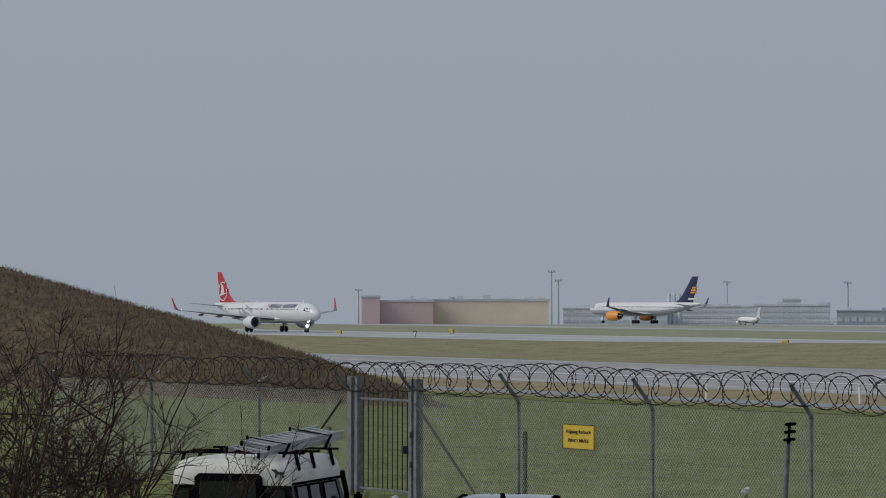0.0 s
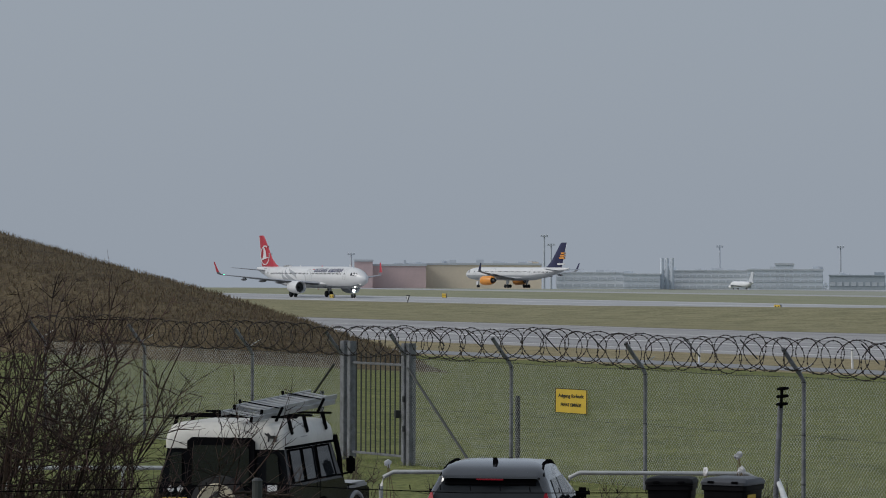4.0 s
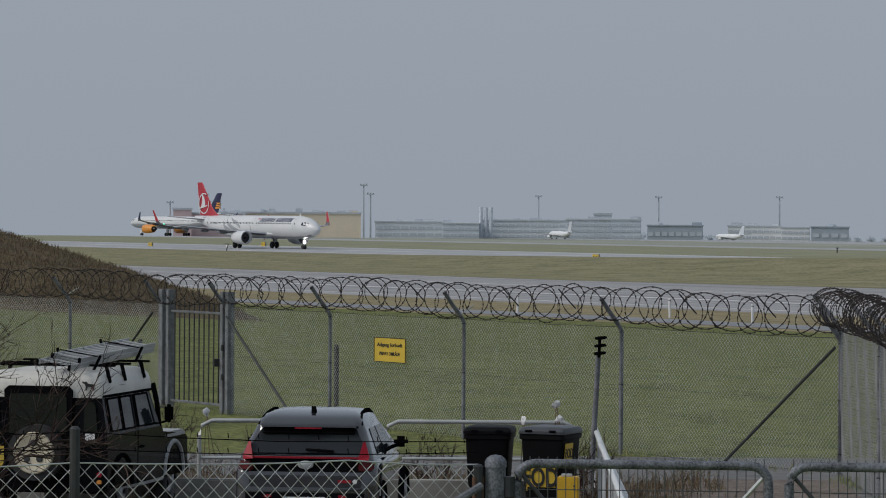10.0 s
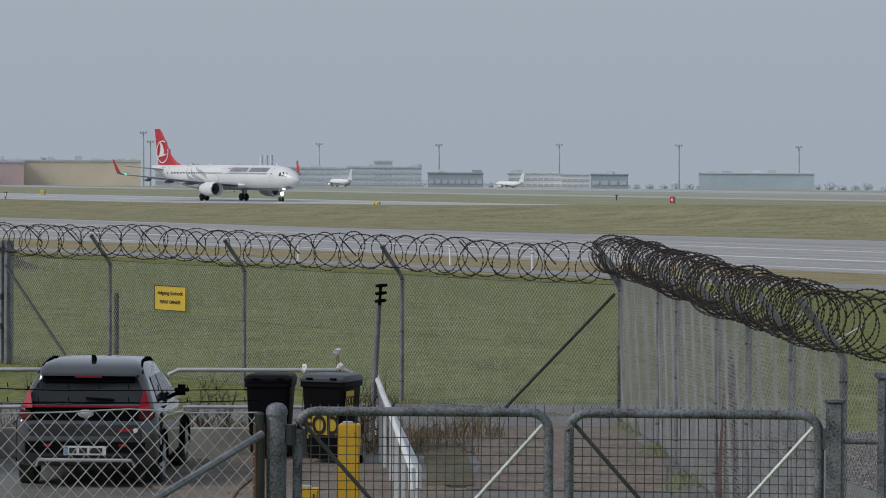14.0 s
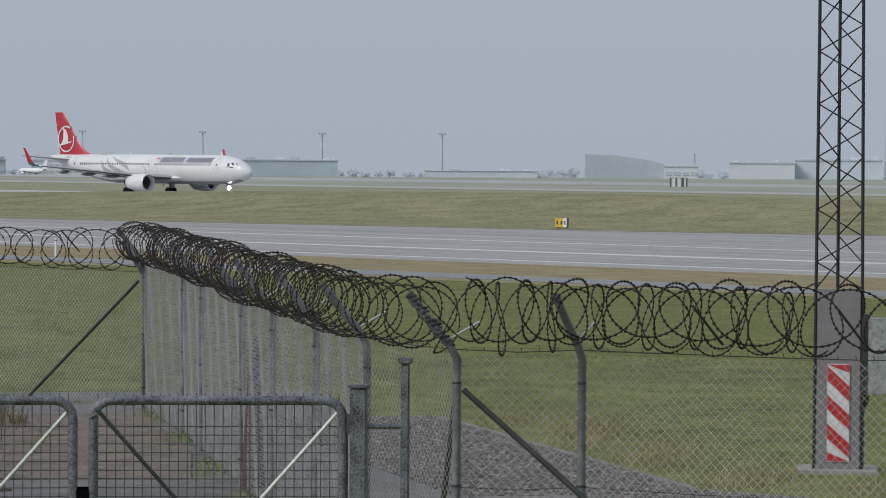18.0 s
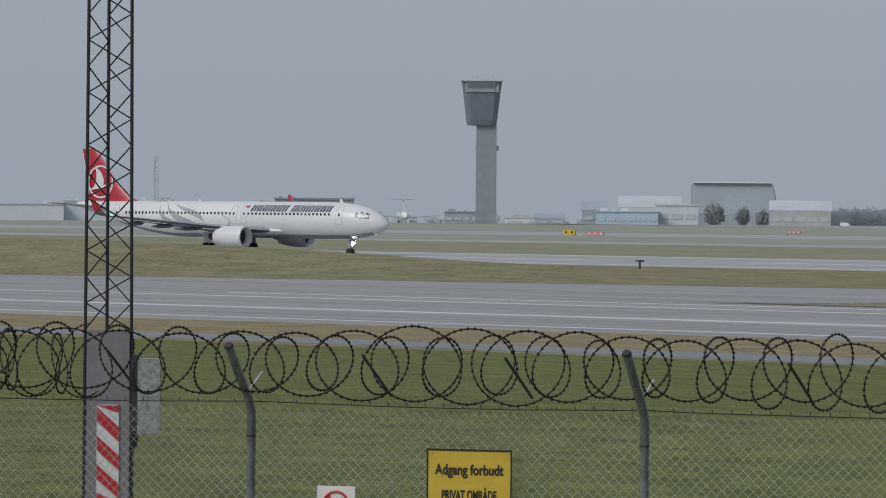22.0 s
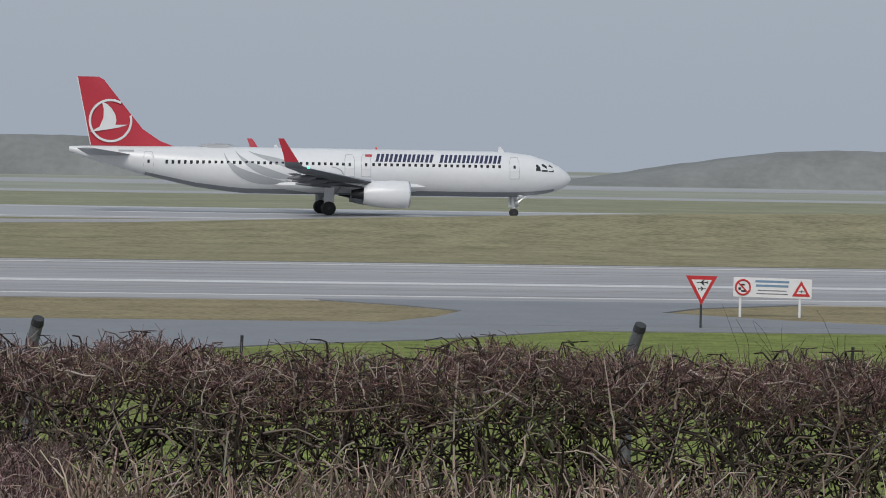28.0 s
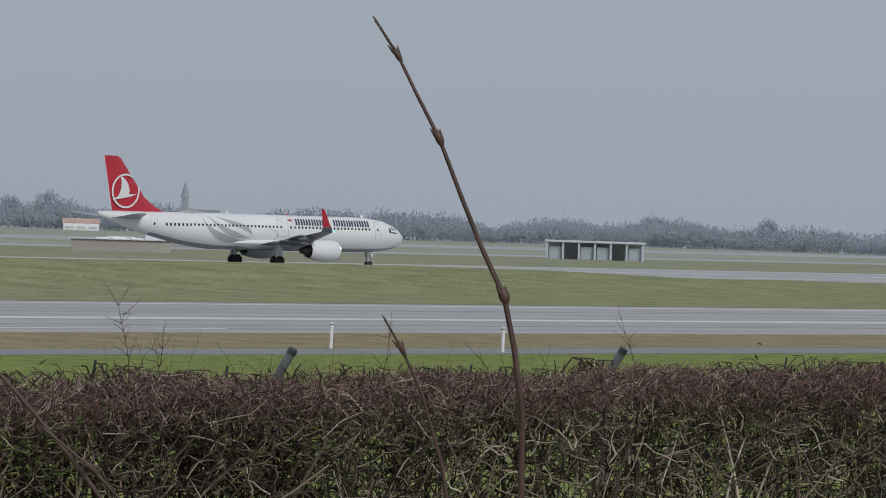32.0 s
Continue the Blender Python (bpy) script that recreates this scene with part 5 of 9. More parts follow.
def chain_link(p0, p1, z0, z1, pitch, r, parent, material=None):
    """Woven wire: every strand a zigzag from top to bottom, meeting the next."""
    p0, p1 = np.array(p0, float), np.array(p1, float)
    L = np.linalg.norm(p1 - p0)
    d = (p1 - p0) / L
    n = max(2, int(2 * L / pitch))
    dz = pitch * 0.5
    k = int((z1 - z0) / dz)
    s = (np.arange(n) + 0.5) * (L / n)
    zig = np.where(np.arange(k + 1) % 2 == 0, -0.5, 0.5) * (L / n)
    along = s[:, None] + zig[None, :] * np.where(np.arange(n) % 2 == 0, 1, -1)[:, None]
    paths = np.empty((n, k + 1, 3))
    paths[:, :, 0] = p0[0] + d[0] * along
    paths[:, :, 1] = p0[1] + d[1] * along
    paths[:, :, 2] = z0 + dz * np.arange(k + 1)[None, :]
    bulge = 0.012 * np.sin(along * 5.0 + np.arange(k + 1)[None, :] * 0.11)
    paths[:, :, 0] -= d[1] * bulge
    paths[:, :, 1] += d[0] * bulge
    ob = bristles("wire_mesh", paths, np.full((n, k + 1), r), material or WIRE, parent)
    ob["label"] = "woven diamond wire mesh"
    ob["kind"] = "stuff"
    return ob


def fence_post(x, y, lean, parent, r=0.038, top=MESH_H, wrapped=False, base=Y0):
    """A round post whose upper end bends outward to carry the wire."""
    lx, ly = lean
    z = base + top
    pts = [(x, y, base - 0.1), (x, y, base + 1.2), (x, y, z - 0.08), (x + lx * 0.07, y + ly * 0.07, z + 0.04), (x + lx * 0.25, y + ly * 0.25, z + 0.25), (x + lx * 0.42, y + ly * 0.42, z + 0.47)]
    post = part("post", tube(B(), pts, r, 10), GALV, parent, "bent galvanised steel post", smooth=True)
    part("post_cap", rod(B(), pts[-1], (x + lx * 0.435, y + ly * 0.435, z + 0.49), r * 1.12, r * 0.9, 10), GALVD, post)
    for h in (0.35, 1.2, 2.1):
        part("wire_tie", rod(B(), (x, y, base + h), (x, y, base + h + 0.02), r * 1.12, seg=8), GALVD, post)
    part("strut_bracket", rod(B(), (x + lx * 0.12, y + ly * 0.12, z + 0.06), (x - lx * 0.20, y - ly * 0.20, z + 0.24), 0.011, seg=5), WIRE, post)
    if wrapped:
        q = [Vector(pts[3]).lerp(Vector(pts[5]), i / 40) for i in range(41)]
        bm = tube(B(), [p + Vector((math.cos(i * 1.9), math.sin(i * 1.9), 0)) * (r * 1.5 + 0.012 * math.sin(i * 2.3)) for i, p in enumerate(q)], 0.014, 5)
        part("wire_wrapping", bm, GALVD, post, "old wire wound round the arm")
    return post


def strand(parent, pts, r=0.006, material=None, barbs=True, tick=0.018):
    bm = B()
    for a, b in zip(pts, pts[1:]):
        a, b = Vector(a), Vector(b)
        n = max(2, int((b - a).length / 0.5))
        tube(bm, [a.lerp(b, i / n) + Vector((0, 0, -0.02 * math.sin(math.pi * i / n) + 0.006 * noise.noise(a.lerp(b, i / n) * 3))) for i in range(n + 1)], r, 4)
        if barbs:
            for i in range(int((b - a).length / 0.16)):
                p = a.lerp(b, (i + 0.5) * 0.16 / (b - a).length)
                rod(bm, p + Vector((0.3 * tick, 0, -tick)), p + Vector((-0.3 * tick, 0, tick)), tick * 0.28, seg=4)
    return part("line_wire", bm, material or GALVD, parent, "strained line wire")


def razor_coil(name, pts, lean, label, turns_per_m, radius=0.315, seed=1, tape=0.0075, bead=0.017, rise=0.22, tilt=0.3, step=2):
    """A concertina of barbed tape: two opposed helices lying along the post arms."""
    g = np.random.default_rng(seed)
    pts = np.array(pts, float)
    seg = np.linalg.norm(np.diff(pts, axis=0), axis=1)
    cum = np.concatenate([[0], np.cumsum(seg)])
    total = cum[-1]
    paths, beads, bradii = [], [], []
    for hand in (1, -1):
        s = np.linspace(0, total, int(total * turns_per_m * 36))
        ph = g.uniform(0, 6.28, 8)
        x, y = np.interp(s, cum, pts[:, 0]), np.interp(s, cum, pts[:, 1])
        d = np.stack([np.gradient(x), np.gradient(y)], 1)
        for _ in range(30):
            d[1:-1] = (d[:-2] + d[1:-1] + d[2:]) / 3
        d /= np.linalg.norm(d, axis=1, keepdims=True)
        side = np.stack([d[:, 1], -d[:, 0]], 1)
        side *= np.where((side @ np.array(lean[:2])) < 0, -1, 1)[:, None]
        turn = hand * (2 * np.pi * turns_per_m * s + 1.1 * np.sin(s * 0.9 + ph[0]) + 0.3 * np.sin(s * 2.7 + ph[1])) + ph[2]
        r = radius * (1 + 0.07 * np.sin(s * 1.9 + ph[3]) + 0.05 * np.sin(s * 4.3 + ph[4]))
        up = Y0 + MESH_H + rise + 0.035 * np.sin(s * 0.8 + ph[5]) + r * np.sin(turn)
        out = 0.22 + 0.03 * np.sin(s * 1.3 + ph[6]) + r * np.cos(turn)
        slide = -tilt * r * np.cos(turn)
        arr = np.stack([x + side[:, 0] * out + d[:, 0] * slide, y + side[:, 1] * out + d[:, 1] * slide, up], 1)
        paths.append(arr)
        t = arr[2:] - arr[:-2]
        t /= np.linalg.norm(t, axis=1, keepdims=True) + 1e-9
        for i in range(0, len(t), step):
            p = arr[i + 1]
            beads.append([p - t[i] * bead, p, p + t[i] * bead])
            bradii.append((0.004, bead, 0.004))
    ob = thing(name, label=label, category="razor wire")
    for arr in paths:
        bristles("coil", arr[None], np.full((1, len(arr)), tape), RUSTW, ob, 4)["label"] = "rusty barbed tape coil"
    b = bristles("barb_row", beads, bradii, RUSTW, ob, 4)
    b["kind"] = "stuff"
    return ob


def letters(parent, text, m, size, material, name="lettering", squeeze=1.0):
    cu = bpy.data.curves.new(name, "FONT")
    cu.offset = size * 0.022
    cu.body, cu.size, cu.extrude, cu.align_x, cu.align_y = text, size, 0.0025, "CENTER", "CENTER"
    ob = new(name, cu)
    bpy.context.view_layer.update()
    me = bpy.data.meshes.new_from_object(ob.evaluated_get(bpy.context.evaluated_depsgraph_get()))
    bpy.data.objects.remove(ob)
    me.materials.append(material)
    o = new(name, me)
    o.parent = parent
    o.matrix_basis = m @ pose(0, 0, 0, 90) @ Matrix.Diagonal((squeeze, 1, 1, 1))
    return o


def warning_board(x, y, z, w, h, turn):
    """Yellow board with a black border, facing -y before the turn."""
    ob = thing("warning_sign", pose(x, y, z, 0, 0, turn), "yellow warning sign with black lettering wired to the fence", "sign", "fence signs")
    part("board", box(B(), (w, 0.012, h), (0, 0, 0), (0, 0, 0), 0.004), SIGNY, ob)
    for s in (-1, 1):
        part("border", box(B(), (w, 0.004, h * 0.028), (0, -0.009, s * h * 0.486)), SIGNK, ob)
        part("border", box(B(), (w * 0.016, 0.004, h * 0.94), (s * w * 0.49, -0.009, 0)), SIGNK, ob)
    letters(ob, "Adgang forbudt", pose(0, -0.009, h * 0.20), h * 0.205, SIGNK, squeeze=w / h / 1.62)
    letters(ob, "PRIVAT OMRÅDE", pose(0, -0.009, -h * 0.16), h * 0.19, SIGNK, squeeze=w / h / 2.25)
    for sx in (-1, 1):
        part("fixing", rod(B(), (sx * w * 0.44, -0.015, h * 0.44), (sx * w * 0.44, 0.02, h * 0.44), 0.008, seg=6), WIRE, ob)
    return ob


def section(name, label, posts, lean, pitch, wire_r, mesh=True, wrapped=(), high=MESH_H, bare=(), wire=None):
    ob = thing(name, label=label, category="fence")
    for i, (x, y) in enumerate(posts):
        if i not in bare:
            fence_post(x, y, lean, ob, wrapped=i in wrapped, top=high)
    if mesh:
        for a, b in zip(posts, posts[1:]):
            chain_link(a, b, Y0 + 0.02, Y0 + high, pitch, wire_r, ob, wire)
    for h in (0.06, 1.2, high):
        strand(ob, [(x, y, Y0 + h) for x, y in posts], 0.0032 if h < 2 else 0.0045, barbs=h > 2)
    return ob


WEST = [(-84.0, 36.5), (-78.2, 36.5), (-72.6, 36.5), (-68.3, 36.5)]
MID = [(-65.5, 36.5), (-61.4, 36.5), (-56.6, 36.5), (-51.6, 36.5), (-45.6, 36.5)]
SIDE = [(-45.6, 36.5), (-41.2, 33.7), (-38.6, 31.9), (-34.2, 28.9), (-31.3, 26.9), (-28.4, 25.0), (-25.3, 22.9), (-23.12, 21.98)]
EAST = [(-23.12, 21.98), (-22.4, 22.8), (-19.1, 24.2), (-15.9, 25.3), (-12.28, 26.62), (-8.9, 26.6)]
section("chain_link_fence", "galvanised chain-link fence before the earth mound", WEST, (0, -1), 0.085, 0.0031, high=2.2)
section("chain_link_fence", "galvanised chain-link fence along the green field", MID, (0, -1), 0.085, 0.0031, high=2.2)
section("chain_link_fence", "galvanised chain-link fence running beside the gated track", SIDE, (-0.53, -0.84), 0.085, 0.0027, wrapped=(7,), wire=DULLWIRE)
section("chain_link_fence", "galvanised chain-link fence with bent posts by the mast", EAST, (0.2, -0.98), 0.085, 0.0041, bare=(0, 5))
razor_coil("razor_wire", WEST + MID[:1], (0, -1), "coiled rusty razor wire on the fence before the mound", 1.35, 0.30, seed=2, rise=0.13, tape=0.0075, bead=0.02)
razor_coil("razor_wire", MID, (0, -1), "coiled rusty razor wire along the field fence", 1.35, 0.30, seed=3, rise=0.16, tape=0.0075, bead=0.02)
razor_coil("razor_wire", SIDE + [(-22.4, 22.6), (-20.4, 23.7)], (-0.53, -0.84), "dense coiled rusty razor wire on the side fence", 2.2, 0.275, seed=4, tape=0.0055, bead=0.014, rise=0.30, step=1)
razor_coil("razor_wire", EAST + [(-7.9, 26.6)], (0.2, -0.98), "coiled rusty razor wire above bent fence posts", 2.1, 0.262, seed=5, rise=0.34, tilt=0.7, tape=0.006, bead=0.0165, step=1)

# slanted bars that hold the coils between the posts
for k, (a, b) in enumerate(list(zip(EAST[1:], EAST[2:])) + list(zip(MID, MID[1:]))):
    for u in (0.36, 0.72):
        x, y = a[0] + (b[0] - a[0]) * u, a[1] + (b[1] - a[1]) * u
        ob = solid("coil_stay", rod(B(), (0.0, 0.0, 0.08), (-0.05, -0.33, 0.42), 0.013, seg=6), GALVD, label="short dark steel stay holding the razor wire", category="stay", group="razor wire stays")
        ob.matrix_basis = pose(x, y, Y0 + MESH_H)

# corner and end braces
for a, b, z in (((-45.65, 36.42), (-48.6, 36.42), 2.05), ((-65.4, 36.42), (-62.6, 36.42), 2.0), ((-68.6, 36.42), (-71.4, 36.42), 2.0), ((-23.08, 22.02), (-21.0, 23.25), 2.05), ((-23.2, 22.03), (-24.3, 22.8), 1.9)):
    solid("fence_brace", rod(B(), (*a, Y0 + z), (*b, Y0 + 0.02), 0.026, seg=8), GALVD, label="slanting dark steel brace against a fence post", category="brace", group="fence braces")


def field_gate():
    """A tall barred gate between two pairs of square posts."""
    ob = thing("field_gate", label="closed grey steel gate with thin upright bars", category="gate")
    for x in (-68.25, -67.95, -65.62, -65.40):
        w = 0.18 if x == -68.25 else 0.13
        part("gate_post", box(B(), (w, 0.16, 2.50), (x, 36.5, Y0 + 1.25), (0, 0, 0), 0.01), GALV, ob, "square galvanised gate post")
    part("top_rail", box(B(), (2.3, 0.05, 0.05), (-66.8, 36.5, Y0 + 2.05), (0, 0, 0), 0.01), GALV, ob)
    part("bottom_rail", box(B(), (2.3, 0.05, 0.05), (-66.8, 36.5, Y0 + 0.18), (0, 0, 0), 0.01), GALV, ob)
    bar = None
    for i in range(10):
        m = pose(-67.75 + i * 0.21, 36.5, Y0 + 1.22)
        if bar is None:
            bar = part("bar", box(B(), (0.022, 0.022, 2.08)), GALVD, ob)
            bar.matrix_basis = m
        else:
            again(bar, m, ob)
    part("lock", box(B(), (0.08, 0.20, 0.16), (-65.72, 36.4, Y0 + 1.05), (0, 0, 0), 0.01), GALVD, ob)
    for z in (0.7, 1.3):
        part("hinge", rod(B(), (-65.5, 36.38, Y0 + z), (-65.5, 36.38, Y0 + z + 0.12), 0.03, seg=8), GALVD, ob)


field_gate()
warning_board(-59.05, 36.42, 3.64, 1.14, 0.47, 0)
warning_board(-17.23, 24.72, 3.865, 0.72, 0.58, 22)


def no_smoking():
    ob = thing("no_smoking_sign", pose(-18.34, 24.38, 3.645, 0, 0, 20), "small white sign with a red crossed ring", "sign", "fence signs")
    part("board", box(B(), (0.33, 0.008, 0.34), (0, 0, 0), (0, 0, 0), 0.003), SIGNW, ob)
    bm = tube(B(), [(0.105 * math.cos(a), -0.008, 0.02 + 0.105 * math.sin(a)) for a in (2 * math.pi * i / 28 for i in range(29))], 0.012, 5)
    part("ring", bm, SIGNR, ob, "red ring")
    part("stroke", box(B(), (0.21, 0.006, 0.018), (0, -0.009, 0.02), (0, 45, 0)), SIGNR, ob, "red diagonal stroke")
    part("pictogram", box(B(), (0.13, 0.006, 0.025), (0, -0.007, 0.0)), SIGNK, ob, "black bar")
    part("pictogram", box(B(), (0.02, 0.006, 0.05), (0.05, -0.007, 0.05)), SIGNK, ob, "black bar")


no_smoking()

# short posts in the grass behind the fence
for x, y, h in ((-61.74, 36.85, 1.55), (-71.0, 37.4, 1.35)):
    solid("marker_post", box(B(), (0.10, 0.06, h), (x, y, Y0 + h / 2), (0, 0, 0), 0.008), GALVD, label="short dark steel post behind the fence", category="post", group="marker posts")


def lattice_mast():
    """A three-legged lattice mast with a grey sheet round its foot."""
    ob = thing("lattice_mast", pose(-31.05, 36.34, Y0, 0, 0, 40.5), "dark steel lattice mast with a grey clad foot and striped plate", "mast")
    top = 15.0
    legs = [(-0.30, -0.02, -0.265), (0.30, -0.02, 0.265), (0.0, 0.42, 0.0)]
    dark = mat("dark_painted_steel", (0.025, 0.025, 0.028), 0.5, 0.2, vary=0.2, size=0.5)
    clad = mat("grey_mast_cladding", (0.215, 0.205, 0.215), 0.55, vary=0.12, size=0.5)
    feet = [Vector((-0.31, -0.03, 0)), Vector((0.31, -0.03, 0)), Vector((-0.02, 0.45, 0))]
    heads = [Vector((-0.235, -0.02, top)), Vector((0.235, -0.02, top)), Vector((-0.02, 0.36, top))]
    for f, h in zip(feet, heads):
        part("leg", rod(B(), f, h, 0.022, seg=8), dark, ob, "dark steel leg")
    n = 44
    for i in range(n):
        for k in range(3):
            a = feet[k].lerp(heads[k], i / n if i % 2 == 0 else (i + 1) / n)
            b = feet[(k + 1) % 3].lerp(heads[(k + 1) % 3], (i + 1) / n if i % 2 == 0 else i / n)
            if a.z > 2.2 and b.z > 2.2:
                part("brace", rod(B(), a, b, 0.010, seg=5), dark, ob)
    part("cladding", box(B(), (0.56, 0.03, 2.36), (0, -0.06, 1.20), (0, 0, 0), 0.008), clad, ob, "plain grey sheet round the foot")
    plate_ob = part("striped_plate", box(B(), (0.29, 0.012, 1.27), (0.0, -0.085, 0.78), (0, 0, 0), 0.003), SIGNW, ob, "red and white striped plate")
    for i in range(-1, 4):
        z = 0.42 + i * 0.37
        slab = [(x, min(1.405, max(0.155, z + k))) for x, k in ((-0.143, 0.225), (-0.143, 0.035), (0.143, -0.225), (0.143, -0.035))]
        cut = [(-0.143 + 0.286 * min(1.0, max(0.0, (z + 0.225 - 1.405) / 0.26)), 1.405)] if z + 0.225 > 1.405 else []
        low = [(0.143 - 0.286 * min(1.0, max(0.0, (0.155 - z + 0.225) / 0.26)), 0.155)] if z - 0.225 < 0.155 else []
        outline = [p for p in slab[:2]] + low + slab[2:] + cut
        bm = B()
        plate(bm, outline, 0.006, Matrix.Translation((0.0, -0.095, 0)))
        part("stripe", bm, SIGNR, plate_ob, "red stripe")
    cab = part("switch_box", box(B(), (0.30, 0.34, 0.98), (0.53, 0.02, 1.52), (0, 0, 0), 0.012), mat("mottled_galvanised_sheet", (0.33, 0.345, 0.345), 0.5, 0.3, vary=0.6, size=0.07, fine=0.6), ob, "mottled galvanised switch box")
    # dark steel puts the shadow on this side into its colour
    part("box_side", box(B(), (0.10, 0.30, 1.02), (0.34, 0.05, 1.55), (0, 0, 0), 0.01), GALVD, cab, "bracket side coloured dark for shadow")
    part("conduit", tube(B(), [(0.36, 0, 1.02), (0.36, 0, 0.9), (0.30, 0, 0.8), (0.30, 0, 0.05)], 0.035, 8), dark, ob, "black cable conduit")
    part("foundation", box(B(), (1.05, 1.05, 0.10), (0, 0.15, 0.0), (0, 0, 0), 0.02), KERB, ob, "low concrete foundation")


lattice_mast()

# ---- cars in the yard ----
CARK = mat("black_car_paint", (0.006, 0.0065, 0.008), 0.16, vary=0.2, size=0.6, spec=0.06)
CARG = mat("dark_grey_car_paint", (0.030, 0.031, 0.036), 0.10, 0.0, vary=0.12, size=0.5, spec=0.85)
CARG.node_tree.nodes["Principled BSDF"].inputs["Coat Weight"].default_value = 0.8
CARMATT = mat("matt_black_trim", (0.006, 0.006, 0.007), 0.65, vary=0.2, size=0.3, spec=0.0)
CARWHITE = mat("dusty_cream_roof_paint", (0.60, 0.585, 0.54), 0.4, vary=0.12, size=0.5, bump=0.05)
CREAM = mat("cream_wheel_cover", (0.56, 0.50, 0.37), 0.45, vary=0.12, size=0.25)
CARWING = mat("faded_grey_wing_paint", (0.33, 0.335, 0.34), 0.4, vary=0.12, size=0.4)
CARGLASS = mat("dark_car_glass", (0.012, 0.014, 0.016), 0.08, vary=0.1, size=0.5, spec=0.5)
SIDEGLASS = mat("grey_side_glass", (0.022, 0.025, 0.028), 0.06, vary=0.1, size=0.5, spec=0.18)
LAMPRED = mat("red_lamp_lens", (0.30, 0.018, 0.03), 0.35, vary=0.1, size=0.2, spec=0.1)
ALU = mat("worn_aluminium", (0.52, 0.53, 0.54), 0.4, 0.6, vary=0.15, size=0.3)
PLATEY = mat("yellow_number_plate", (0.58, 0.42, 0.06), 0.4, vary=0.08, size=0.2)
RIM = mat("grey_alloy", (0.34, 0.34, 0.35), 0.35, 0.6, vary=0.15, size=0.1)


def round_rect(x0, x1, y0, y1, r, n=4):
    """Outline of a rectangle with round corners, anticlockwise."""
    out = []
    for cx, cy, a0 in ((x1 - r, y1 - r, 0), (x0 + r, y1 - r, 90), (x0 + r, y0 + r, 180), (x1 - r, y0 + r, 270)):
        for i in range(n + 1):
            a = radians(a0 + 90 * i / n)
            out.append((cx + r * math.cos(a), cy + r * math.sin(a)))
    return out


def wheel(parent, x, y, r, w, rim=0.62):
    ob = part("wheel", rod(B(), (x - w * 0.42, y, r), (x + w * 0.42, y, r), r * 0.55, seg=20), CARMATT, parent)
    bm = B()
    prof = [(-0.5, 0.62), (-0.5, 0.90), (-0.40, 0.98), (-0.15, 1.0), (0.15, 1.0), (0.40, 0.98), (0.5, 0.90), (0.5, 0.62)]
    loft(bm, [[(x + p * w, y + q * r * math.cos(a), r + q * r * math.sin(a)) for p, q in prof] for a in (2 * math.pi * i / 28 for i in range(29))], caps=False)
    part("tyre", bm, RUBBER, ob, smooth=True)
    s = 1 if x > 0 else -1
    bm = B()
    for i in range(5):
        a = 2 * math.pi * i / 5
        rod(bm, (x + s * w * 0.44, y, r), (x + s * w * 0.44, y + rim * r * math.cos(a), r + rim * r * math.sin(a)), r * 0.13, r * 0.09, 6)
    rod(bm, (x + s * w * 0.38, y, r), (x + s * w * 0.50, y, r), r * 0.18, seg=10)
    part("rim", bm, RIM, ob, "five-spoke grey rim")


def quad(bm, pts, t=0.0):
    f = bm.faces.new([bm.verts.new(p) for p in pts])
    return f


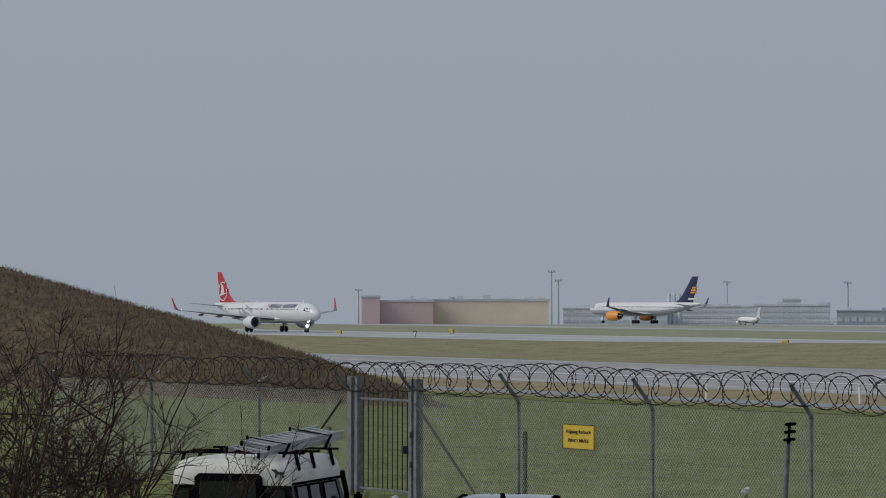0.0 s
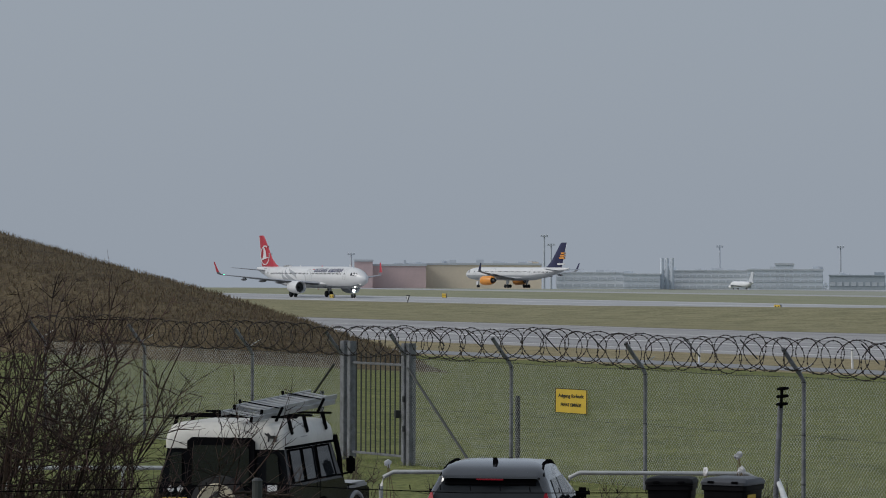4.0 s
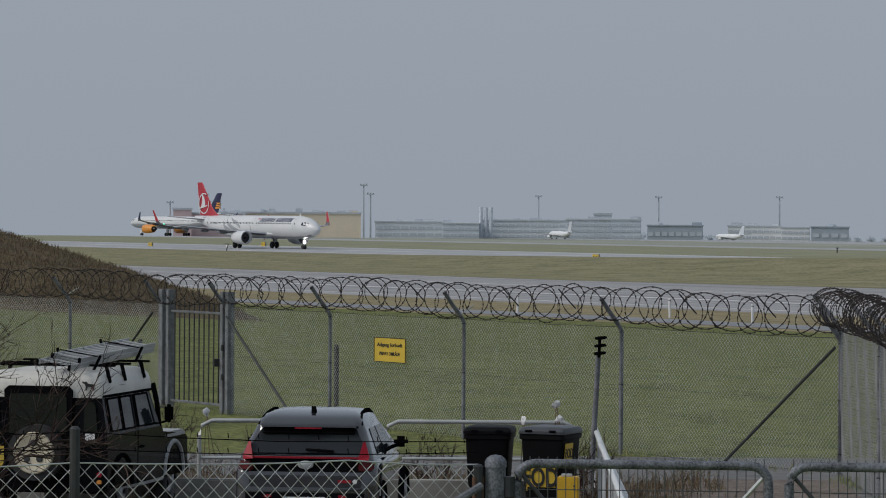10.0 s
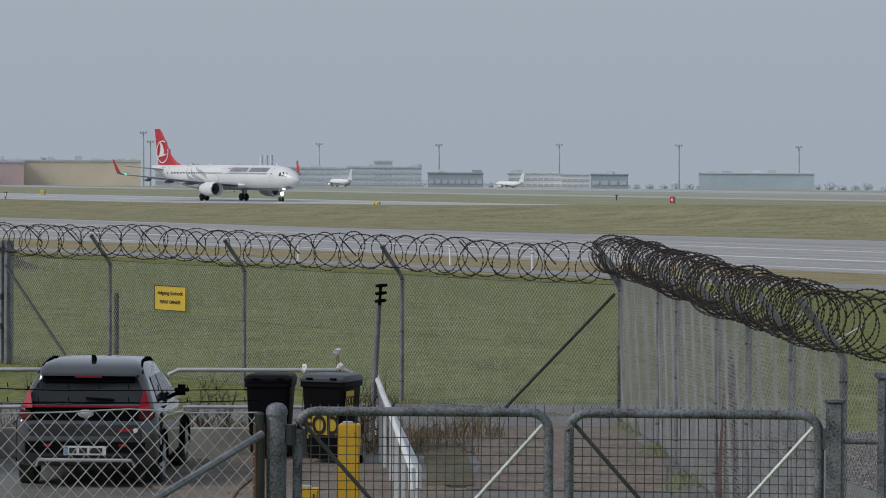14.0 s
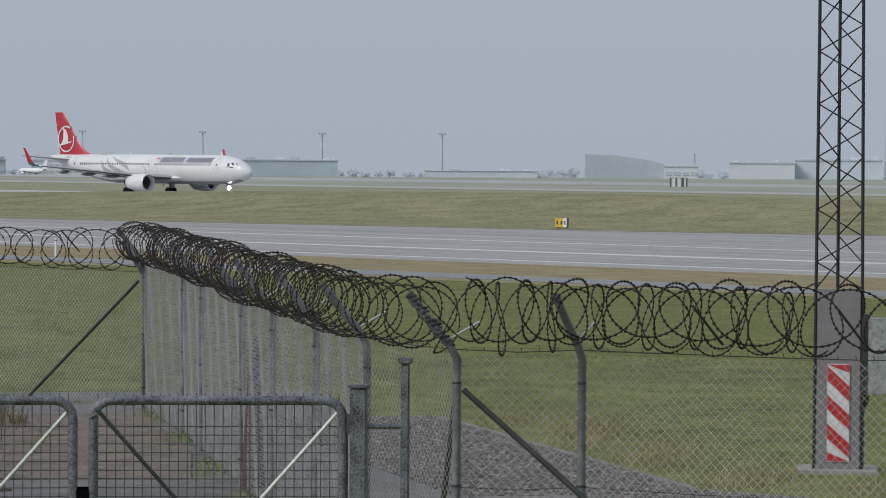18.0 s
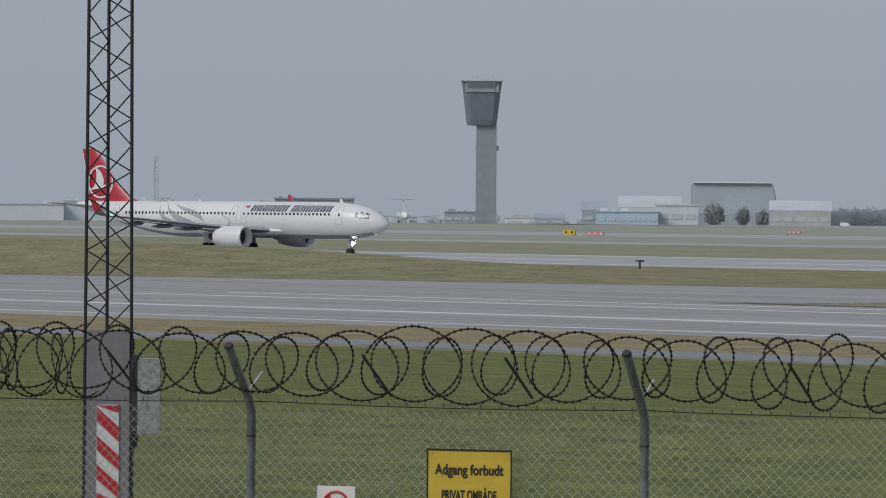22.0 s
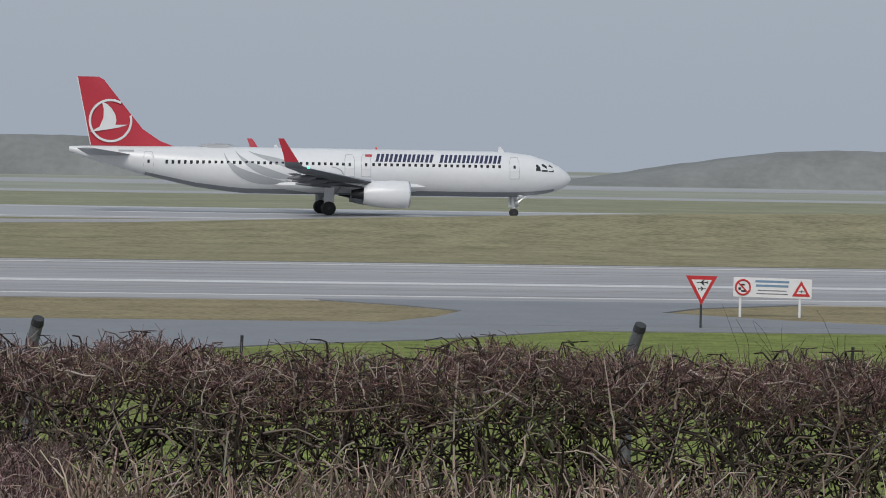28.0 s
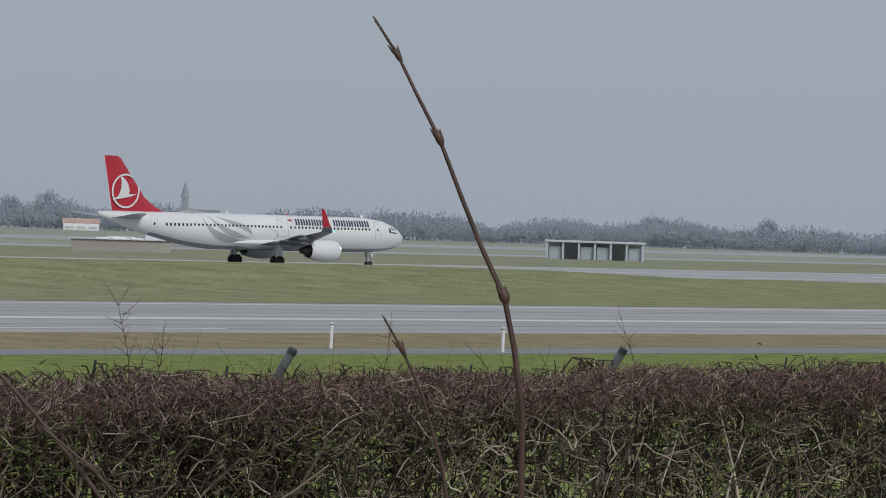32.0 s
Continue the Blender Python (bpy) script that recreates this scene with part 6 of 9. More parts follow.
def off_roader(m):
    """Boxy long-roofed off-road car seen from behind; +y is forward, the rear door at y = 0."""
    ob = thing("off_road_car", m, "boxy black off-road car with white roof and cream spare-wheel cover", "car")
    W, belt, eave = 0.895, 1.20, 1.76
    side = [(0.0, 0.52), (0.0, belt), (2.55, belt), (2.62, 1.12), (3.72, 1.03), (3.86, 0.98), (3.86, 0.55), (3.55, 0.5), (3.40, 0.84), (2.88, 0.86), (2.70, 0.5), (1.05, 0.5), (0.90, 0.82), (0.40, 0.82), (0.26, 0.5)]
    bm = B()
    plate(bm, side, 2 * W, Matrix(((0, 1, 0, 0), (1, 0, 0, 0), (0, 0, 1, 0), (0, 0, 0, 1))))
    bmesh.ops.triangulate(bm, faces=[f for f in bm.faces if len(f.verts) > 4])
    bmesh.ops.recalc_face_normals(bm, faces=bm.faces)
    part("body", bm, CARK, ob, "glossy black body")
    bm = B()
    loft(bm, [[(s * (W - 0.01), y, belt) for s, y in ((-1, 0.01), (1, 0.01), (1, 2.5), (-1, 2.5))], [(s * (W - 0.11), y, eave) for s, y in ((-1, 0.06), (1, 0.06), (1, 2.22), (-1, 2.22))]])
    part("cabin", bm, CARK, ob, "black cabin walls")
    rings = []
    for z, hw, y0, y1, r in ((eave - 0.07, 0.82, 0.015, 2.30, 0.05), (eave + 0.04, 0.82, 0.01, 2.32, 0.06), (eave + 0.15, 0.80, 0.03, 2.31, 0.09), (eave + 0.23, 0.755, 0.075, 2.26, 0.12), (eave + 0.265, 0.68, 0.15, 2.18, 0.15), (eave + 0.28, 0.45, 0.4, 1.9, 0.2)):
        rings.append([(x, y, z) for x, y in round_rect(-hw, hw, y0, y1, r)])
    roof = part("roof", loft(B(), rings), CARWHITE, ob, "dusty white ribbed roof", smooth=True)
    for s in (-1, 1):
        part("gutter", rod(B(), (s * 0.825, 0.03, eave - 0.05), (s * 0.825, 2.3, eave - 0.05), 0.018, seg=6), CARMATT, roof)
        bm = B()
        loft(bm, [[(s * (0.81 - 0.10 * v) + s * 0.012 * k, y, eave + 0.06 + 0.17 * v) for y, v in round_rect(0.55, 1.25, 0.05, 0.95, 0.3)] for k in (0, 1)])
        part("roof_light", bm, SIDEGLASS, roof, "curved glass roof light")
    # the rear door with its arch-topped window
    bm = B()
    plate(bm, [(-0.46, 0.56), (0.46, 0.56), (0.46, 1.79), (0.40, 1.84), (-0.40, 1.84), (-0.46, 1.79)], 0.05, Matrix.Translation((-0.04, -0.005, 0)))
    door = part("rear_door", bm, CARMATT, ob, "black rear door")
    bm = B()
    plate(bm, [(-0.39, 1.22), (0.39, 1.22), (0.39, 1.69), (0.36, 1.74), (-0.36, 1.74), (-0.39, 1.69)], 0.02, Matrix.Translation((-0.04, -0.035, 0)))
    part("rear_window", bm, CARGLASS, door)
    part("wiper_motor", box(B(), (0.05, 0.04, 0.05), (-0.02, -0.05, 1.77), (0, 0, 0), 0.01), CARMATT, door)
    wh = part("spare_wheel", rod(B(), (-0.03, -0.02, 0.98), (-0.03, -0.22, 0.98), 0.37, 0.36, 28), RUBBER, ob, "black spare tyre", smooth=True)
    bm = B()
    loft(bm, [[(-0.03 + r * math.cos(a), y, 0.98 + r * math.sin(a)) for a in (2 * math.pi * i / 32 for i in range(32))] for y, r in ((-0.20, 0.275), (-0.245, 0.275), (-0.262, 0.262), (-0.262, 0.23), (-0.256, 0.22))])
    cov = part("wheel_cover", bm, CREAM, wh, "round cream wheel cover with three dents", smooth=True)
    for a in (90, 225, 315):
        x, z = -0.03 + 0.12 * math.cos(radians(a)), 0.99 + 0.12 * math.sin(radians(a))
        part("dent", rod(B(), (x, -0.262, z), (x, -0.270, z), 0.045, 0.036, 10), GALVD, cov)
    for s in (-1, 1):
        qw = [(s * 0.58, 1.26), (s * 0.76, 1.26), (s * 0.73, 1.60), (s * 0.70, 1.64), (s * 0.58, 1.64)]
        part("corner_window", plate(B(), qw if s > 0 else qw[::-1], 0.02, Matrix.Translation((0, -0.004, 0))), CARGLASS, ob)
        for z, mm in ((0.70, LAMPRED), (0.60, ORANGE)):
            part("rear_lamp", rod(B(), (s * 0.79, 0.01, z), (s * 0.79, -0.045, z), 0.036, 0.032, 12), mm, ob, "small round tail lamp")
    pl = part("number_plate", box(B(), (0.38, 0.015, 0.26), (-0.68, -0.02, 0.92), (0, 0, 0), 0.004), PLATEY, ob, "yellow two-line number plate")
    for x, z, w in ((-0.76, 0.975, 0.13), (-0.60, 0.975, 0.12), (-0.69, 0.865, 0.19)):
        part("plate_mark", box(B(), (w, 0.006, 0.075), (x, -0.03, z)), SIGNK, pl)
    part("sticker", box(B(), (0.13, 0.004, 0.12), (0.66, -0.017, 1.17)), SIGNW, ob, "small white sticker")
    for x in (-0.73, -0.60):
        part("badge", rod(B(), (x, 0.002, 1.16), (x, -0.016, 1.16), 0.042, seg=12), SIGNW, ob, "small round white badge")
    # running-animal decal as a plain dark shape
    deer = [(0.50, 1.655), (0.52, 1.655), (0.53, 1.70), (0.585, 1.70), (0.60, 1.655), (0.62, 1.655), (0.62, 1.72), (0.61, 1.735), (0.54, 1.74), (0.51, 1.775), (0.49, 1.76), (0.46, 1.775), (0.46, 1.75), (0.49, 1.735), (0.505, 1.715)]
    part("decal", plate(B(), deer[::-1], 0.006, Matrix.Translation((0.09, -0.003, 0.135))), SIGNK, ob, "small dark decal on the roof edge")
    part("bumper", box(B(), (1.7, 0.12, 0.12), (0, -0.05, 0.52), (0, 0, 0), 0.02), CARMATT, ob)
    part("front_bumper", box(B(), (1.75, 0.14, 0.14), (0, 3.93, 0.56), (0, 0, 0), 0.02), CARMATT, ob)
    bm = B()
    box(bm, (0.34, 1.02, 0.10), (0.735, 3.22, 1.045), (0, 0, 0), 0.03)
    part("wing_top", bm, CARWING, ob, "grey front wing")
    bm = B()
    arch = [(3.14 + 0.47 * math.cos(a), 0.52 + 0.44 * math.sin(a)) for a in (math.pi * i / 12 for i in range(13))]
    for (y0, z0), (y1, z1) in zip(arch, arch[1:]):
        rod(bm, (W + 0.005, y0, z0), (W + 0.005, y1, z1), 0.032, seg=6)
    part("wheel_arch", bm, CARWING, ob, "grey wheel-arch flare")
    bm = B()
    arch = [(0.66 + 0.46 * math.cos(a), 0.52 + 0.40 * math.sin(a)) for a in (math.pi * i / 12 for i in range(13))]
    for (y0, z0), (y1, z1) in zip(arch, arch[1:]):
        rod(bm, (W + 0.005, y0, z0), (W + 0.005, y1, z1), 0.028, seg=6)
    part("wheel_arch", bm, CARMATT, ob, "black wheel-arch flare")
    part("bonnet", box(B(), (1.15, 1.1, 0.10), (0, 3.15, 1.07), (2, 0, 0), 0.03), CARK, ob)
    for y0, y1 in ((0.22, 0.72), (0.80, 1.28), (1.46, 2.06)):
        for s in (-1, 1):
            bm = B()
            up = 0.47
            f = lambda z: s * (W - 0.01 - 0.10 * (z - belt) / (eave - belt) + 0.006)
            pts = [(y0, belt + 0.05), (y1 + (0.14 if y0 > 1.4 else 0), belt + 0.05), (y1, belt + up), (y0, belt + up)]
            loft(bm, [[(f(z) + s * 0.008 * k, y, z) for y, z in pts] for k in (0, 1)])
            win = part("side_window", bm, SIDEGLASS, ob)
            bm = B()
            ring = [Vector((f(z) + s * 0.006, y, z)) for y, z in pts]
            for a, b in zip(ring, ring[1:] + ring[:1]):
                rod(bm, a, b, 0.014, seg=5)
            part("window_seal", bm, CARMATT, win)
    for s in (-1, 1):
        mir = part("mirror", box(B(), (0.12, 0.07, 0.24), (s * 1.03, 2.42, 1.38), (0, 0, 0), 0.03), CARMATT, ob)
        part("mirror_arm", rod(B(), (s * 0.88, 2.45, 1.24), (s * 1.02, 2.43, 1.28), 0.014, seg=6), CARMATT, mir)
        part("door_line", box(B(), (0.006, 0.012, 0.9), (s * (W + 0.002), 1.40, 0.92)), CARMATT, ob)
        part("door_handle", box(B(), (0.03, 0.13, 0.035), (s * (W + 0.015), 1.55, 0.98), (0, 0, 0), 0.008), CARMATT, ob)
        part("sill", box(B(), (0.08, 2.0, 0.10), (s * 0.84, 1.75, 0.50), (0, 0, 0), 0.02), ALU, ob, "bare metal sill")
        wheel(ob, s * 0.76, 0.66, 0.37, 0.22, 0.5)
        wheel(ob, s * 0.76, 3.14, 0.37, 0.22, 0.5)
    part("snorkel", tube(B(), [(0.86, 2.55, 1.15), (0.84, 2.50, 1.5), (0.80, 2.42, 1.78)], 0.035, 8), CARMATT, ob)
    ws = B()
    loft(ws, [[(x, y + k, z) for x, y, z in ((-0.74, 2.53, 1.24), (0.74, 2.53, 1.24), (0.70, 2.27, 1.70), (-0.70, 2.27, 1.70))] for k in (0.0, 0.015)])
    part("windscreen", ws, SIDEGLASS, ob)
    for y in (0.35, 1.05, 1.95):
        bar = part("roof_bar", box(B(), (1.78, 0.05, 0.03), (0, y, 2.10), (0, 0, 0), 0.008), CARMATT, ob, "black roof bar")
        for s in (-1, 1):
            part("bar_foot", box(B(), (0.04, 0.06, 0.24), (s * 0.79, y, 1.99), (0, s * -14, 0), 0.01), CARMATT, bar)
    return ob


def ladder(m):
    """Aluminium extension ladder: two nested pairs of rails with flat rungs."""
    ob = thing("ladder", m, "aluminium extension ladder lying on the roof bars", "ladder")
    for k, (y0, y1, hw, z) in enumerate(((0.0, 3.35, 0.19, 0.0), (-0.5, 3.2, 0.222, -0.055))):
        for s in (-1, 1):
            rail = part("rail", box(B(), (0.026, y1 - y0, 0.068), (s * hw, (y0 + y1) / 2, z), (0, 0, 0), 0.006), ALU, ob)
            part("end_cap", box(B(), (0.032, 0.05, 0.074), (s * hw, y0 + 0.02, z), (0, 0, 0), 0.006), CARMATT, rail)
        first = None
        for i in range(int((y1 - y0) / 0.28)):
            mm = pose(0, y0 + 0.2 + i * 0.28, z + 0.016)
            if first is None:
                first = part("rung", box(B(), (hw * 2, 0.06, 0.022), (0, 0, 0), (0, 0, 0), 0.006), ALU, ob)
                first.matrix_basis = mm
            else:
                again(first, mm, ob)
    for y in (0.55, 2.4):
        part("strap", box(B(), (0.52, 0.035, 0.012), (0, y, 0.035)), CARMATT, ob, "black lashing strap")
        for s in (-1, 1):
            part("clamp", box(B(), (0.03, 0.05, 0.22), (s * 0.27, y, -0.05), (0, s * 18, 0), 0.006), CARMATT, ob)
    return ob


def crossover(m):
    """Small rounded crossover, +y forward, rear bumper at y = 0."""
    ob = thing("crossover_car", m, "dark grey crossover car with red tail lamps", "car")
    st = [(0.0, 0.74, 0.50, 0.66), (0.03, 0.84, 0.36, 0.86), (0.10, 0.885, 0.30, 0.98), (0.35, 0.90, 0.27, 1.04), (1.0, 0.905, 0.26, 1.03), (2.2, 0.905, 0.26, 1.00), (3.1, 0.89, 0.26, 0.96), (3.75, 0.85, 0.28, 0.84), (4.05, 0.76, 0.32, 0.72), (4.18, 0.60, 0.40, 0.62)]
    rings = [[(x, y, z) for x, z in round_rect(-hw, hw, z0, z1, min(0.13, (z1 - z0) * 0.42), 3)] for y, hw, z0, z1 in st]
    part("body", loft(B(), rings), CARG, ob, smooth=True)
    cab = [(0.98, 0.05, 3.15, 0.86), (1.08, 0.10, 2.92, 0.83), (1.22, 0.26, 2.58, 0.775), (1.36, 0.42, 2.26, 0.715), (1.42, 0.42, 2.10, 0.685), (1.50, 0.50, 2.00, 0.655), (1.555, 0.66, 1.92, 0.61), (1.59, 0.88, 1.78, 0.52), (1.605, 1.1, 1.6, 0.36)]
    rings = [[(x, y, z) for x, y in round_rect(-hw, hw, y0, y1, 0.13, 4)] for z, y0, y1, hw in cab]
    part("cabin", loft(B(), rings), CARG, ob, smooth=True)

    def edge(z, k):
        for a, b in zip(cab, cab[1:]):
            if a[0] <= z <= b[0]:
                u = (z - a[0]) / (b[0] - a[0])
                return a[k] + (b[k] - a[k]) * u
    part("spoiler", box(B(), (1.24, 0.30, 0.04), (0, 0.42, 1.415), (-8, 0, 0), 0.018), CARG, ob)
    part("brake_light", box(B(), (0.34, 0.02, 0.018), (0, 0.262, 1.402)), LAMPRED, ob, "thin red high brake light")
    bm = B()
    out = []
    for k in (0.030, 0.012):
        out.append([(x, edge(z, 1) - k, z) for x, z in ((-0.70, 1.10), (0.70, 1.10), (0.735, 1.16), (0.63, 1.33), (0.60, 1.39), (-0.60, 1.39), (-0.63, 1.33), (-0.735, 1.16))])
    part("rear_window", loft(bm, out), SIDEGLASS, ob, "dark rear window")
    # black strip standing in for the spoiler's shadow on the glass
    part("spoiler_shadow_strip", box(B(), (1.16, 0.02, 0.09), (0, 0.345, 1.365), (-42, 0, 0), 0.006), CARMATT, ob)
    wip = part("wiper", box(B(), (0.36, 0.02, 0.035), (0.17, 0.10, 1.135), (-35, 3, 0), 0.008), CARMATT, ob)
    part("panel", box(B(), (1.50, 0.03, 0.19), (0, 0.058, 0.93), (-8, 0, 0), 0.012), CARMATT, ob, "black tail panel")
    part("light_bar", box(B(), (1.40, 0.03, 0.028), (0, 0.052, 1.045), (0, 0, 0), 0.006), LAMPRED, ob, "thin red light bar")
    for s in (-1, 1):
        tri = [(s * 0.79, 1.02), (s * 0.665, 1.03), (s * 0.715, 1.25), (s * 0.735, 1.25), (s * 0.80, 1.06)]
        bm = B()
        ys = [0.06, 0.045, 0.20, 0.21, 0.12]
        loft(bm, [[(x, y - k, z) for (x, z), y in zip(tri, ys)] for k in (0.0, 0.05)])
        part("tail_lamp", bm, LAMPRED, ob, "tall triangular red tail lamp")
        part("lamp_corner", box(B(), (0.20, 0.10, 0.14), (s * 0.76, 0.075, 0.93), (0, 0, s * 22), 0.03), mat("dark_red_lens", (0.10, 0.01, 0.015), 0.2), ob, "dark red lamp corner")
        part("reflector", box(B(), (0.30, 0.03, 0.055), (s * 0.56, -0.012, 0.56), (0, s * 4, s * 4), 0.012), LAMPRED, ob, "low red reflector")
        bm = B()
        rail = [(s * 0.655, 0.50, 1.43), (s * 0.625, 0.66, 1.52), (s * 0.60, 0.95, 1.572), (s * 0.595, 1.4, 1.59), (s * 0.60, 1.75, 1.57), (s * 0.63, 2.0, 1.48)]
        part("roof_rail", tube(bm, rail, 0.018, 8), CARMATT, ob, "black roof rail", smooth=True)
        mir = part("mirror", box(B(), (0.19, 0.12, 0.14), (s * 0.965, 2.22, 1.13), (0, 0, s * 8), 0.045), CARMATT, ob)
        part("mirror_arm", rod(B(), (s * 0.82, 2.25, 1.05), (s * 0.93, 2.23, 1.09), 0.025, seg=6), CARMATT, mir)
        for y0, y1, y2, y3 in ((0.62, 1.28, 1.28, 0.78), (1.36, 2.42, 2.02, 1.36)):
            bm = B()
            rows = []
            for k in (0.004, 0.014):
                rows.append([(s * (edge(z, 3) + k), y, z) for y, z in ((y0, 1.07), (y1, 1.07), (y2, 1.38), (y3, 1.38))])
            part("side_window", loft(bm, rows), SIDEGLASS, ob)
        for y in (0.72, 3.36):
            bm = B()
            arch = [(y + 0.37 * math.cos(a), 0.33 + 0.37 * math.sin(a)) for a in (math.pi * i / 12 for i in range(13))]
            for (ya, za), (yb, zb) in zip(arch, arch[1:]):
                rod(bm, (s * 0.885, ya, za), (s * 0.885, yb, zb), 0.045, seg=6)
            part("wheel_arch", bm, CARMATT, ob, "black plastic wheel arch")
            wheel(ob, s * 0.80, y, 0.325, 0.21)
        part("door_handle", box(B(), (0.03, 0.16, 0.03), (s * 0.91, 1.25, 0.92), (0, 0, 0), 0.008), CARG, ob)
        part("silver_clip", rod(B(), (s * 0.90, 0.40, 0.28), (s * 0.90, 0.40, 0.62), 0.016, seg=6), ALU, ob)
    bm = B()
    loft(bm, [[(0.10 * r * math.cos(a), y, 0.955 + 0.052 * r * math.sin(a)) for a in (2 * math.pi * i / 20 for i in range(20))] for y, r in ((0.05, 1), (0.022, 1), (0.018, 0.9))])
    part("badge", bm, ALU, ob, "plain oval silver badge", smooth=True)
    part("lower_tailgate", box(B(), (1.42, 0.03, 0.15), (0, -0.002, 0.75), (6, 0, 0), 0.012), CARG, ob)
    part("bumper", box(B(), (1.60, 0.12, 0.24), (0, 0.03, 0.54), (0, 0, 0), 0.05), CARK, ob)
    pl = part("number_plate", box(B(), (0.53, 0.014, 0.115), (0, -0.040, 0.50), (0, 0, 0), 0.004), SIGNW, ob, "white number plate")
    part("plate_band", box(B(), (0.045, 0.004, 0.10), (-0.235, -0.049, 0.50)), SIGNB, pl, "blue band")
    for x, w in ((-0.15, 0.09), (-0.02, 0.10), (0.14, 0.16)):
        part("plate_mark", box(B(), (w, 0.004, 0.07), (x, -0.049, 0.50)), SIGNK, pl)
    part("skid_plate", tube(B(), [(-0.62, 0.02, 0.30), (-0.58, -0.03, 0.38), (0.58, -0.03, 0.38), (0.62, 0.02, 0.30)], 0.022, 8), ALU, ob, "silver lower strip")
    part("emblem", box(B(), (0.17, 0.01, 0.035), (0.50, -0.022, 0.755)), LAMPRED, ob, "small red emblem")
    part("emblem", rod(B(), (0.63, -0.01, 0.755), (0.63, -0.026, 0.755), 0.03, seg=12), SIGNW, ob, "small white emblem")
    fin = B()
    plate(fin, [(0.0, 1.52), (0.20, 1.54), (0.16, 1.60), (0.05, 1.65), (0.02, 1.655)], 0.05, Matrix.Translation((0, 0.74, 0)) @ Matrix.Rotation(radians(90), 4, "Z"))
    part("antenna_fin", fin, CARMATT, ob)
    ws = B()
    loft(ws, [[(x, y + k, z) for x, y, z in ((-0.74, 2.98, 1.06), (0.74, 2.98, 1.06), (0.62, 2.17, 1.42), (-0.62, 2.17, 1.42))] for k in (0.0, 0.02)])
    part("windscreen", ws, SIDEGLASS, ob)
    return ob


CAR_A = pose(-43.05, 21.24, Y0, 0, 0, 46)
off_roader(CAR_A)
ladder(CAR_A @ pose(0.30, 0.05, 2.20, 2.2, 9, -3) @ Matrix.Diagonal((1, 0.88, 1, 1)))
crossover(pose(-39.7, 23.25, Y0, 0, 0, 52))

# ---- yard furniture ----
RAILPAINT = mat("pale_galvanised_rail", (0.47, 0.48, 0.47), 0.45, 0.3, vary=0.15, size=0.4)
WHITERAIL = mat("white_rail_paint", (0.62, 0.63, 0.64), 0.45, vary=0.1, size=0.3)
BINK = mat("black_bin_plastic", (0.008, 0.008, 0.009), 0.5, vary=0.2, size=0.3, spec=0.06)
BINLID = mat("weathered_grey_bin_lid", (0.055, 0.058, 0.066), 0.4, vary=0.25, size=0.3)
YELLOWBOX = mat("yellow_painted_steel", (0.60, 0.36, 0.02), 0.45, vary=0.12, size=0.3)


def railing(a, b, h=1.17):
    """A tubular barrier with round upper corners and one middle rail."""
    a, b = Vector((*a, Y0)), Vector((*b, Y0))
    ob = thing("railing", label="pale tubular steel railing with rounded corners", category="railing", group="yard railings")
    d = (b - a).normalized()
    up = Vector((0, 0, 1))
    pts = [a, a + up * (h - 0.2), a + up * (h - 0.07) + d * 0.04, a + up * h + d * 0.18, b + up * h - d * 0.18, b + up * (h - 0.07) - d * 0.04, b + up * (h - 0.2), b]
    part("frame", tube(B(), pts, 0.032, 10), RAILPAINT, ob, smooth=True)
    part("middle_rail", rod(B(), a + up * h * 0.55, b + up * h * 0.55, 0.024, seg=8), RAILPAINT, ob)
    n = max(1, int((b - a).length / 1.6))
    for i in range(1, n):
        part("post", rod(B(), a + (b - a) * (i / n), a + (b - a) * (i / n) + up * h, 0.026, seg=8), RAILPAINT, ob)
    return ob


railing((-48.82, 20.63), (-47.4, 23.6))
railing((-45.62, 24.98), (-44.85, 26.35))
railing((-44.30, 27.25), (-42.85, 29.55))


def low_wall(a, b, h, label):
    a, b = Vector((*a, Y0)), Vector((*b, Y0))
    d = b - a
    m = pose(*((a + b) / 2), 0, 0, math.degrees(math.atan2(d.y, d.x)))
    bm = B()
    box(bm, (d.length, 0.28, h), (0, 0, h / 2), (0, 0, 0), 0.02)
    ob = solid("low_wall", bm, KERB, label=label, category="wall", kind="structure")
    ob.matrix_basis = m


low_wall((-46.4, 21.9), (-42.3, 28.55), 0.42, "low weathered concrete wall along the parking row")


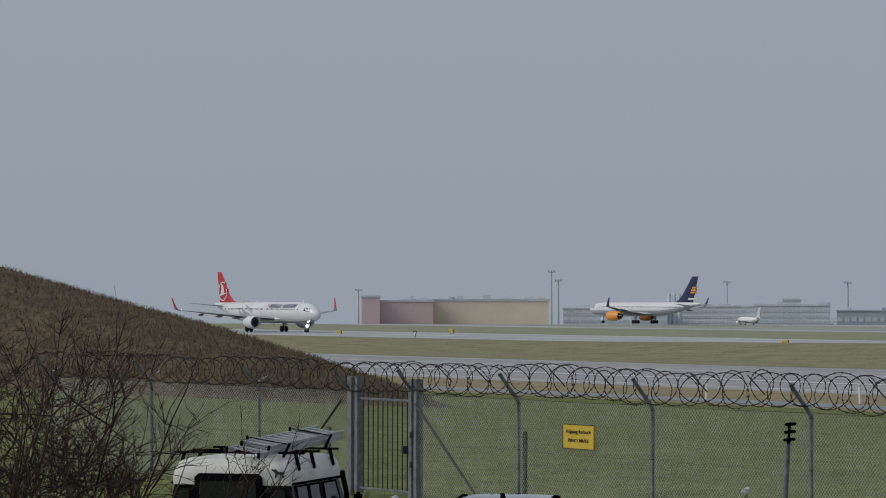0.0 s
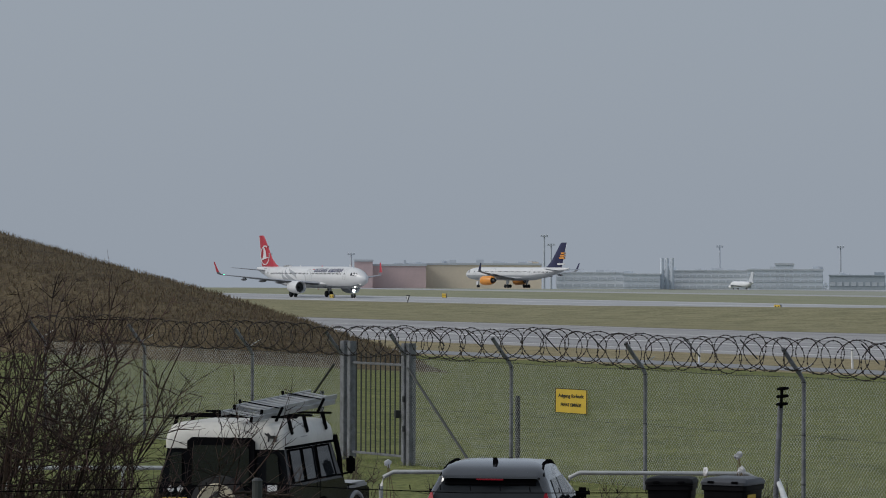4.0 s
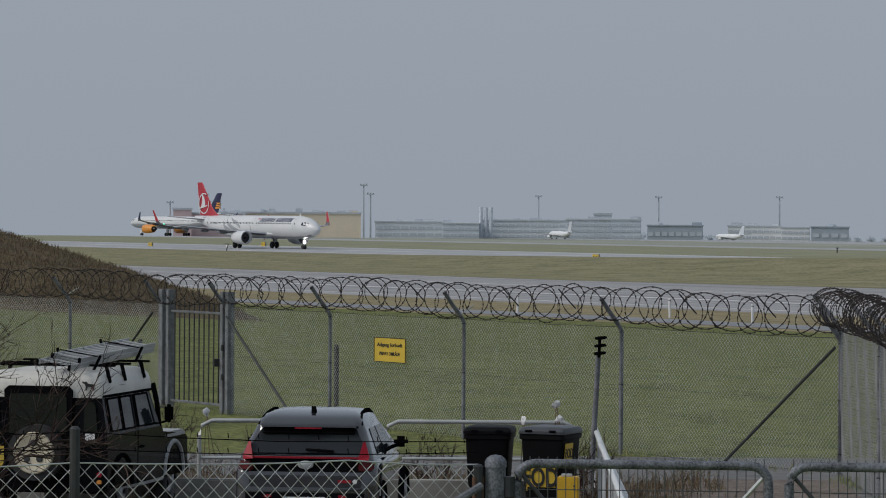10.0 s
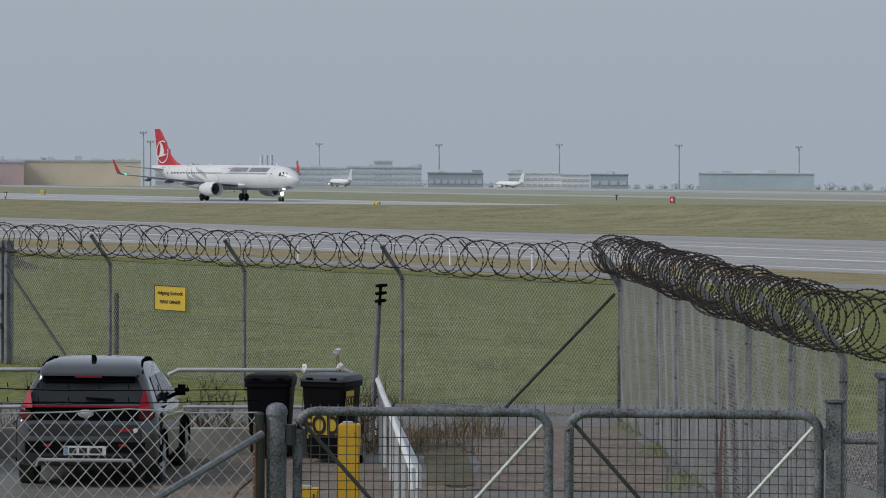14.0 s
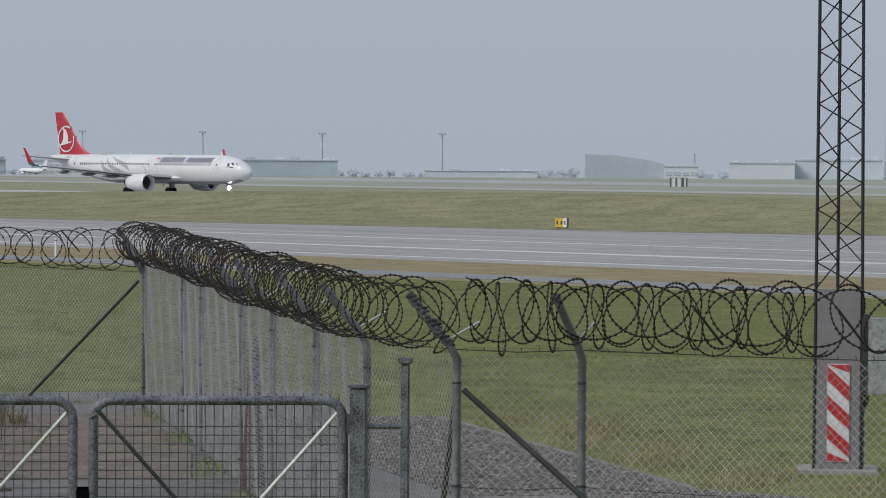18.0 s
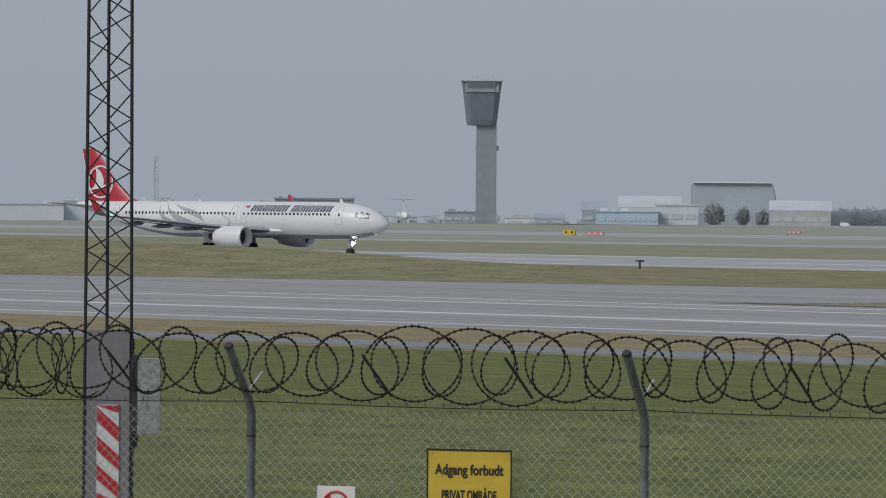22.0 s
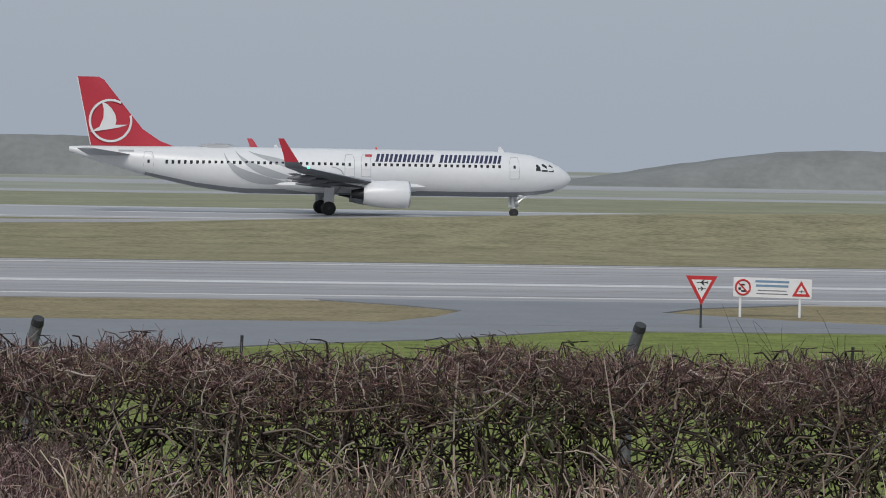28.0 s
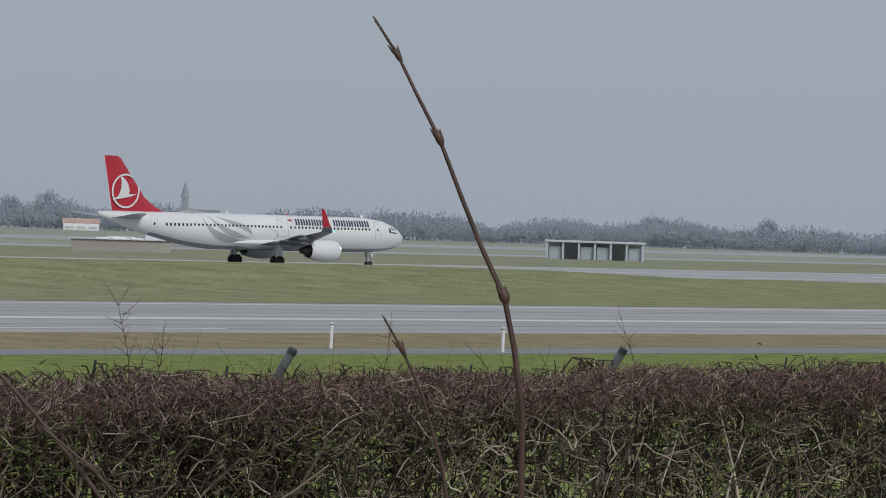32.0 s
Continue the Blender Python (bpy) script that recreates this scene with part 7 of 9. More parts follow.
def wheelie_bin(m, label, marked):
    ob = thing("wheelie_bin", m, label, "bin", "wheelie bins")
    rings = [[(x, y, z) for x, y in round_rect(-hw, hw, -hd, hd, 0.05, 3)] for z, hw, hd in ((0.06, 0.225, 0.24), (0.10, 0.235, 0.25), (0.95, 0.285, 0.31), (0.96, 0.305, 0.33), (1.02, 0.305, 0.33))]
    body = part("body", loft(B(), rings), BINK, ob, smooth=True)
    rings = [[(x, y, z) for x, y in round_rect(-hw, hw, -hd, hd, 0.06, 3)] for z, hw, hd in ((1.025, 0.315, 0.345), (1.06, 0.315, 0.345), (1.10, 0.29, 0.31), (1.115, 0.22, 0.24))]
    lid = part("lid", loft(B(), rings), BINLID if marked else BINK, ob, "grey ribbed lid" if marked else "", smooth=True)
    for s in (-1, 1):
        part("lid_grip", box(B(), (0.10, 0.06, 0.03), (s * 0.16, -0.33, 1.06), (0, 0, 0), 0.01), CARMATT, lid)
        part("wheel", rod(B(), (s * 0.20, 0.26, 0.10), (s * 0.27, 0.26, 0.10), 0.10, seg=14), RUBBER, ob)
    part("handle", rod(B(), (-0.24, 0.38, 1.03), (0.24, 0.38, 1.03), 0.018, seg=8), BINK, ob)
    if marked:
        lab = part("label", box(B(), (0.40, 0.008, 0.33), (-0.02, -0.274, 0.47), (5, 0, 0), 0.003), SIGNY, ob, "yellow label")
        letters(lab, "FOD", pose(-0.02, -0.283, 0.47, 5), 0.33, SIGNK, squeeze=0.70)
        lab = part("side_label", box(B(), (0.008, 0.26, 0.24), (0.292, -0.12, 0.79), (0, 4, 0), 0.003), SIGNY, ob, "yellow side label")
        letters(lab, "FOD", pose(0.299, -0.12, 0.78, 0, 0, 90), 0.16, SIGNK, squeeze=0.8)
    return ob


wheelie_bin(pose(-42.20, 27.65, Y0 + 0.03, 0, 0, 50) @ Matrix.Scale(1.06, 4), "black plastic wheelie bin beside the railing", False)
wheelie_bin(pose(-41.20, 27.98, Y0 + 0.05, 0, 0, 34) @ Matrix.Scale(1.08, 4), "black wheelie bin with grey lid and yellow label", True)


def bollard(x, y, h, w=0.25):
    ob = thing("bollard", pose(x, y, Y0 + 0.03, 0, 0, 52), "square yellow painted steel bollard", "bollard", "yellow bollards")
    part("body", box(B(), (w, w, h), (0, 0, h / 2), (0, 0, 0), 0.012), YELLOWBOX, ob)
    part("cap", box(B(), (w * 0.5, w * 0.5, 0.03), (-0.02, 0, h + 0.015), (0, 0, 0), 0.008), ALU, ob, "small metal cap")
    part("socket", rod(B(), (w * 0.5, 0, h * 0.6), (w * 0.5 + 0.03, 0, h * 0.6), 0.05, seg=12), CARMATT, ob)
    for z in (0.86, 0.9):
        part("bolt", rod(B(), (w * 0.3, -w * 0.5, h * z), (w * 0.3, -w * 0.53, h * z), 0.012, seg=8), GALVD, ob)


bollard(-35.45, 24.33, 1.02)
bollard(-32.4, 21.7, 0.62)


def step_rail(a, b, label):
    """White handrail of two flat bars, its far end bent down."""
    a, b = Vector(a), Vector(b)
    ob = thing("handrail", label=label, category="handrail", group="white handrails")
    d = (b - a).normalized()
    n = 3
    for z in (0.0,):
        o = Vector((0, 0, z))
        part("rail", tube(B(), [a + o - d * 0.1 + Vector((0, 0, -0.22)), a + o - d * 0.04, a + o, b + o, b + o + d * 0.04, b + o + d * 0.08 + Vector((0, 0, -0.16))], 0.038, 8), WHITERAIL, ob, smooth=True)
    for i in range(n + 1):
        p = a.lerp(b, i / n)
        part("post", box(B(), (0.055, 0.055, p.z - Y0), (p.x, p.y, (p.z + Y0) / 2), (0, 0, 52), 0.008), WHITERAIL, ob)


step_rail((-31.4, 22.35, 3.0), (-44.3, 30.86, 3.11), "white painted handrail beside the bins")
step_rail((-32.9, 23.5, 2.85), (-41.0, 28.66, 3.10), "second white painted handrail beside the bins")


def fin_lamp():
    ob = thing("lamp_pole", pose(-43.15, 30.1, Y0), "leaning grey pole with a dark three-finned lamp head", "lamp pole")
    part("pole", tube(B(), [(-0.16, 0, 0), (-0.06, 0, 1.1), (0.03, 0, 2.16)], [0.042, 0.04, 0.038], 12), GALV, ob, smooth=True)
    part("head", rod(B(), (0.07, -0.02, 2.08), (0.09, -0.02, 2.38), 0.022, seg=10), CARMATT, ob)
    for i in range(3):
        part("fin", box(B(), (0.15, 0.13, 0.04), (0.09 + 0.012 * i, -0.02, 2.14 + i * 0.11), (0, -8, 0), 0.012), CARMATT, ob, "dark lamp fin")


fin_lamp()

# ---- near gate ----
GATEPAINT = mat("worn_grey_gate_paint", (0.075, 0.080, 0.094), 0.6, 0.1, vary=0.75, size=0.11, bump=0.3, fine=0.7, tint=(0.23, 0.245, 0.28))
GRIDW = mat("dull_welded_wire", (0.10, 0.105, 0.11), 0.5, 0.4, vary=0.25, size=0.2)
BRIGHTW = mat("bright_galvanised_wire", (0.60, 0.61, 0.61), 0.45, 0.4, vary=0.2, size=0.2)
RUSTY = mat("rusty_steel", (0.10, 0.052, 0.030), 0.8, 0.1, vary=0.4, size=0.12, bump=0.3)


def gate_leaf(ob, a, b, top, brace):
    """A tube frame with round upper corners, a welded grid and one diagonal."""
    a, b = Vector((*a, 0)), Vector((*b, 0))
    d = (b - a).normalized()
    low = ground_z((a.x + b.x) / 2, (a.y + b.y) / 2) + 0.08
    P = lambda q, z: Vector((q.x, q.y, z))
    r = 0.09
    pts = [P(a, low), P(a, top - r)] + [P(a + d * (r - r * math.cos(t)), top - r + r * math.sin(t)) for t in (0.4, 0.8, 1.2)] + [P(a + d * r, top), P(b - d * r, top)] + [P(b - d * (r - r * math.cos(t)), top - r + r * math.sin(t)) for t in (1.2, 0.8, 0.4)] + [P(b, top - r), P(b, low)]
    leaf = part("gate_leaf", tube(B(), pts, 0.024, 10), GATEPAINT, ob, "grey tube gate frame", smooth=True)
    part("bottom_tube", rod(B(), P(a, low), P(b, low), 0.022, seg=8), GATEPAINT, leaf)
    part("middle_tube", rod(B(), P(a, low + 0.85), P(b, low + 0.85), 0.018, seg=8), GATEPAINT, leaf)
    if brace:
        mid = (a + b) / 2
        part("diagonal", rod(B(), P(a + d * 0.03, top - 0.06), P(mid + d * 0.06, low + 1.0), 0.010, seg=8), GALVD, leaf, "dark diagonal bar")
        part("diagonal", rod(B(), P(b - d * 0.03, top - 0.06), P(mid - d * 0.06, low + 1.0), 0.010, seg=8), BRIGHTW, leaf, "pale diagonal bar")
    L = (b - a).length
    n = int(L / 0.043)
    up = [[P(a + d * (L * (i + 0.5) / n), low), P(a + d * (L * (i + 0.5) / n), top + 0.035)] for i in range(n)]
    g = bristles("upright_wire_grid", up, np.full((n, 2), 0.0026), GRIDW, leaf, 5)
    g["kind"], g["label"] = "stuff", "welded upright wires"
    m = int((top - low - 0.08) / 0.043)
    nor = Vector((-d.y, d.x, 0)) * 0.004
    lev = [[P(a + nor, low + 0.043 * (i + 0.6)), P(b + nor, low + 0.043 * (i + 0.6))] for i in range(m)]
    g = bristles("level_wire_grid", lev, np.full((m, 2), 0.0026), GRIDW, leaf, 5)
    g["kind"], g["label"] = "stuff", "welded level wires"
    return leaf


def near_gate():
    ob = thing("mesh_gate", label="closed grey double gate of tube frames and welded wire grid", category="gate")
    for x, y, top, r, cap in ((-15.04, 9.89, 4.985, 0.050, True), (-13.37, 12.05, 5.05, 0.045, True), (-13.22, 12.22, 5.17, 0.023, False)):
        z = ground_z(x, y) - 0.1
        square = top > 5.0
        post = part("gate_post", box(B(), (r * 1.8, r * 1.8, top - z), (x, y, (top + z) / 2), (0, 0, 40), 0.006) if square else rod(B(), (x, y, z), (x, y, top), r, seg=16), GATEPAINT, ob, "weathered steel gate post", smooth=not square)
        bm = B()
        if square and cap:
            box(bm, (r * 2.3, r * 2.3, 0.016), (x, y, top + 0.008), (0, 0, 40), 0.004)
        elif cap:
            loft(bm, [[(x + r * 1.08 * q * math.cos(a), y + r * 1.08 * q * math.sin(a), top + h) for a in (2 * math.pi * i / 16 for i in range(16))] for q, h in ((1, -0.02), (1, 0.006), (0.85, 0.024), (0.5, 0.038), (0.1, 0.042))])
        else:
            box(bm, (0.07, 0.07, 0.03), (x, y, top + 0.015), (0, 0, 40), 0.006)
        part("post_cap", bm, GATEPAINT, post, smooth=True)
    gate_leaf(ob, (-14.99, 9.98), (-14.27, 10.98), 4.985, True)
    gate_leaf(ob, (-14.21, 11.06), (-13.43, 12.00), 4.985, True)
    part("lock_case", box(B(), (0.05, 0.09, 0.12), (-14.25, 11.02, 4.50), (0, 0, -38), 0.01), CARMATT, ob)
    part("padlock", box(B(), (0.05, 0.05, 0.06), (-14.20, 11.0, 4.47), (0, 0, -38), 0.012), ALU, ob, "small bright padlock")
    for q in ((-15.0, 9.94), (-13.40, 12.03)):
        for z in (4.82, 3.6):
            part("hinge", rod(B(), (*q, z), (*q, z + 0.10), 0.032, seg=10), GALVD, ob)
    part("stop_bar", rod(B(), (-13.34, 12.08, 4.86), (-13.20, 12.24, 4.86), 0.013, seg=8), GATEPAINT, ob)


near_gate()


def sag_mesh(parent, tops, drop, pitch, r, material, seed=1, sway=0.01):
    """Old woven wire hanging from a bent top line."""
    g = np.random.default_rng(seed)
    tops = np.array(tops, float)
    seg = np.linalg.norm(np.diff(tops[:, :2], axis=0), axis=1)
    cum = np.concatenate([[0], np.cumsum(seg)])
    n = max(3, int(2 * cum[-1] / pitch))
    k = int(drop / (pitch * 0.5)) + 1
    s = (np.arange(n) + 0.5) * cum[-1] / n
    along = s[:, None] + np.where(np.arange(k) % 2 == 0, -0.5, 0.5)[None, :] * np.where(np.arange(n) % 2 == 0, 1, -1)[:, None] * cum[-1] / n
    down = np.arange(k) * pitch * 0.5
    x, y, z = (np.interp(along, cum, tops[:, i]) for i in range(3))
    lump = sway * (np.sin(along * 3.1 + seed) * np.sin(down[None, :] * 4 + along) + 0.5 * np.sin(along * 9.0 + down[None, :] * 7))
    d = np.gradient(np.stack([x, y], -1), axis=0)
    d /= np.linalg.norm(d, axis=-1, keepdims=True) + 1e-9
    paths = np.stack([x - d[..., 1] * lump, y + d[..., 0] * lump, z - down[None, :] + 0.3 * lump], -1)
    ob = bristles("wire_mesh", paths, np.full((n, k), r), material, parent, 4)
    ob["kind"], ob["label"] = "stuff", "woven diamond wire mesh"
    m = bristles("top_wire", tops[None], np.full((1, len(tops)), r * 1.3), material, parent, 6)
    m["label"] = "top line wire"
    return ob


def rolled_cover():
    """A dark brown rolled cover standing behind the side fence."""
    ob = thing("rolled_cover", label="dark red-brown rolled cover standing behind the fence", category="cover")
    pts = [(-33.6, 28.6, z) for z in (Y0, 2.5, 3.0, 3.5, 3.8, 4.0)]
    part("cover", tube(B(), pts, [0.16, 0.15, 0.12, 0.09, 0.06, 0.02], 10), mat("red_brown_cloth", (0.085, 0.05, 0.048), 0.9, vary=0.3, size=0.3, bump=0.4), ob, smooth=True)


rolled_cover()


def near_fence():
    """Chain-link beside the gate, with two strands of barbed wire over it."""
    ob = thing("chain_link_fence", label="galvanised chain-link fence beside the near gate", category="fence")
    line = [(-15.06, 9.80), (-15.18, 7.66), (-15.75, 5.4), (-16.3, 3.2)]
    for (x, y), top in zip(line, (4.97, 5.20, 5.2, 5.2)):
        post = part("post", rod(B(), (x, y, ground_z(x, y) - 0.1), (x, y, top), 0.024, seg=10), GALVD, ob, "dark steel fence post")
        part("post_cap", rod(B(), (x, y, top), (x, y, top + 0.012), 0.027, 0.015, 10), GALVD, post)
    tops = []
    for (a, b) in zip(line, line[1:]):
        tops += [(a[0] + (b[0] - a[0]) * i / 6, a[1] + (b[1] - a[1]) * i / 6, 5.045 - 0.03 * math.sin(math.pi * i / 6)) for i in range(6)]
    tops[0] = (*line[0], 4.98)
    tops[1] = (tops[1][0], tops[1][1], 4.99)
    sag_mesh(ob, tops, 1.7, 0.082, 0.0029, BRIGHTW, 3, 0.006)
    for h, dz in ((0.135, 0.0), (0.08, 0.02)):
        strand(ob, [(x, y, 5.05 + h - (0.09 if i == 0 else dz)) for i, (x, y) in enumerate(line)], 0.0024, CARMATT, True, 0.011)
    part("brace", rod(B(), (-15.0, 9.78, 4.88), (-14.95, 8.4, 4.24), 0.020, seg=8), GALV, ob, "slanting steel brace")
    part("loose_wire", tube(B(), [(-15.0, 9.72, 4.66), (-14.9, 9.58, 4.62), (-14.86, 9.47, 4.52), (-14.87, 9.45, 4.40), (-14.95, 9.4, 4.2)], [0.006, 0.006, 0.016, 0.008, 0.006], 6), RUSTY, ob, "rusty loose wire")
    part("brace_plate", box(B(), (0.03, 0.05, 0.40), (-15.06, 9.80, 4.72)), RUSTY, ob, "rusty edge plate")


near_fence()


def old_fence():
    """Sagging old mesh that cuts across before the hedge."""
    ob = thing("chain_link_fence", label="old sagging wire fence with bent posts before the hedge", category="fence")
    sag_mesh(ob, [(-8.55, 25.3, 4.86), (-8.2, 24.2, 4.9), (-7.5, 22.2, 4.98), (-6.6, 19.9, 5.06), (-5.7, 17.6, 5.13), (-5.11, 16.2, 5.16)], 1.9, 0.07, 0.0013, GALV, 5, 0.03)
    sag_mesh(ob, [(-5.11, 16.2, 5.16), (-4.78, 16.3, 5.10), (-4.14, 16.5, 4.96), (-3.68, 16.6, 4.86), (-3.25, 16.7, 4.75), (-2.85, 16.8, 4.67), (-2.2, 16.95, 4.50), (-1.5, 17.1, 4.35)], 1.3, 0.052, 0.0019, BRIGHTW, 6, 0.045)
    for x, y, z in ((-5.13, 16.24, 4.9), (-3.02, 16.82, 4.74), (-8.55, 25.32, 4.88), (-1.5, 17.12, 4.36)):
        part("post", rod(B(), (x, y, ground_z(x, y) - 0.1), (x, y, z), 0.018, seg=10), GALVD, ob, "dark steel fence post")


old_fence()


# ---- shrubs, hedge and twigs ----
def island_mat(name, stops, rough=0.85):
    """Each separate twig takes its own tone."""
    m = bpy.data.materials.new(name)
    m.use_nodes = True
    n, l = m.node_tree.nodes, m.node_tree.links
    geo, ramp, co, no, mix = n.new("ShaderNodeNewGeometry"), n.new("ShaderNodeValToRGB"), n.new("ShaderNodeTexCoord"), n.new("ShaderNodeTexNoise"), n.new("ShaderNodeMix")
    e = ramp.color_ramp.elements
    while len(e) < len(stops):
        e.new(0.5)
    for k, c in zip(e, stops):
        k.position, k.color = c[0], (*c[1:], 1)
    l.new(geo.outputs["Random Per Island"], ramp.inputs["Fac"])
    no.inputs["Scale"].default_value = 14
    l.new(co.outputs["Object"], no.inputs["Vector"])
    mix.data_type, mix.blend_type = "RGBA", "MULTIPLY"
    mix.inputs["Factor"].default_value = 0.5
    l.new(ramp.outputs["Color"], mix.inputs["A"])
    l.new(no.outputs["Color"], mix.inputs["B"])
    l.new(mix.outputs["Result"], n["Principled BSDF"].inputs["Base Color"])
    n["Principled BSDF"].inputs["Roughness"].default_value = rough
    n["Principled BSDF"].inputs["Specular IOR Level"].default_value = 0.25
    return m


TIPS = island_mat("reddish_hedge_twigs", [(0.0, 0.065, 0.036, 0.035), (0.5, 0.18, 0.100, 0.095), (0.82, 0.39, 0.25, 0.225), (1.0, 0.74, 0.61, 0.54)])
WOOD = island_mat("grey_brown_hedge_wood", [(0.0, 0.032, 0.025, 0.022), (0.55, 0.14, 0.108, 0.088), (0.85, 0.46, 0.375, 0.31), (1.0, 0.74, 0.64, 0.54)])
CUT = island_mat("dry_tan_brush", [(0.0, 0.08, 0.054, 0.045), (0.5, 0.30, 0.215, 0.175), (0.82, 0.60, 0.46, 0.38), (1.0, 0.76, 0.65, 0.55)])
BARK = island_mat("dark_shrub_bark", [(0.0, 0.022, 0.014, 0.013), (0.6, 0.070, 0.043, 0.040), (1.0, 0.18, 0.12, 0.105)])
LEAF = island_mat("hedge_leaves", [(0.0, 0.05, 0.07, 0.025), (0.6, 0.12, 0.15, 0.05), (1.0, 0.24, 0.24, 0.09)], 0.6)
BUD = mat("red_brown_bud_bark", (0.075, 0.040, 0.036), 0.55, vary=0.35, size=0.02, bump=0.2)
BUDPALE = mat("tan_twig_bark", (0.24, 0.17, 0.13), 0.6, vary=0.3, size=0.02, bump=0.2)
gen = np.random.default_rng(11)


def crooked(n, base, way, length, k, kink):
    """n bent lines of k points from the base points along the ways."""
    way = way / (np.linalg.norm(way, axis=1, keepdims=True) + 1e-9)
    p, out = base.copy(), [base]
    for i in range(1, k):
        way = way + gen.normal(0, kink, (n, 3))
        way /= np.linalg.norm(way, axis=1, keepdims=True) + 1e-9
        p = p + way * (length / (k - 1))[:, None]
        out.append(p)
    return np.stack(out, 1)


def hedge_top(x):
    return np.interp(x, [-8.2, -7.0, -5.5, -4.0, -3.3, 0, 5.2, 8.0, 11.0, 16, 20, 24, 34], [4.86, 4.97, 4.95, 4.84, 4.88, 4.9, 4.88, 4.85, 4.83, 4.82, 4.84, 4.88, 4.9]) + 0.035 * np.sin(x * 2.1) + 0.025 * np.sin(x * 5.7 + 1)


def gap(x, z, top):
    """Thin places in the lower hedge, where the field shows through."""
    f = np.sin(x * 4.1 + 1.3 * np.sin(z * 5.0)) + np.sin(x * 2.3 + 2.0) * np.sin(z * 6.5 + x * 1.7) + 0.6 * np.sin(x * 9.7 + z * 8.0)
    return (f > 1.0) & (z < top - 0.5) & (gen.random(len(x)) < np.where((x > 2) & (x < 10), 0.25, np.where((x >= 10) & (x < 16.5), 0.55, 0.0)))


def hedge():
    ob = thing("hedge", label="clipped bare hedge of reddish-brown twigs with crooked grey wood", category="hedge")
    L = 42.0
    # trunks
    n = 900
    x = gen.uniform(-8.0, 34.0, n)
    y = 24.4 + gen.normal(0, 0.28, n)
    base = np.stack([x, y, np.full(n, 2.3)], 1)
    way = np.stack([gen.normal(0, 0.16, n), gen.normal(0, 0.12, n), np.ones(n)], 1)
    t = crooked(n, base, way, gen.uniform(1.7, 2.5, n), 8, 0.13)
    t[:, :, 2] = np.minimum(t[:, :, 2], hedge_top(t[:, :, 0]) - 0.02)
    r = np.linspace(1, 0.3, 8)[None, :] * gen.uniform(0.012, 0.028, n)[:, None]
    part_ = bristles("trunk_row", t, r, WOOD, ob, 5)
    part_["kind"], part_["label"] = "stuff", "crooked hedge trunks"
    # boughs, mostly level
    n = 15000
    x = gen.uniform(-8.1, 34.0, n)
    top = hedge_top(x)
    z = top - 0.10 - gen.beta(1.1, 1.7, n) * 1.75
    y = 24.35 + gen.uniform(-0.65, 0.5, n) * (0.75 + 0.25 * gen.random(n))
    way = np.stack([gen.normal(0, 0.9, n), gen.normal(-0.15, 0.6, n), gen.normal(0.45, 0.5, n)], 1)
    p = crooked(n, np.stack([x, y, z], 1), way, gen.uniform(0.22, 0.62, n), 6, 0.36)
    keep = ~gap(p[:, 2, 0], p[:, 2, 2], top)
    p, n = p[keep], int(keep.sum())
    p[:, :, 2] -= np.maximum(0, (p[:, :, 2] - hedge_top(p[:, :, 0]) + 0.06).max(1))[:, None]
    r = np.linspace(1, 0.35, 6)[None, :] * gen.uniform(0.005, 0.0125, n)[:, None]
    part_ = bristles("bough_mass", p, r, WOOD, ob, 3)
    part_["kind"], part_["label"] = "stuff", "tangled grey-brown boughs"
    # twigs, thickest towards the clipped top
    n = 62000
    x = gen.uniform(-8.1, 34.0, n)
    clump = 0.6 + 0.4 * np.sin(x * 3.3 + 1.2 * np.sin(x * 1.3))
    z = hedge_top(x) - 0.07 - np.abs(gen.normal(0, 0.19, n)) - gen.random(n) * 0.16 * clump
    y = 24.35 + gen.uniform(-0.75, 0.6, n)
    way = np.stack([gen.normal(0, 0.6, n), gen.normal(-0.1, 0.45, n), np.abs(gen.normal(0.6, 0.4, n))], 1)
    p = crooked(n, np.stack([x, y, z], 1), way, gen.uniform(0.07, 0.2, n), 4, 0.5)
    over = np.where(gen.random(n) < 0.06, gen.uniform(0.02, 0.12, n), gen.uniform(-0.06, 0.04, n))
    p[:, :, 2] -= np.maximum(0, (p[:, :, 2] - (hedge_top(p[:, 0, 0]) + over)[:, None]).max(1))[:, None]
    r = np.linspace(1, 0.45, 4)[None, :] * gen.uniform(0.0022, 0.0046, n)[:, None]
    part_ = bristles("twig_mass", p, r, TIPS, ob, 3)
    part_["kind"], part_["label"] = "stuff", "dense reddish-brown twigs"
    # inner wood in dark bark, its colour standing in for inner shade
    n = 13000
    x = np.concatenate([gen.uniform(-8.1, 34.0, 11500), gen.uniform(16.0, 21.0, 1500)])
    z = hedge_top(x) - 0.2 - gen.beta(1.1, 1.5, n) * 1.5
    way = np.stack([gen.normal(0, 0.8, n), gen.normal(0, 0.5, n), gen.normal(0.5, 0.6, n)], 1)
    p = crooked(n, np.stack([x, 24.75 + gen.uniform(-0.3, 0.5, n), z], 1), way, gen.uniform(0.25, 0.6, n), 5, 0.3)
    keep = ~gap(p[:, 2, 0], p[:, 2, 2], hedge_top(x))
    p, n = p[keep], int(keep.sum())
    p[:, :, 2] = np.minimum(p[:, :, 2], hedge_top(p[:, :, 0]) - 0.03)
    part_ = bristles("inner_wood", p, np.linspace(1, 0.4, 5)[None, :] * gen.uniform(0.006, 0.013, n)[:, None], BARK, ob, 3)
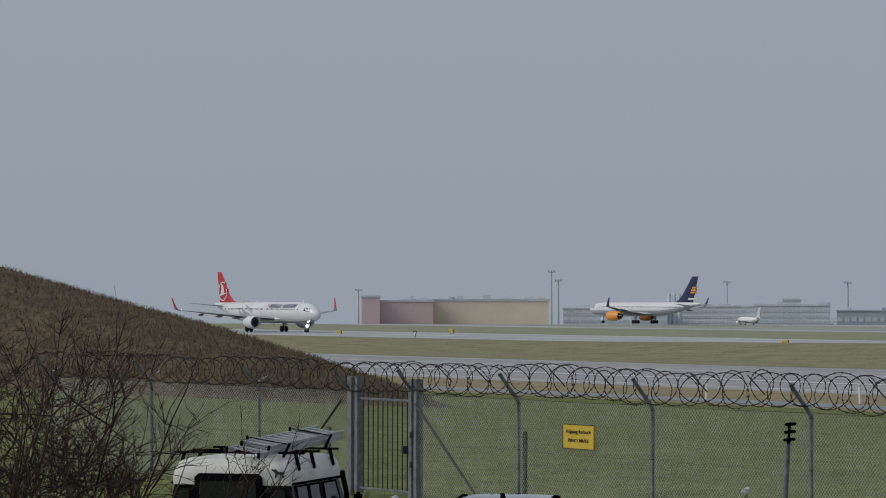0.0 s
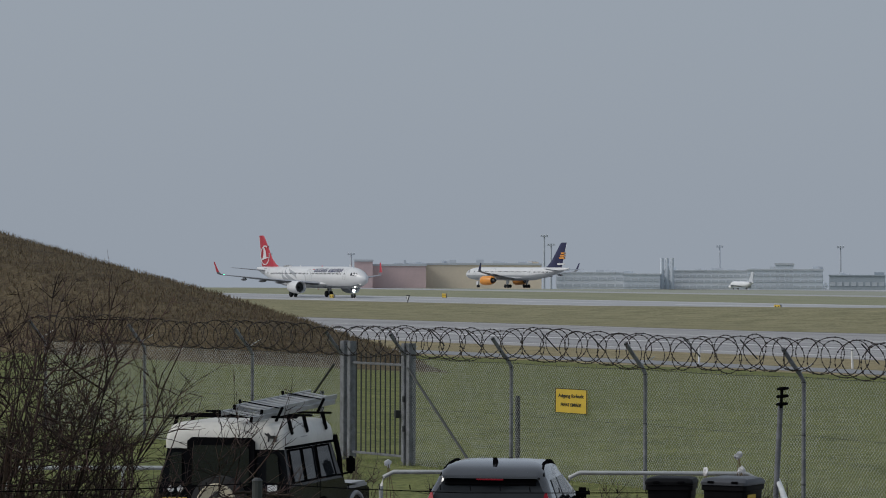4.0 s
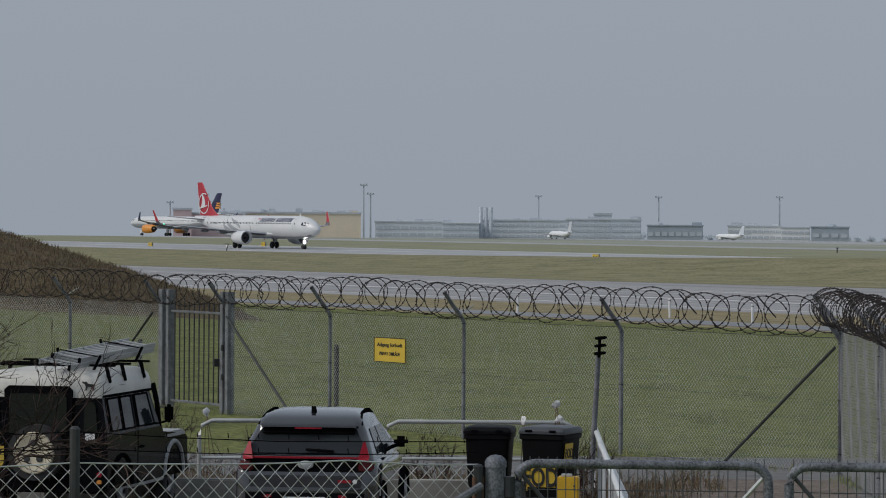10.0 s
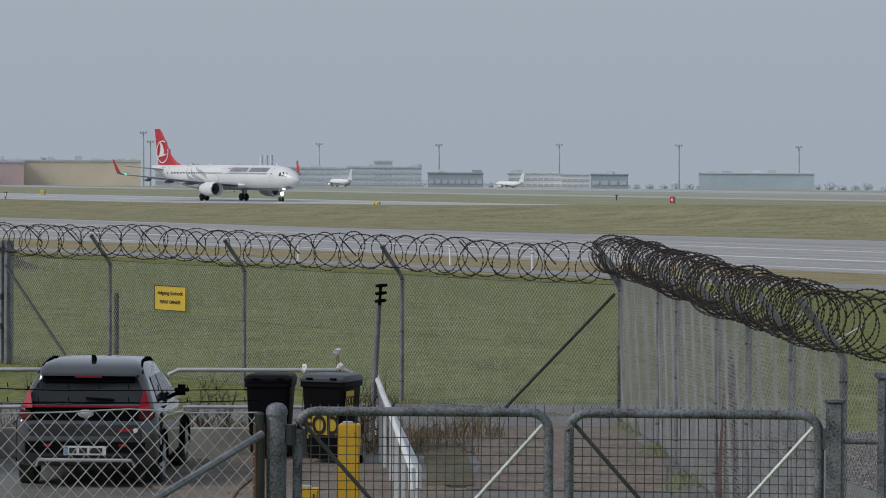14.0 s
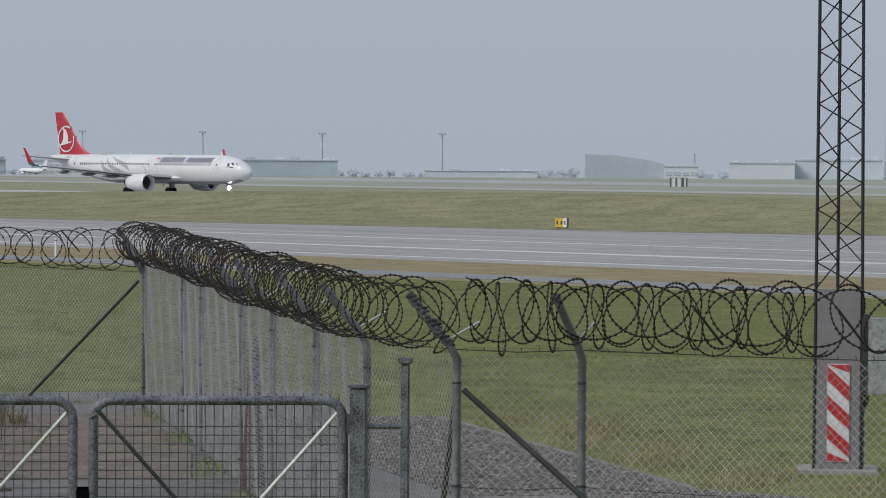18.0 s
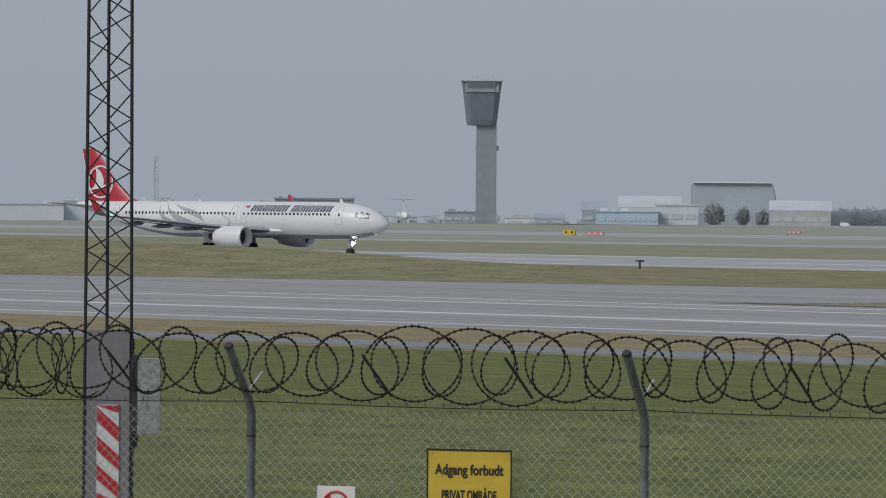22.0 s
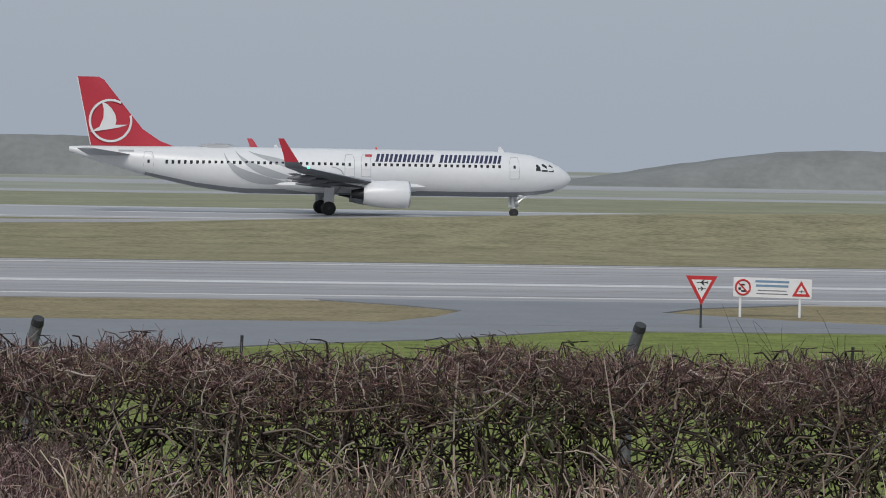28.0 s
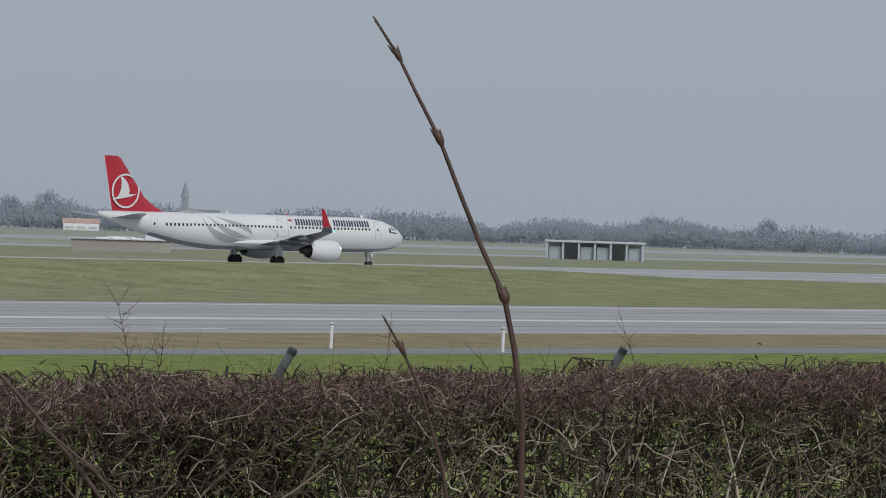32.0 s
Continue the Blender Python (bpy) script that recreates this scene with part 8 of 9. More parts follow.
    part_["kind"], part_["label"] = "stuff", "inner hedge wood coloured dark as if in shade"
    # leafy tufts caught in the hedge
    leaves = []
    for cx, cy, cz, sx, sz, m in ((15.05, 23.75, 4.15, 0.30, 0.22, 260), (7.3, 24.4, 4.84, 0.15, 0.03, 24), (17.2, 23.8, 4.25, 0.5, 0.22, 240), (12.0, 23.9, 4.1, 0.5, 0.2, 160), (20.5, 23.9, 4.3, 0.8, 0.2, 200), (3.8, 24.0, 4.25, 0.2, 0.25, 90), (26, 24, 4.4, 1.2, 0.25, 200)):
        c = np.stack([gen.normal(cx, sx, m), gen.normal(cy, 0.15, m), gen.normal(cz, sz, m)], 1)
        w = np.stack([gen.normal(0, 1, m), gen.normal(-0.4, 0.6, m), gen.normal(0.3, 0.8, m)], 1)
        leaves.append(crooked(m, c, w, gen.uniform(0.05, 0.10, m), 4, 0.15))
    p = np.concatenate(leaves)
    r = np.tile(np.array([0.003, 0.013, 0.011, 0.001]), (len(p), 1)) * gen.uniform(0.7, 1.3, len(p))[:, None]
    part_ = bristles("leaves", p, r, LEAF, ob, 3)
    part_["kind"], part_["label"] = "stuff", "pale green and olive leaves"


hedge()


def whips():
    """Long shoots left standing over the hedge."""
    ob = thing("hedge_shoots", label="long thin bare shoots standing above the hedge", category="shoots", kind="stuff")
    n = 280
    cx = gen.choice([-8.0, -7.6, -7.1, -6.7, -6.0, 16.5, 18.6, 20.3, 5.5, 8.4, 11.5, 23], n, p=[0.13, 0.14, 0.12, 0.1, 0.06, 0.05, 0.05, 0.14, 0.05, 0.06, 0.05, 0.05])
    x = cx + gen.normal(0, 0.22, n)
    base = np.stack([x, 24.35 + gen.normal(0, 0.3, n), hedge_top(x) - 0.25], 1)
    way = np.stack([gen.normal(0, 0.45, n), gen.normal(0, 0.3, n), np.ones(n)], 1)
    ln = np.where(x < -5.5, gen.uniform(0.2, 0.85, n), gen.uniform(0.3, 0.62, n))
    p = crooked(n, base, way, ln, 9, 0.16)
    r = np.linspace(1, 0.4, 9)[None, :] * gen.uniform(0.0022, 0.0042, n)[:, None]
    bristles("shoots", p, r, BARK, ob, 4)
    # single tall sprigs with side twigs
    for (x0, z0), (x1, z1), m in (((18.30, 4.7), (18.2, 5.46), 16), ((18.55, 4.75), (18.7, 5.28), 10), ((16.85, 4.6), (16.72, 6.36), 5), ((15.65, 4.7), (15.3, 5.5), 5), ((21.0, 4.7), (21.2, 5.3), 8), ((24.2, 4.7), (24.0, 5.35), 8)):
        u = np.linspace(0, 1, 12)
        line = np.stack([x0 + (x1 - x0) * u + 0.03 * np.sin(u * 5), np.full(12, 24.0), z0 + (z1 - z0) * u], 1)
        bristles("shoots", line[None], np.linspace(0.0045, 0.0015, 12)[None], BARK, ob, 4)
        k = gen.integers(3, 11, m)
        way = np.stack([gen.normal(0, 0.8, m), gen.normal(0, 0.4, m), np.abs(gen.normal(0.7, 0.3, m))], 1)
        p = crooked(m, line[k], way, gen.uniform(0.08, 0.28, m), 5, 0.2)
        bristles("shoots", p, np.tile(np.linspace(0.0028, 0.0012, 5), (m, 1)), BARK, ob, 4)
    # a dark tangle where hedge, fence and mesh meet
    ob = thing("bramble_tangle", label="dark tangle of bare stems against the fence end", category="shrub", kind="stuff")
    n = 1500
    base = np.stack([gen.uniform(-7.95, -6.3, n), gen.uniform(24.1, 24.9, n), gen.uniform(3.8, 4.75, n)], 1)
    way = np.stack([gen.normal(0, 0.7, n), gen.normal(-0.1, 0.5, n), gen.normal(0.6, 0.5, n)], 1)
    p = crooked(n, base, way, gen.uniform(0.2, 0.5, n), 7, 0.2)
    bristles("stem_mass", p, np.linspace(1, 0.4, 7)[None, :] * gen.uniform(0.003, 0.008, n)[:, None], BARK, ob, 4)


whips()


def thicket():
    """Dense upright reddish stems before the end of the hedge."""
    ob = thing("bramble_thicket", label="dense reddish-brown bare stems behind the sagging fence", category="shrub")
    n = 26000
    y = gen.uniform(20.2, 23.9, n)
    b = np.radians(gen.uniform(-18.6, 1.5, n))
    x = y * np.tan(b)
    top = np.interp(np.degrees(b), [-18.6, -17, -14, -12.5, -10.6, -8.3, -6.2, 1.5], [4.86, 4.92, 4.93, 4.86, 4.66, 4.46, 4.36, 4.3]) + 0.05 * np.sin(x * 3.1) + 0.04 * np.sin(x * 7.3 + y * 3) - (23.9 - y) * 0.05
    z = top - 0.05 - gen.beta(1.0, 2.3, n) * 1.3
    way = np.stack([gen.normal(0.05, 0.32, n), gen.normal(0, 0.3, n), np.abs(gen.normal(0.9, 0.35, n))], 1)
    p = crooked(n, np.stack([x, y, z], 1), way, gen.uniform(0.12, 0.45, n), 5, 0.3)
    p[:, :, 2] -= np.maximum(0, (p[:, :, 2] - (top + np.where(gen.random(n) < 0.1, gen.uniform(0, 0.1, n), gen.uniform(-0.1, 0.02, n)))[:, None]).max(1))[:, None]
    part_ = bristles("stem_mass", p, np.linspace(1, 0.5, 5)[None, :] * gen.uniform(0.0024, 0.0062, n)[:, None], THICKET, ob, 3)
    part_["kind"], part_["label"] = "stuff", "dense reddish-brown stems"
    n = 150
    y = gen.uniform(20.0, 22.5, n)
    x = y * np.tan(np.radians(gen.uniform(-16.5, 1.5, n)))
    p = crooked(n, np.stack([x, y, np.full(n, 3.0)], 1), np.stack([gen.normal(0.05, 0.16, n), gen.normal(0, 0.12, n), np.ones(n)], 1), gen.uniform(0.9, 1.6, n), 8, 0.12)
    lid = np.interp(np.degrees(np.arctan2(p[:, :, 0], p[:, :, 1])), [-18.6, -14, -12.5, -10.6, -8.3, -6.2, 1.5], [4.7, 4.8, 4.7, 4.5, 4.34, 4.24, 4.2])
    p[:, :, 2] = np.minimum(p[:, :, 2], lid)
    part_ = bristles("cane_mass", p, np.linspace(1, 0.6, 8)[None, :] * gen.uniform(0.005, 0.010, n)[:, None], CUT, ob, 5)
    part_["kind"], part_["label"] = "stuff", "pale upright canes"


THICKET = island_mat("mauve_brown_stems", [(0.0, 0.030, 0.018, 0.018), (0.5, 0.17, 0.103, 0.100), (0.88, 0.42, 0.295, 0.27), (1.0, 0.76, 0.64, 0.56)])
thicket()


def cut_brush():
    ob = thing("cut_brush", label="row of dry tan cut stems before the hedge", category="brush", kind="stuff")
    n = 6000
    x = gen.uniform(0.5, 14.0, n)
    top = np.interp(x, [0.5, 3.7, 5, 7.7, 10, 14], [4.5, 4.44, 4.36, 4.22, 4.15, 4.1]) + 0.06 * np.sin(x * 3.7)
    y = 19.6 + gen.uniform(-0.6, 0.7, n)
    base = np.stack([x, y, top - gen.uniform(0.25, 0.65, n)], 1)
    way = np.stack([gen.normal(0, 0.45, n), gen.normal(-0.1, 0.35, n), np.ones(n)], 1)
    p = crooked(n, base, way, gen.uniform(0.12, 0.5, n), 5, 0.26)
    p[:, :, 2] = np.minimum(p[:, :, 2], (top + np.where(gen.random(n) < 0.05, 0.12, 0.0))[:, None])
    bristles("stem_mass", p, np.linspace(1, 0.6, 5)[None, :] * gen.uniform(0.003, 0.0095, n)[:, None], CUT, ob, 3)
    n = 500
    x = gen.uniform(0.5, 14.0, n)
    base = np.stack([x, 19.7 + gen.normal(0, 0.3, n), np.full(n, 2.75)], 1)
    p = crooked(n, base, np.stack([gen.normal(0, 0.15, n), gen.normal(0, 0.15, n), np.ones(n)], 1), gen.uniform(1.0, 1.5, n), 6, 0.12)
    bristles("stools", p, np.linspace(1, 0.6, 6)[None, :] * gen.uniform(0.010, 0.02, n)[:, None], CUT, ob, 5)
    solid("cut_stem", tube(B(), [(5.80, 19.9, 3.75), (5.97, 20.0, 4.03), (6.10, 20.0, 4.25), (6.28, 20.02, 4.53)], [0.034, 0.031, 0.028, 0.026], 10), BUDPALE, smooth=True, label="thick pale cut stem leaning on the hedge", category="branch")


cut_brush()


def bare_shrub(name, label, base, stems, height, spread, lean, seed, twigs=3):
    """Stems from one stool, forking twice."""
    global gen
    gen = np.random.default_rng(seed)
    ob = thing(name, label=label, category="shrub")
    n = stems
    b = np.stack([gen.normal(base[0], spread * 0.25, n), gen.normal(base[1], spread * 0.25, n), np.full(n, base[2])], 1)
    w = np.stack([gen.normal(lean[0], 0.22, n), gen.normal(lean[1], 0.22, n), np.ones(n)], 1)
    p = crooked(n, b, w, gen.uniform(0.55, 1.0, n) * height, 12, 0.10)
    r = np.linspace(1, 0.18, 12)[None, :] * gen.uniform(0.010, 0.022, n)[:, None]
    bristles("stem_mass", p, r, BARK, ob, 6)["label"] = "dark upright stems"
    for lev, (cnt, l0, l1, rad) in enumerate(((9, 0.3, 0.8, 0.0068), (6, 0.14, 0.42, 0.0042), (2, 0.07, 0.2, 0.003))[:twigs]):
        par, idx = p, gen.integers(min(3, p.shape[1] - 3), p.shape[1] - 1, (p.shape[0], cnt))
        nb = par.shape[0] * cnt
        s = np.repeat(np.arange(par.shape[0]), cnt)
        i = idx.ravel()
        base_ = par[s, i]
        dirn = par[s, i + 1] - par[s, i]
        dirn /= np.linalg.norm(dirn, axis=1, keepdims=True)
        w = dirn * 0.7 + gen.normal(0, 0.62, (nb, 3)) + np.array([0, 0, 0.2])
        p = crooked(nb, base_, w, gen.uniform(l0, l1, nb), 5, 0.2)
        o = bristles(("branch_mass", "twig_mass", "tip_mass")[lev], p, np.linspace(1, 0.3, 5)[None, :] * gen.uniform(0.6, 1.2, nb)[:, None] * rad, BARK, ob, 3)
        o["kind"] = "stuff"
    return ob


bare_shrub("bare_shrub", "dark reddish-brown bare shrub beside the yard", (-22.95, 9.7, 3.2), 26, 2.95, 1.1, (0.02, 0.02), 21)
bare_shrub("bare_shrub", "leaning dark bare shrub beside the yard", (-22.9, 10.0, 3.2), 17, 2.35, 0.7, (0.03, 0.14), 23)
bare_shrub("bare_shrub", "dense dark shrub beside the yard", (-23.2, 9.2, 3.2), 16, 2.9, 1.2, (0.0, 0.0), 25)
bare_shrub("bare_shrub", "low spreading dark bare shrub beside the yard", (-22.85, 10.2, 3.2), 7, 1.7, 0.4, (0.05, 0.05), 27, 2)
for x, y, h, s in ((-48.9, 26.2, 1.3, 31), (-45.2, 28.4, 0.7, 32), (-42.5, 29.4, 0.8, 35), (-46.4, 26.6, 0.8, 37)):
    bare_shrub("weed_clump", "dry bare weeds behind the railings", (x, y, Y0), 4, h, 0.8, (0, 0), s, 2)


def dry_grass(name, label, boxes_, n, h, material, seed):
    g2 = np.random.default_rng(seed)
    ob = thing(name, label=label, category="grass", kind="stuff")
    out = []
    for x0, y0, x1, y1, wdt in boxes_:
        m = n // len(boxes_)
        u = g2.random(m)
        off = g2.normal(0, wdt * 0.5, m)
        dx, dy = x1 - x0, y1 - y0
        q = math.hypot(dx, dy)
        x, y = x0 + dx * u - dy / q * off, y0 + dy * u + dx / q * off
        z = np.array([ground_z(a, b) for a, b in zip(x, y)])
        base = np.stack([x, y, z], 1)
        hh = g2.uniform(0.3, 1.0, m) * h * (0.6 + 0.4 * np.sin(x * 3 + y * 2))
        bend = g2.normal(0, 0.45, (m, 2)) * hh[:, None]
        mid = base + np.stack([bend[:, 0] * 0.3, bend[:, 1] * 0.3, hh * 0.6], 1)
        tip = base + np.stack([bend[:, 0], bend[:, 1], hh], 1)
        out.append(np.stack([base, mid, tip], 1))
    p = np.concatenate(out)
    bristles("blades", p, np.tile([0.006, 0.005, 0.001], (len(p), 1)), material, ob, 3)
    return ob


DRYBLADE = island_mat("withered_grass_blades", [(0.0, 0.10, 0.072, 0.045), (0.6, 0.22, 0.165, 0.10), (1.0, 0.34, 0.27, 0.16)])
STRAWBLADE = island_mat("straw_grass_blades", [(0.0, 0.24, 0.20, 0.095), (0.6, 0.44, 0.37, 0.19), (1.0, 0.66, 0.56, 0.32)])
BLADES = island_mat("grass_blades", [(0.0, 0.20, 0.25, 0.085), (0.6, 0.31, 0.36, 0.13), (1.0, 0.50, 0.47, 0.23)])
dry_grass("dry_weeds", "low withered weeds behind the low wall", [(-47.5, 22.5, -42.0, 31.0, 1.2), (-49.5, 24.0, -44.0, 33.0, 1.6)], 6000, 0.5, DRYBLADE, 41)
dry_grass("fence_foot_grass", "long grass along the foot of the fence", [(-84, 36.5, -45.6, 36.5, 0.5), (-45.6, 36.5, -23.3, 21.9, 0.4), (-23.3, 21.9, -8.9, 26.6, 0.5)], 7000, 0.16, BLADES, 42)


def mound_grass(ob, n, seed):
    """Withered tufts all over the mound."""
    g4 = np.random.default_rng(seed)
    me = ob.data
    co = np.empty(len(me.vertices) * 3)
    me.vertices.foreach_get("co", co)
    co = co.reshape(-1, 3)
    q = np.array([list(p.vertices)[:3] for p in me.polygons])
    w = g4.dirichlet((1, 1, 1), n)
    base = (co[q[g4.integers(0, len(q), n)]] * w[:, :, None]).sum(1)
    base = base[base[:, 2] > 2.1 * (1 - np.clip((base[:, 1] - 52) / 66, 0, 1) ** 2 * (3 - 2 * np.clip((base[:, 1] - 52) / 66, 0, 1))) + 0.35]
    n = len(base)
    way = np.stack([g4.normal(0, 0.5, n), g4.normal(0, 0.5, n), np.ones(n)], 1) * g4.uniform(0.06, 0.30, n)[:, None]
    t = thing("mound_grass", label="withered grass tufts over the earth mound", category="grass", kind="stuff")
    bristles("tuft_mass", np.stack([base - [0, 0, 0.1], base + way], 1), np.tile([0.03, 0.006], (n, 1)), DRYBLADE, t, 3)


mound_grass(mound_ob, 42000, 44)


def field_tufts(n, seed):
    """Uneven grass tufts over the near field."""
    g5 = np.random.default_rng(seed)
    y = 37.5 + 55 * g5.random(n) ** 1.5
    b = np.radians(g5.uniform(-66, 48, n))
    x = y * np.tan(b)
    keep = (x > -150) & (x < 70) & ~((np.abs(y - 46) < 7) & (x > -24) & (x < -6)) & ~((y < 41) & (x < -14))
    x, y = x[keep], y[keep]
    z = 2.1 * (1 - np.clip((y - 52) / 66, 0, 1) ** 2 * (3 - 2 * np.clip((y - 52) / 66, 0, 1)))
    m = len(x)
    base = np.stack([x, y, z], 1)
    way = np.stack([g5.normal(0, 0.03, m), g5.normal(0, 0.03, m), g5.uniform(0.02, 0.09, m) * (0.7 + 0.3 * np.sin(x * 0.9) * np.sin(y * 1.3))], 1)
    t = thing("grass_tufts", label="short uneven grass tufts on the field", category="grass", kind="stuff")
    bristles("tuft_mass", np.stack([base - [0, 0, 0.01], base + way], 1), np.tile([0.012, 0.003], (m, 1)), BLADES, t, 3)


field_tufts(50000, 45)


dry_grass("fence_fringe", "mossy grass fringe along the yard edge", [(-41.0, 33.1, -25.5, 22.6, 0.35), (-42.5, 31.2, -38.5, 30.6, 0.9)], 7000, 0.08, BLADES, 47)


dry_grass("straw_fringe", "straw-coloured rough grass along the gravel track", [(-41.0, 40.6, -30.5, 34.0, 1.3), (-31.0, 34.2, -16.0, 36.2, 1.5), (-30.0, 31.0, -18.0, 32.2, 0.4)], 15000, 0.11, STRAWBLADE, 48)


def pebbles(n, seed):
    """Loose stones over the gravel track."""
    g6 = np.random.default_rng(seed)
    u, off = g6.random(n), g6.uniform(-1.9, 1.15, n)
    a, b, c = np.array((-20.0, 33.0)), np.array((-30.5, 31.6)), np.array((-42.0, 37.9))
    first = u < 0.4
    p = np.where(first[:, None], a + (b - a) * (u / 0.4)[:, None], b + (c - b) * ((u - 0.4) / 0.6)[:, None])
    d = np.where(first[:, None], (b - a) / np.linalg.norm(b - a), (c - b) / np.linalg.norm(c - b))
    p = p + np.stack([d[:, 1], -d[:, 0]], 1) * off[:, None]
    z = np.array([ground_z(x, y) for x, y in p]) + 0.04
    base = np.stack([p[:, 0], p[:, 1], z], 1)
    way = np.stack([g6.normal(0, 1, n), g6.normal(0, 1, n), g6.normal(0, 0.2, n)], 1) * g6.uniform(0.008, 0.024, n)[:, None]
    t = thing("loose_stones", label="loose pale stones on the gravel track", category="stones", kind="stuff")
    bristles("stone_mass", np.stack([base - way, base, base + way], 1), np.tile([0.006, 0.012, 0.005], (n, 1)) * g6.uniform(0.4, 1.3, n)[:, None], STONES, t, 4)


STONES = island_mat("grey_gravel_stones", [(0.0, 0.12, 0.107, 0.103), (0.75, 0.27, 0.245, 0.24), (1.0, 0.60, 0.56, 0.54)])
pebbles(26000, 49)


def litter(m, seed):
    g3 = random.Random(seed)
    bm = B()
    bmesh.ops.create_icosphere(bm, subdivisions=2, radius=0.055)
    for v in bm.verts:
        v.co *= 0.6 + 0.8 * g3.random()
        v.co.y *= 0.4
    ob = solid("plastic_scrap", bm, SIGNW, label="torn white plastic scrap caught in the weeds", category="litter", group="plastic scraps")
    ob.matrix_basis = m


for i, (x, y, z) in enumerate(((-42.99, 28.73, 3.32), (-42.32, 28.88, 3.36), (-42.42, 28.9, 3.57), (-46.0, 25.3, 3.36))):
    litter(pose(x, y, z, 20 * i, 30 * i, 50 * i), i)
    bm = B()
    for k in range(3):
        rod(bm, (x + 0.12 * k - 0.1, y + 0.1 * k, 2.1), (x + 0.01 * k, y, z + 0.05 * (1 - k)), 0.006, seg=5)
    solid("weed_stalk", bm, DRYBLADE, label="thin dead weed stalks holding a scrap", category="weed", group="weed stalks")


# ---- hedge-line fence ----
def hedge_fence():
    ob = thing("hedge_fence", label="row of bent steel posts and thin stakes behind the hedge", category="fence")
    xs = (-8.17, -3.91, 0.49, 4.89, 9.18, 13.53, 17.78, 22.23, 26.63, 31.03)
    for x in xs:
        post = part("post", tube(B(), [(x - 0.10, 26.75, 2.1), (x - 0.10, 26.75, 4.55), (x - 0.085, 26.70, 4.68), (x - 0.04, 26.58, 4.89)], 0.045, 12), GALV, ob, "bent galvanised steel post", smooth=True)
        part("post_cap", rod(B(), (x - 0.043, 26.59, 4.87), (x - 0.034, 26.565, 4.915), 0.048, 0.043, 12), GALVD, post)
    for i in range(9):
        for u in (0.31, 0.64):
            x = xs[i] + (xs[i + 1] - xs[i]) * u
            part("stake", rod(B(), (x - 0.06, 26.1, 2.1), (x, 25.6, 4.84 + 0.03 * math.sin(i * 3 + u * 9)), 0.012, seg=6), GALVD, ob, "thin dark stake")
    for y, z in ((26.75, 4.45),):
        strand(ob, [(x, y, z) for x in xs], 0.0025, GALVD, barbs=False)


hedge_fence()


# ---- twigs close to the eye ----
NEAR_TWIGS = []


def budded_twig(name, label, line, r0, r1, nodes, material):
    ob = thing(name, label=label, category="twig", group="near twigs")
    NEAR_TWIGS.append(ob)
    line = [Vector(p) + Vector((0.003, -0.003, 0)) for p in line]
    k = len(line)
    part("stem", tube(B(), line, [r0 + (r1 - r0) * i / (k - 1) for i in range(k)], 10), material, ob, smooth=True)
    for i in nodes:
        p = line[i]
        d = (line[min(i + 1, k - 1)] - line[max(i - 1, 0)]).normalized()
        r = r0 + (r1 - r0) * i / (k - 1)
        part("node", tube(B(), [p - d * 0.010, p - d * 0.003, p + d * 0.003, p + d * 0.009], [r * 1.0, r * 2.0, r * 2.0, r * 1.0], 10), BUD, ob, "swollen node", smooth=True)
        for s in (-1, 1):
            side = Vector((0.66, 0.75 * 0.2, 0)) * s
            part("bud", tube(B(), [p, p + side * 0.007 - d * 0.003, p + side * 0.014 - d * 0.012], [r * 1.1, r * 1.1, 0.0004], 8), BUD, ob, "pointed bud", smooth=True)
    part("tip_bud", tube(B(), [line[0], line[0] - (line[1] - line[0]).normalized() * 0.008], [r0 * 1.25, 0.0005], 8), BUD, ob, smooth=True)


budded_twig("twig", "long red-brown budded twig standing up close by", [(2.64, 3.01, 6.41), (2.658, 2.995, 6.375), (2.672, 2.98, 6.335), (2.69, 2.96, 6.285), (2.712, 2.945, 6.22), (2.73, 2.93, 6.165), (2.745, 2.91, 6.115), (2.752, 2.90, 6.06), (2.76, 2.893, 5.99), (2.763, 2.895, 5.90), (2.75, 2.90, 5.6), (2.70, 2.95, 5.0), (2.65, 3.0, 4.3)], 0.0015, 0.0046, (1, 3, 6), BUD)
budded_twig("twig", "slanting red-brown budded twig close by", [(2.23, 3.32, 6.12), (2.26, 3.30, 6.085), (2.31, 3.27, 6.04), (2.355, 3.238, 5.98), (2.40, 3.20, 5.91), (2.43, 3.18, 5.86), (2.52, 3.12, 5.6), (2.60, 3.05, 5.0), (2.65, 3.0, 4.3)], 0.0016, 0.0036, (1, 2), BUD)
budded_twig("twig", "short red-brown twig close by", [(2.645, 2.99, 6.085), (2.66, 2.98, 6.055), (2.68, 2.97, 6.01), (2.70, 2.955, 5.93), (2.71, 2.95, 5.86), (2.70, 2.96, 5.5), (2.66, 3.0, 4.3)], 0.0013, 0.003, (1,), BUD)
budded_twig("twig", "thin forked twig close by", [(2.36, 3.22, 5.96), (2.40, 3.19, 5.92), (2.44, 3.165, 5.87), (2.52, 3.10, 5.6), (2.62, 3.02, 4.3)], 0.0012, 0.0026, (1,), BUD)


# ---- airfield signs and markers ----
SIGNO = mat("orange_marker_plastic", (0.72, 0.15, 0.04), 0.5, vary=0.1, size=0.4)
HUTRED = mat("red_painted_boards", (0.30, 0.10, 0.11), 0.7, vary=0.15, size=1.0)
TOWRED = mat("dull_red_mast_paint", (0.46, 0.22, 0.22), 0.6, vary=0.1, size=1.0)
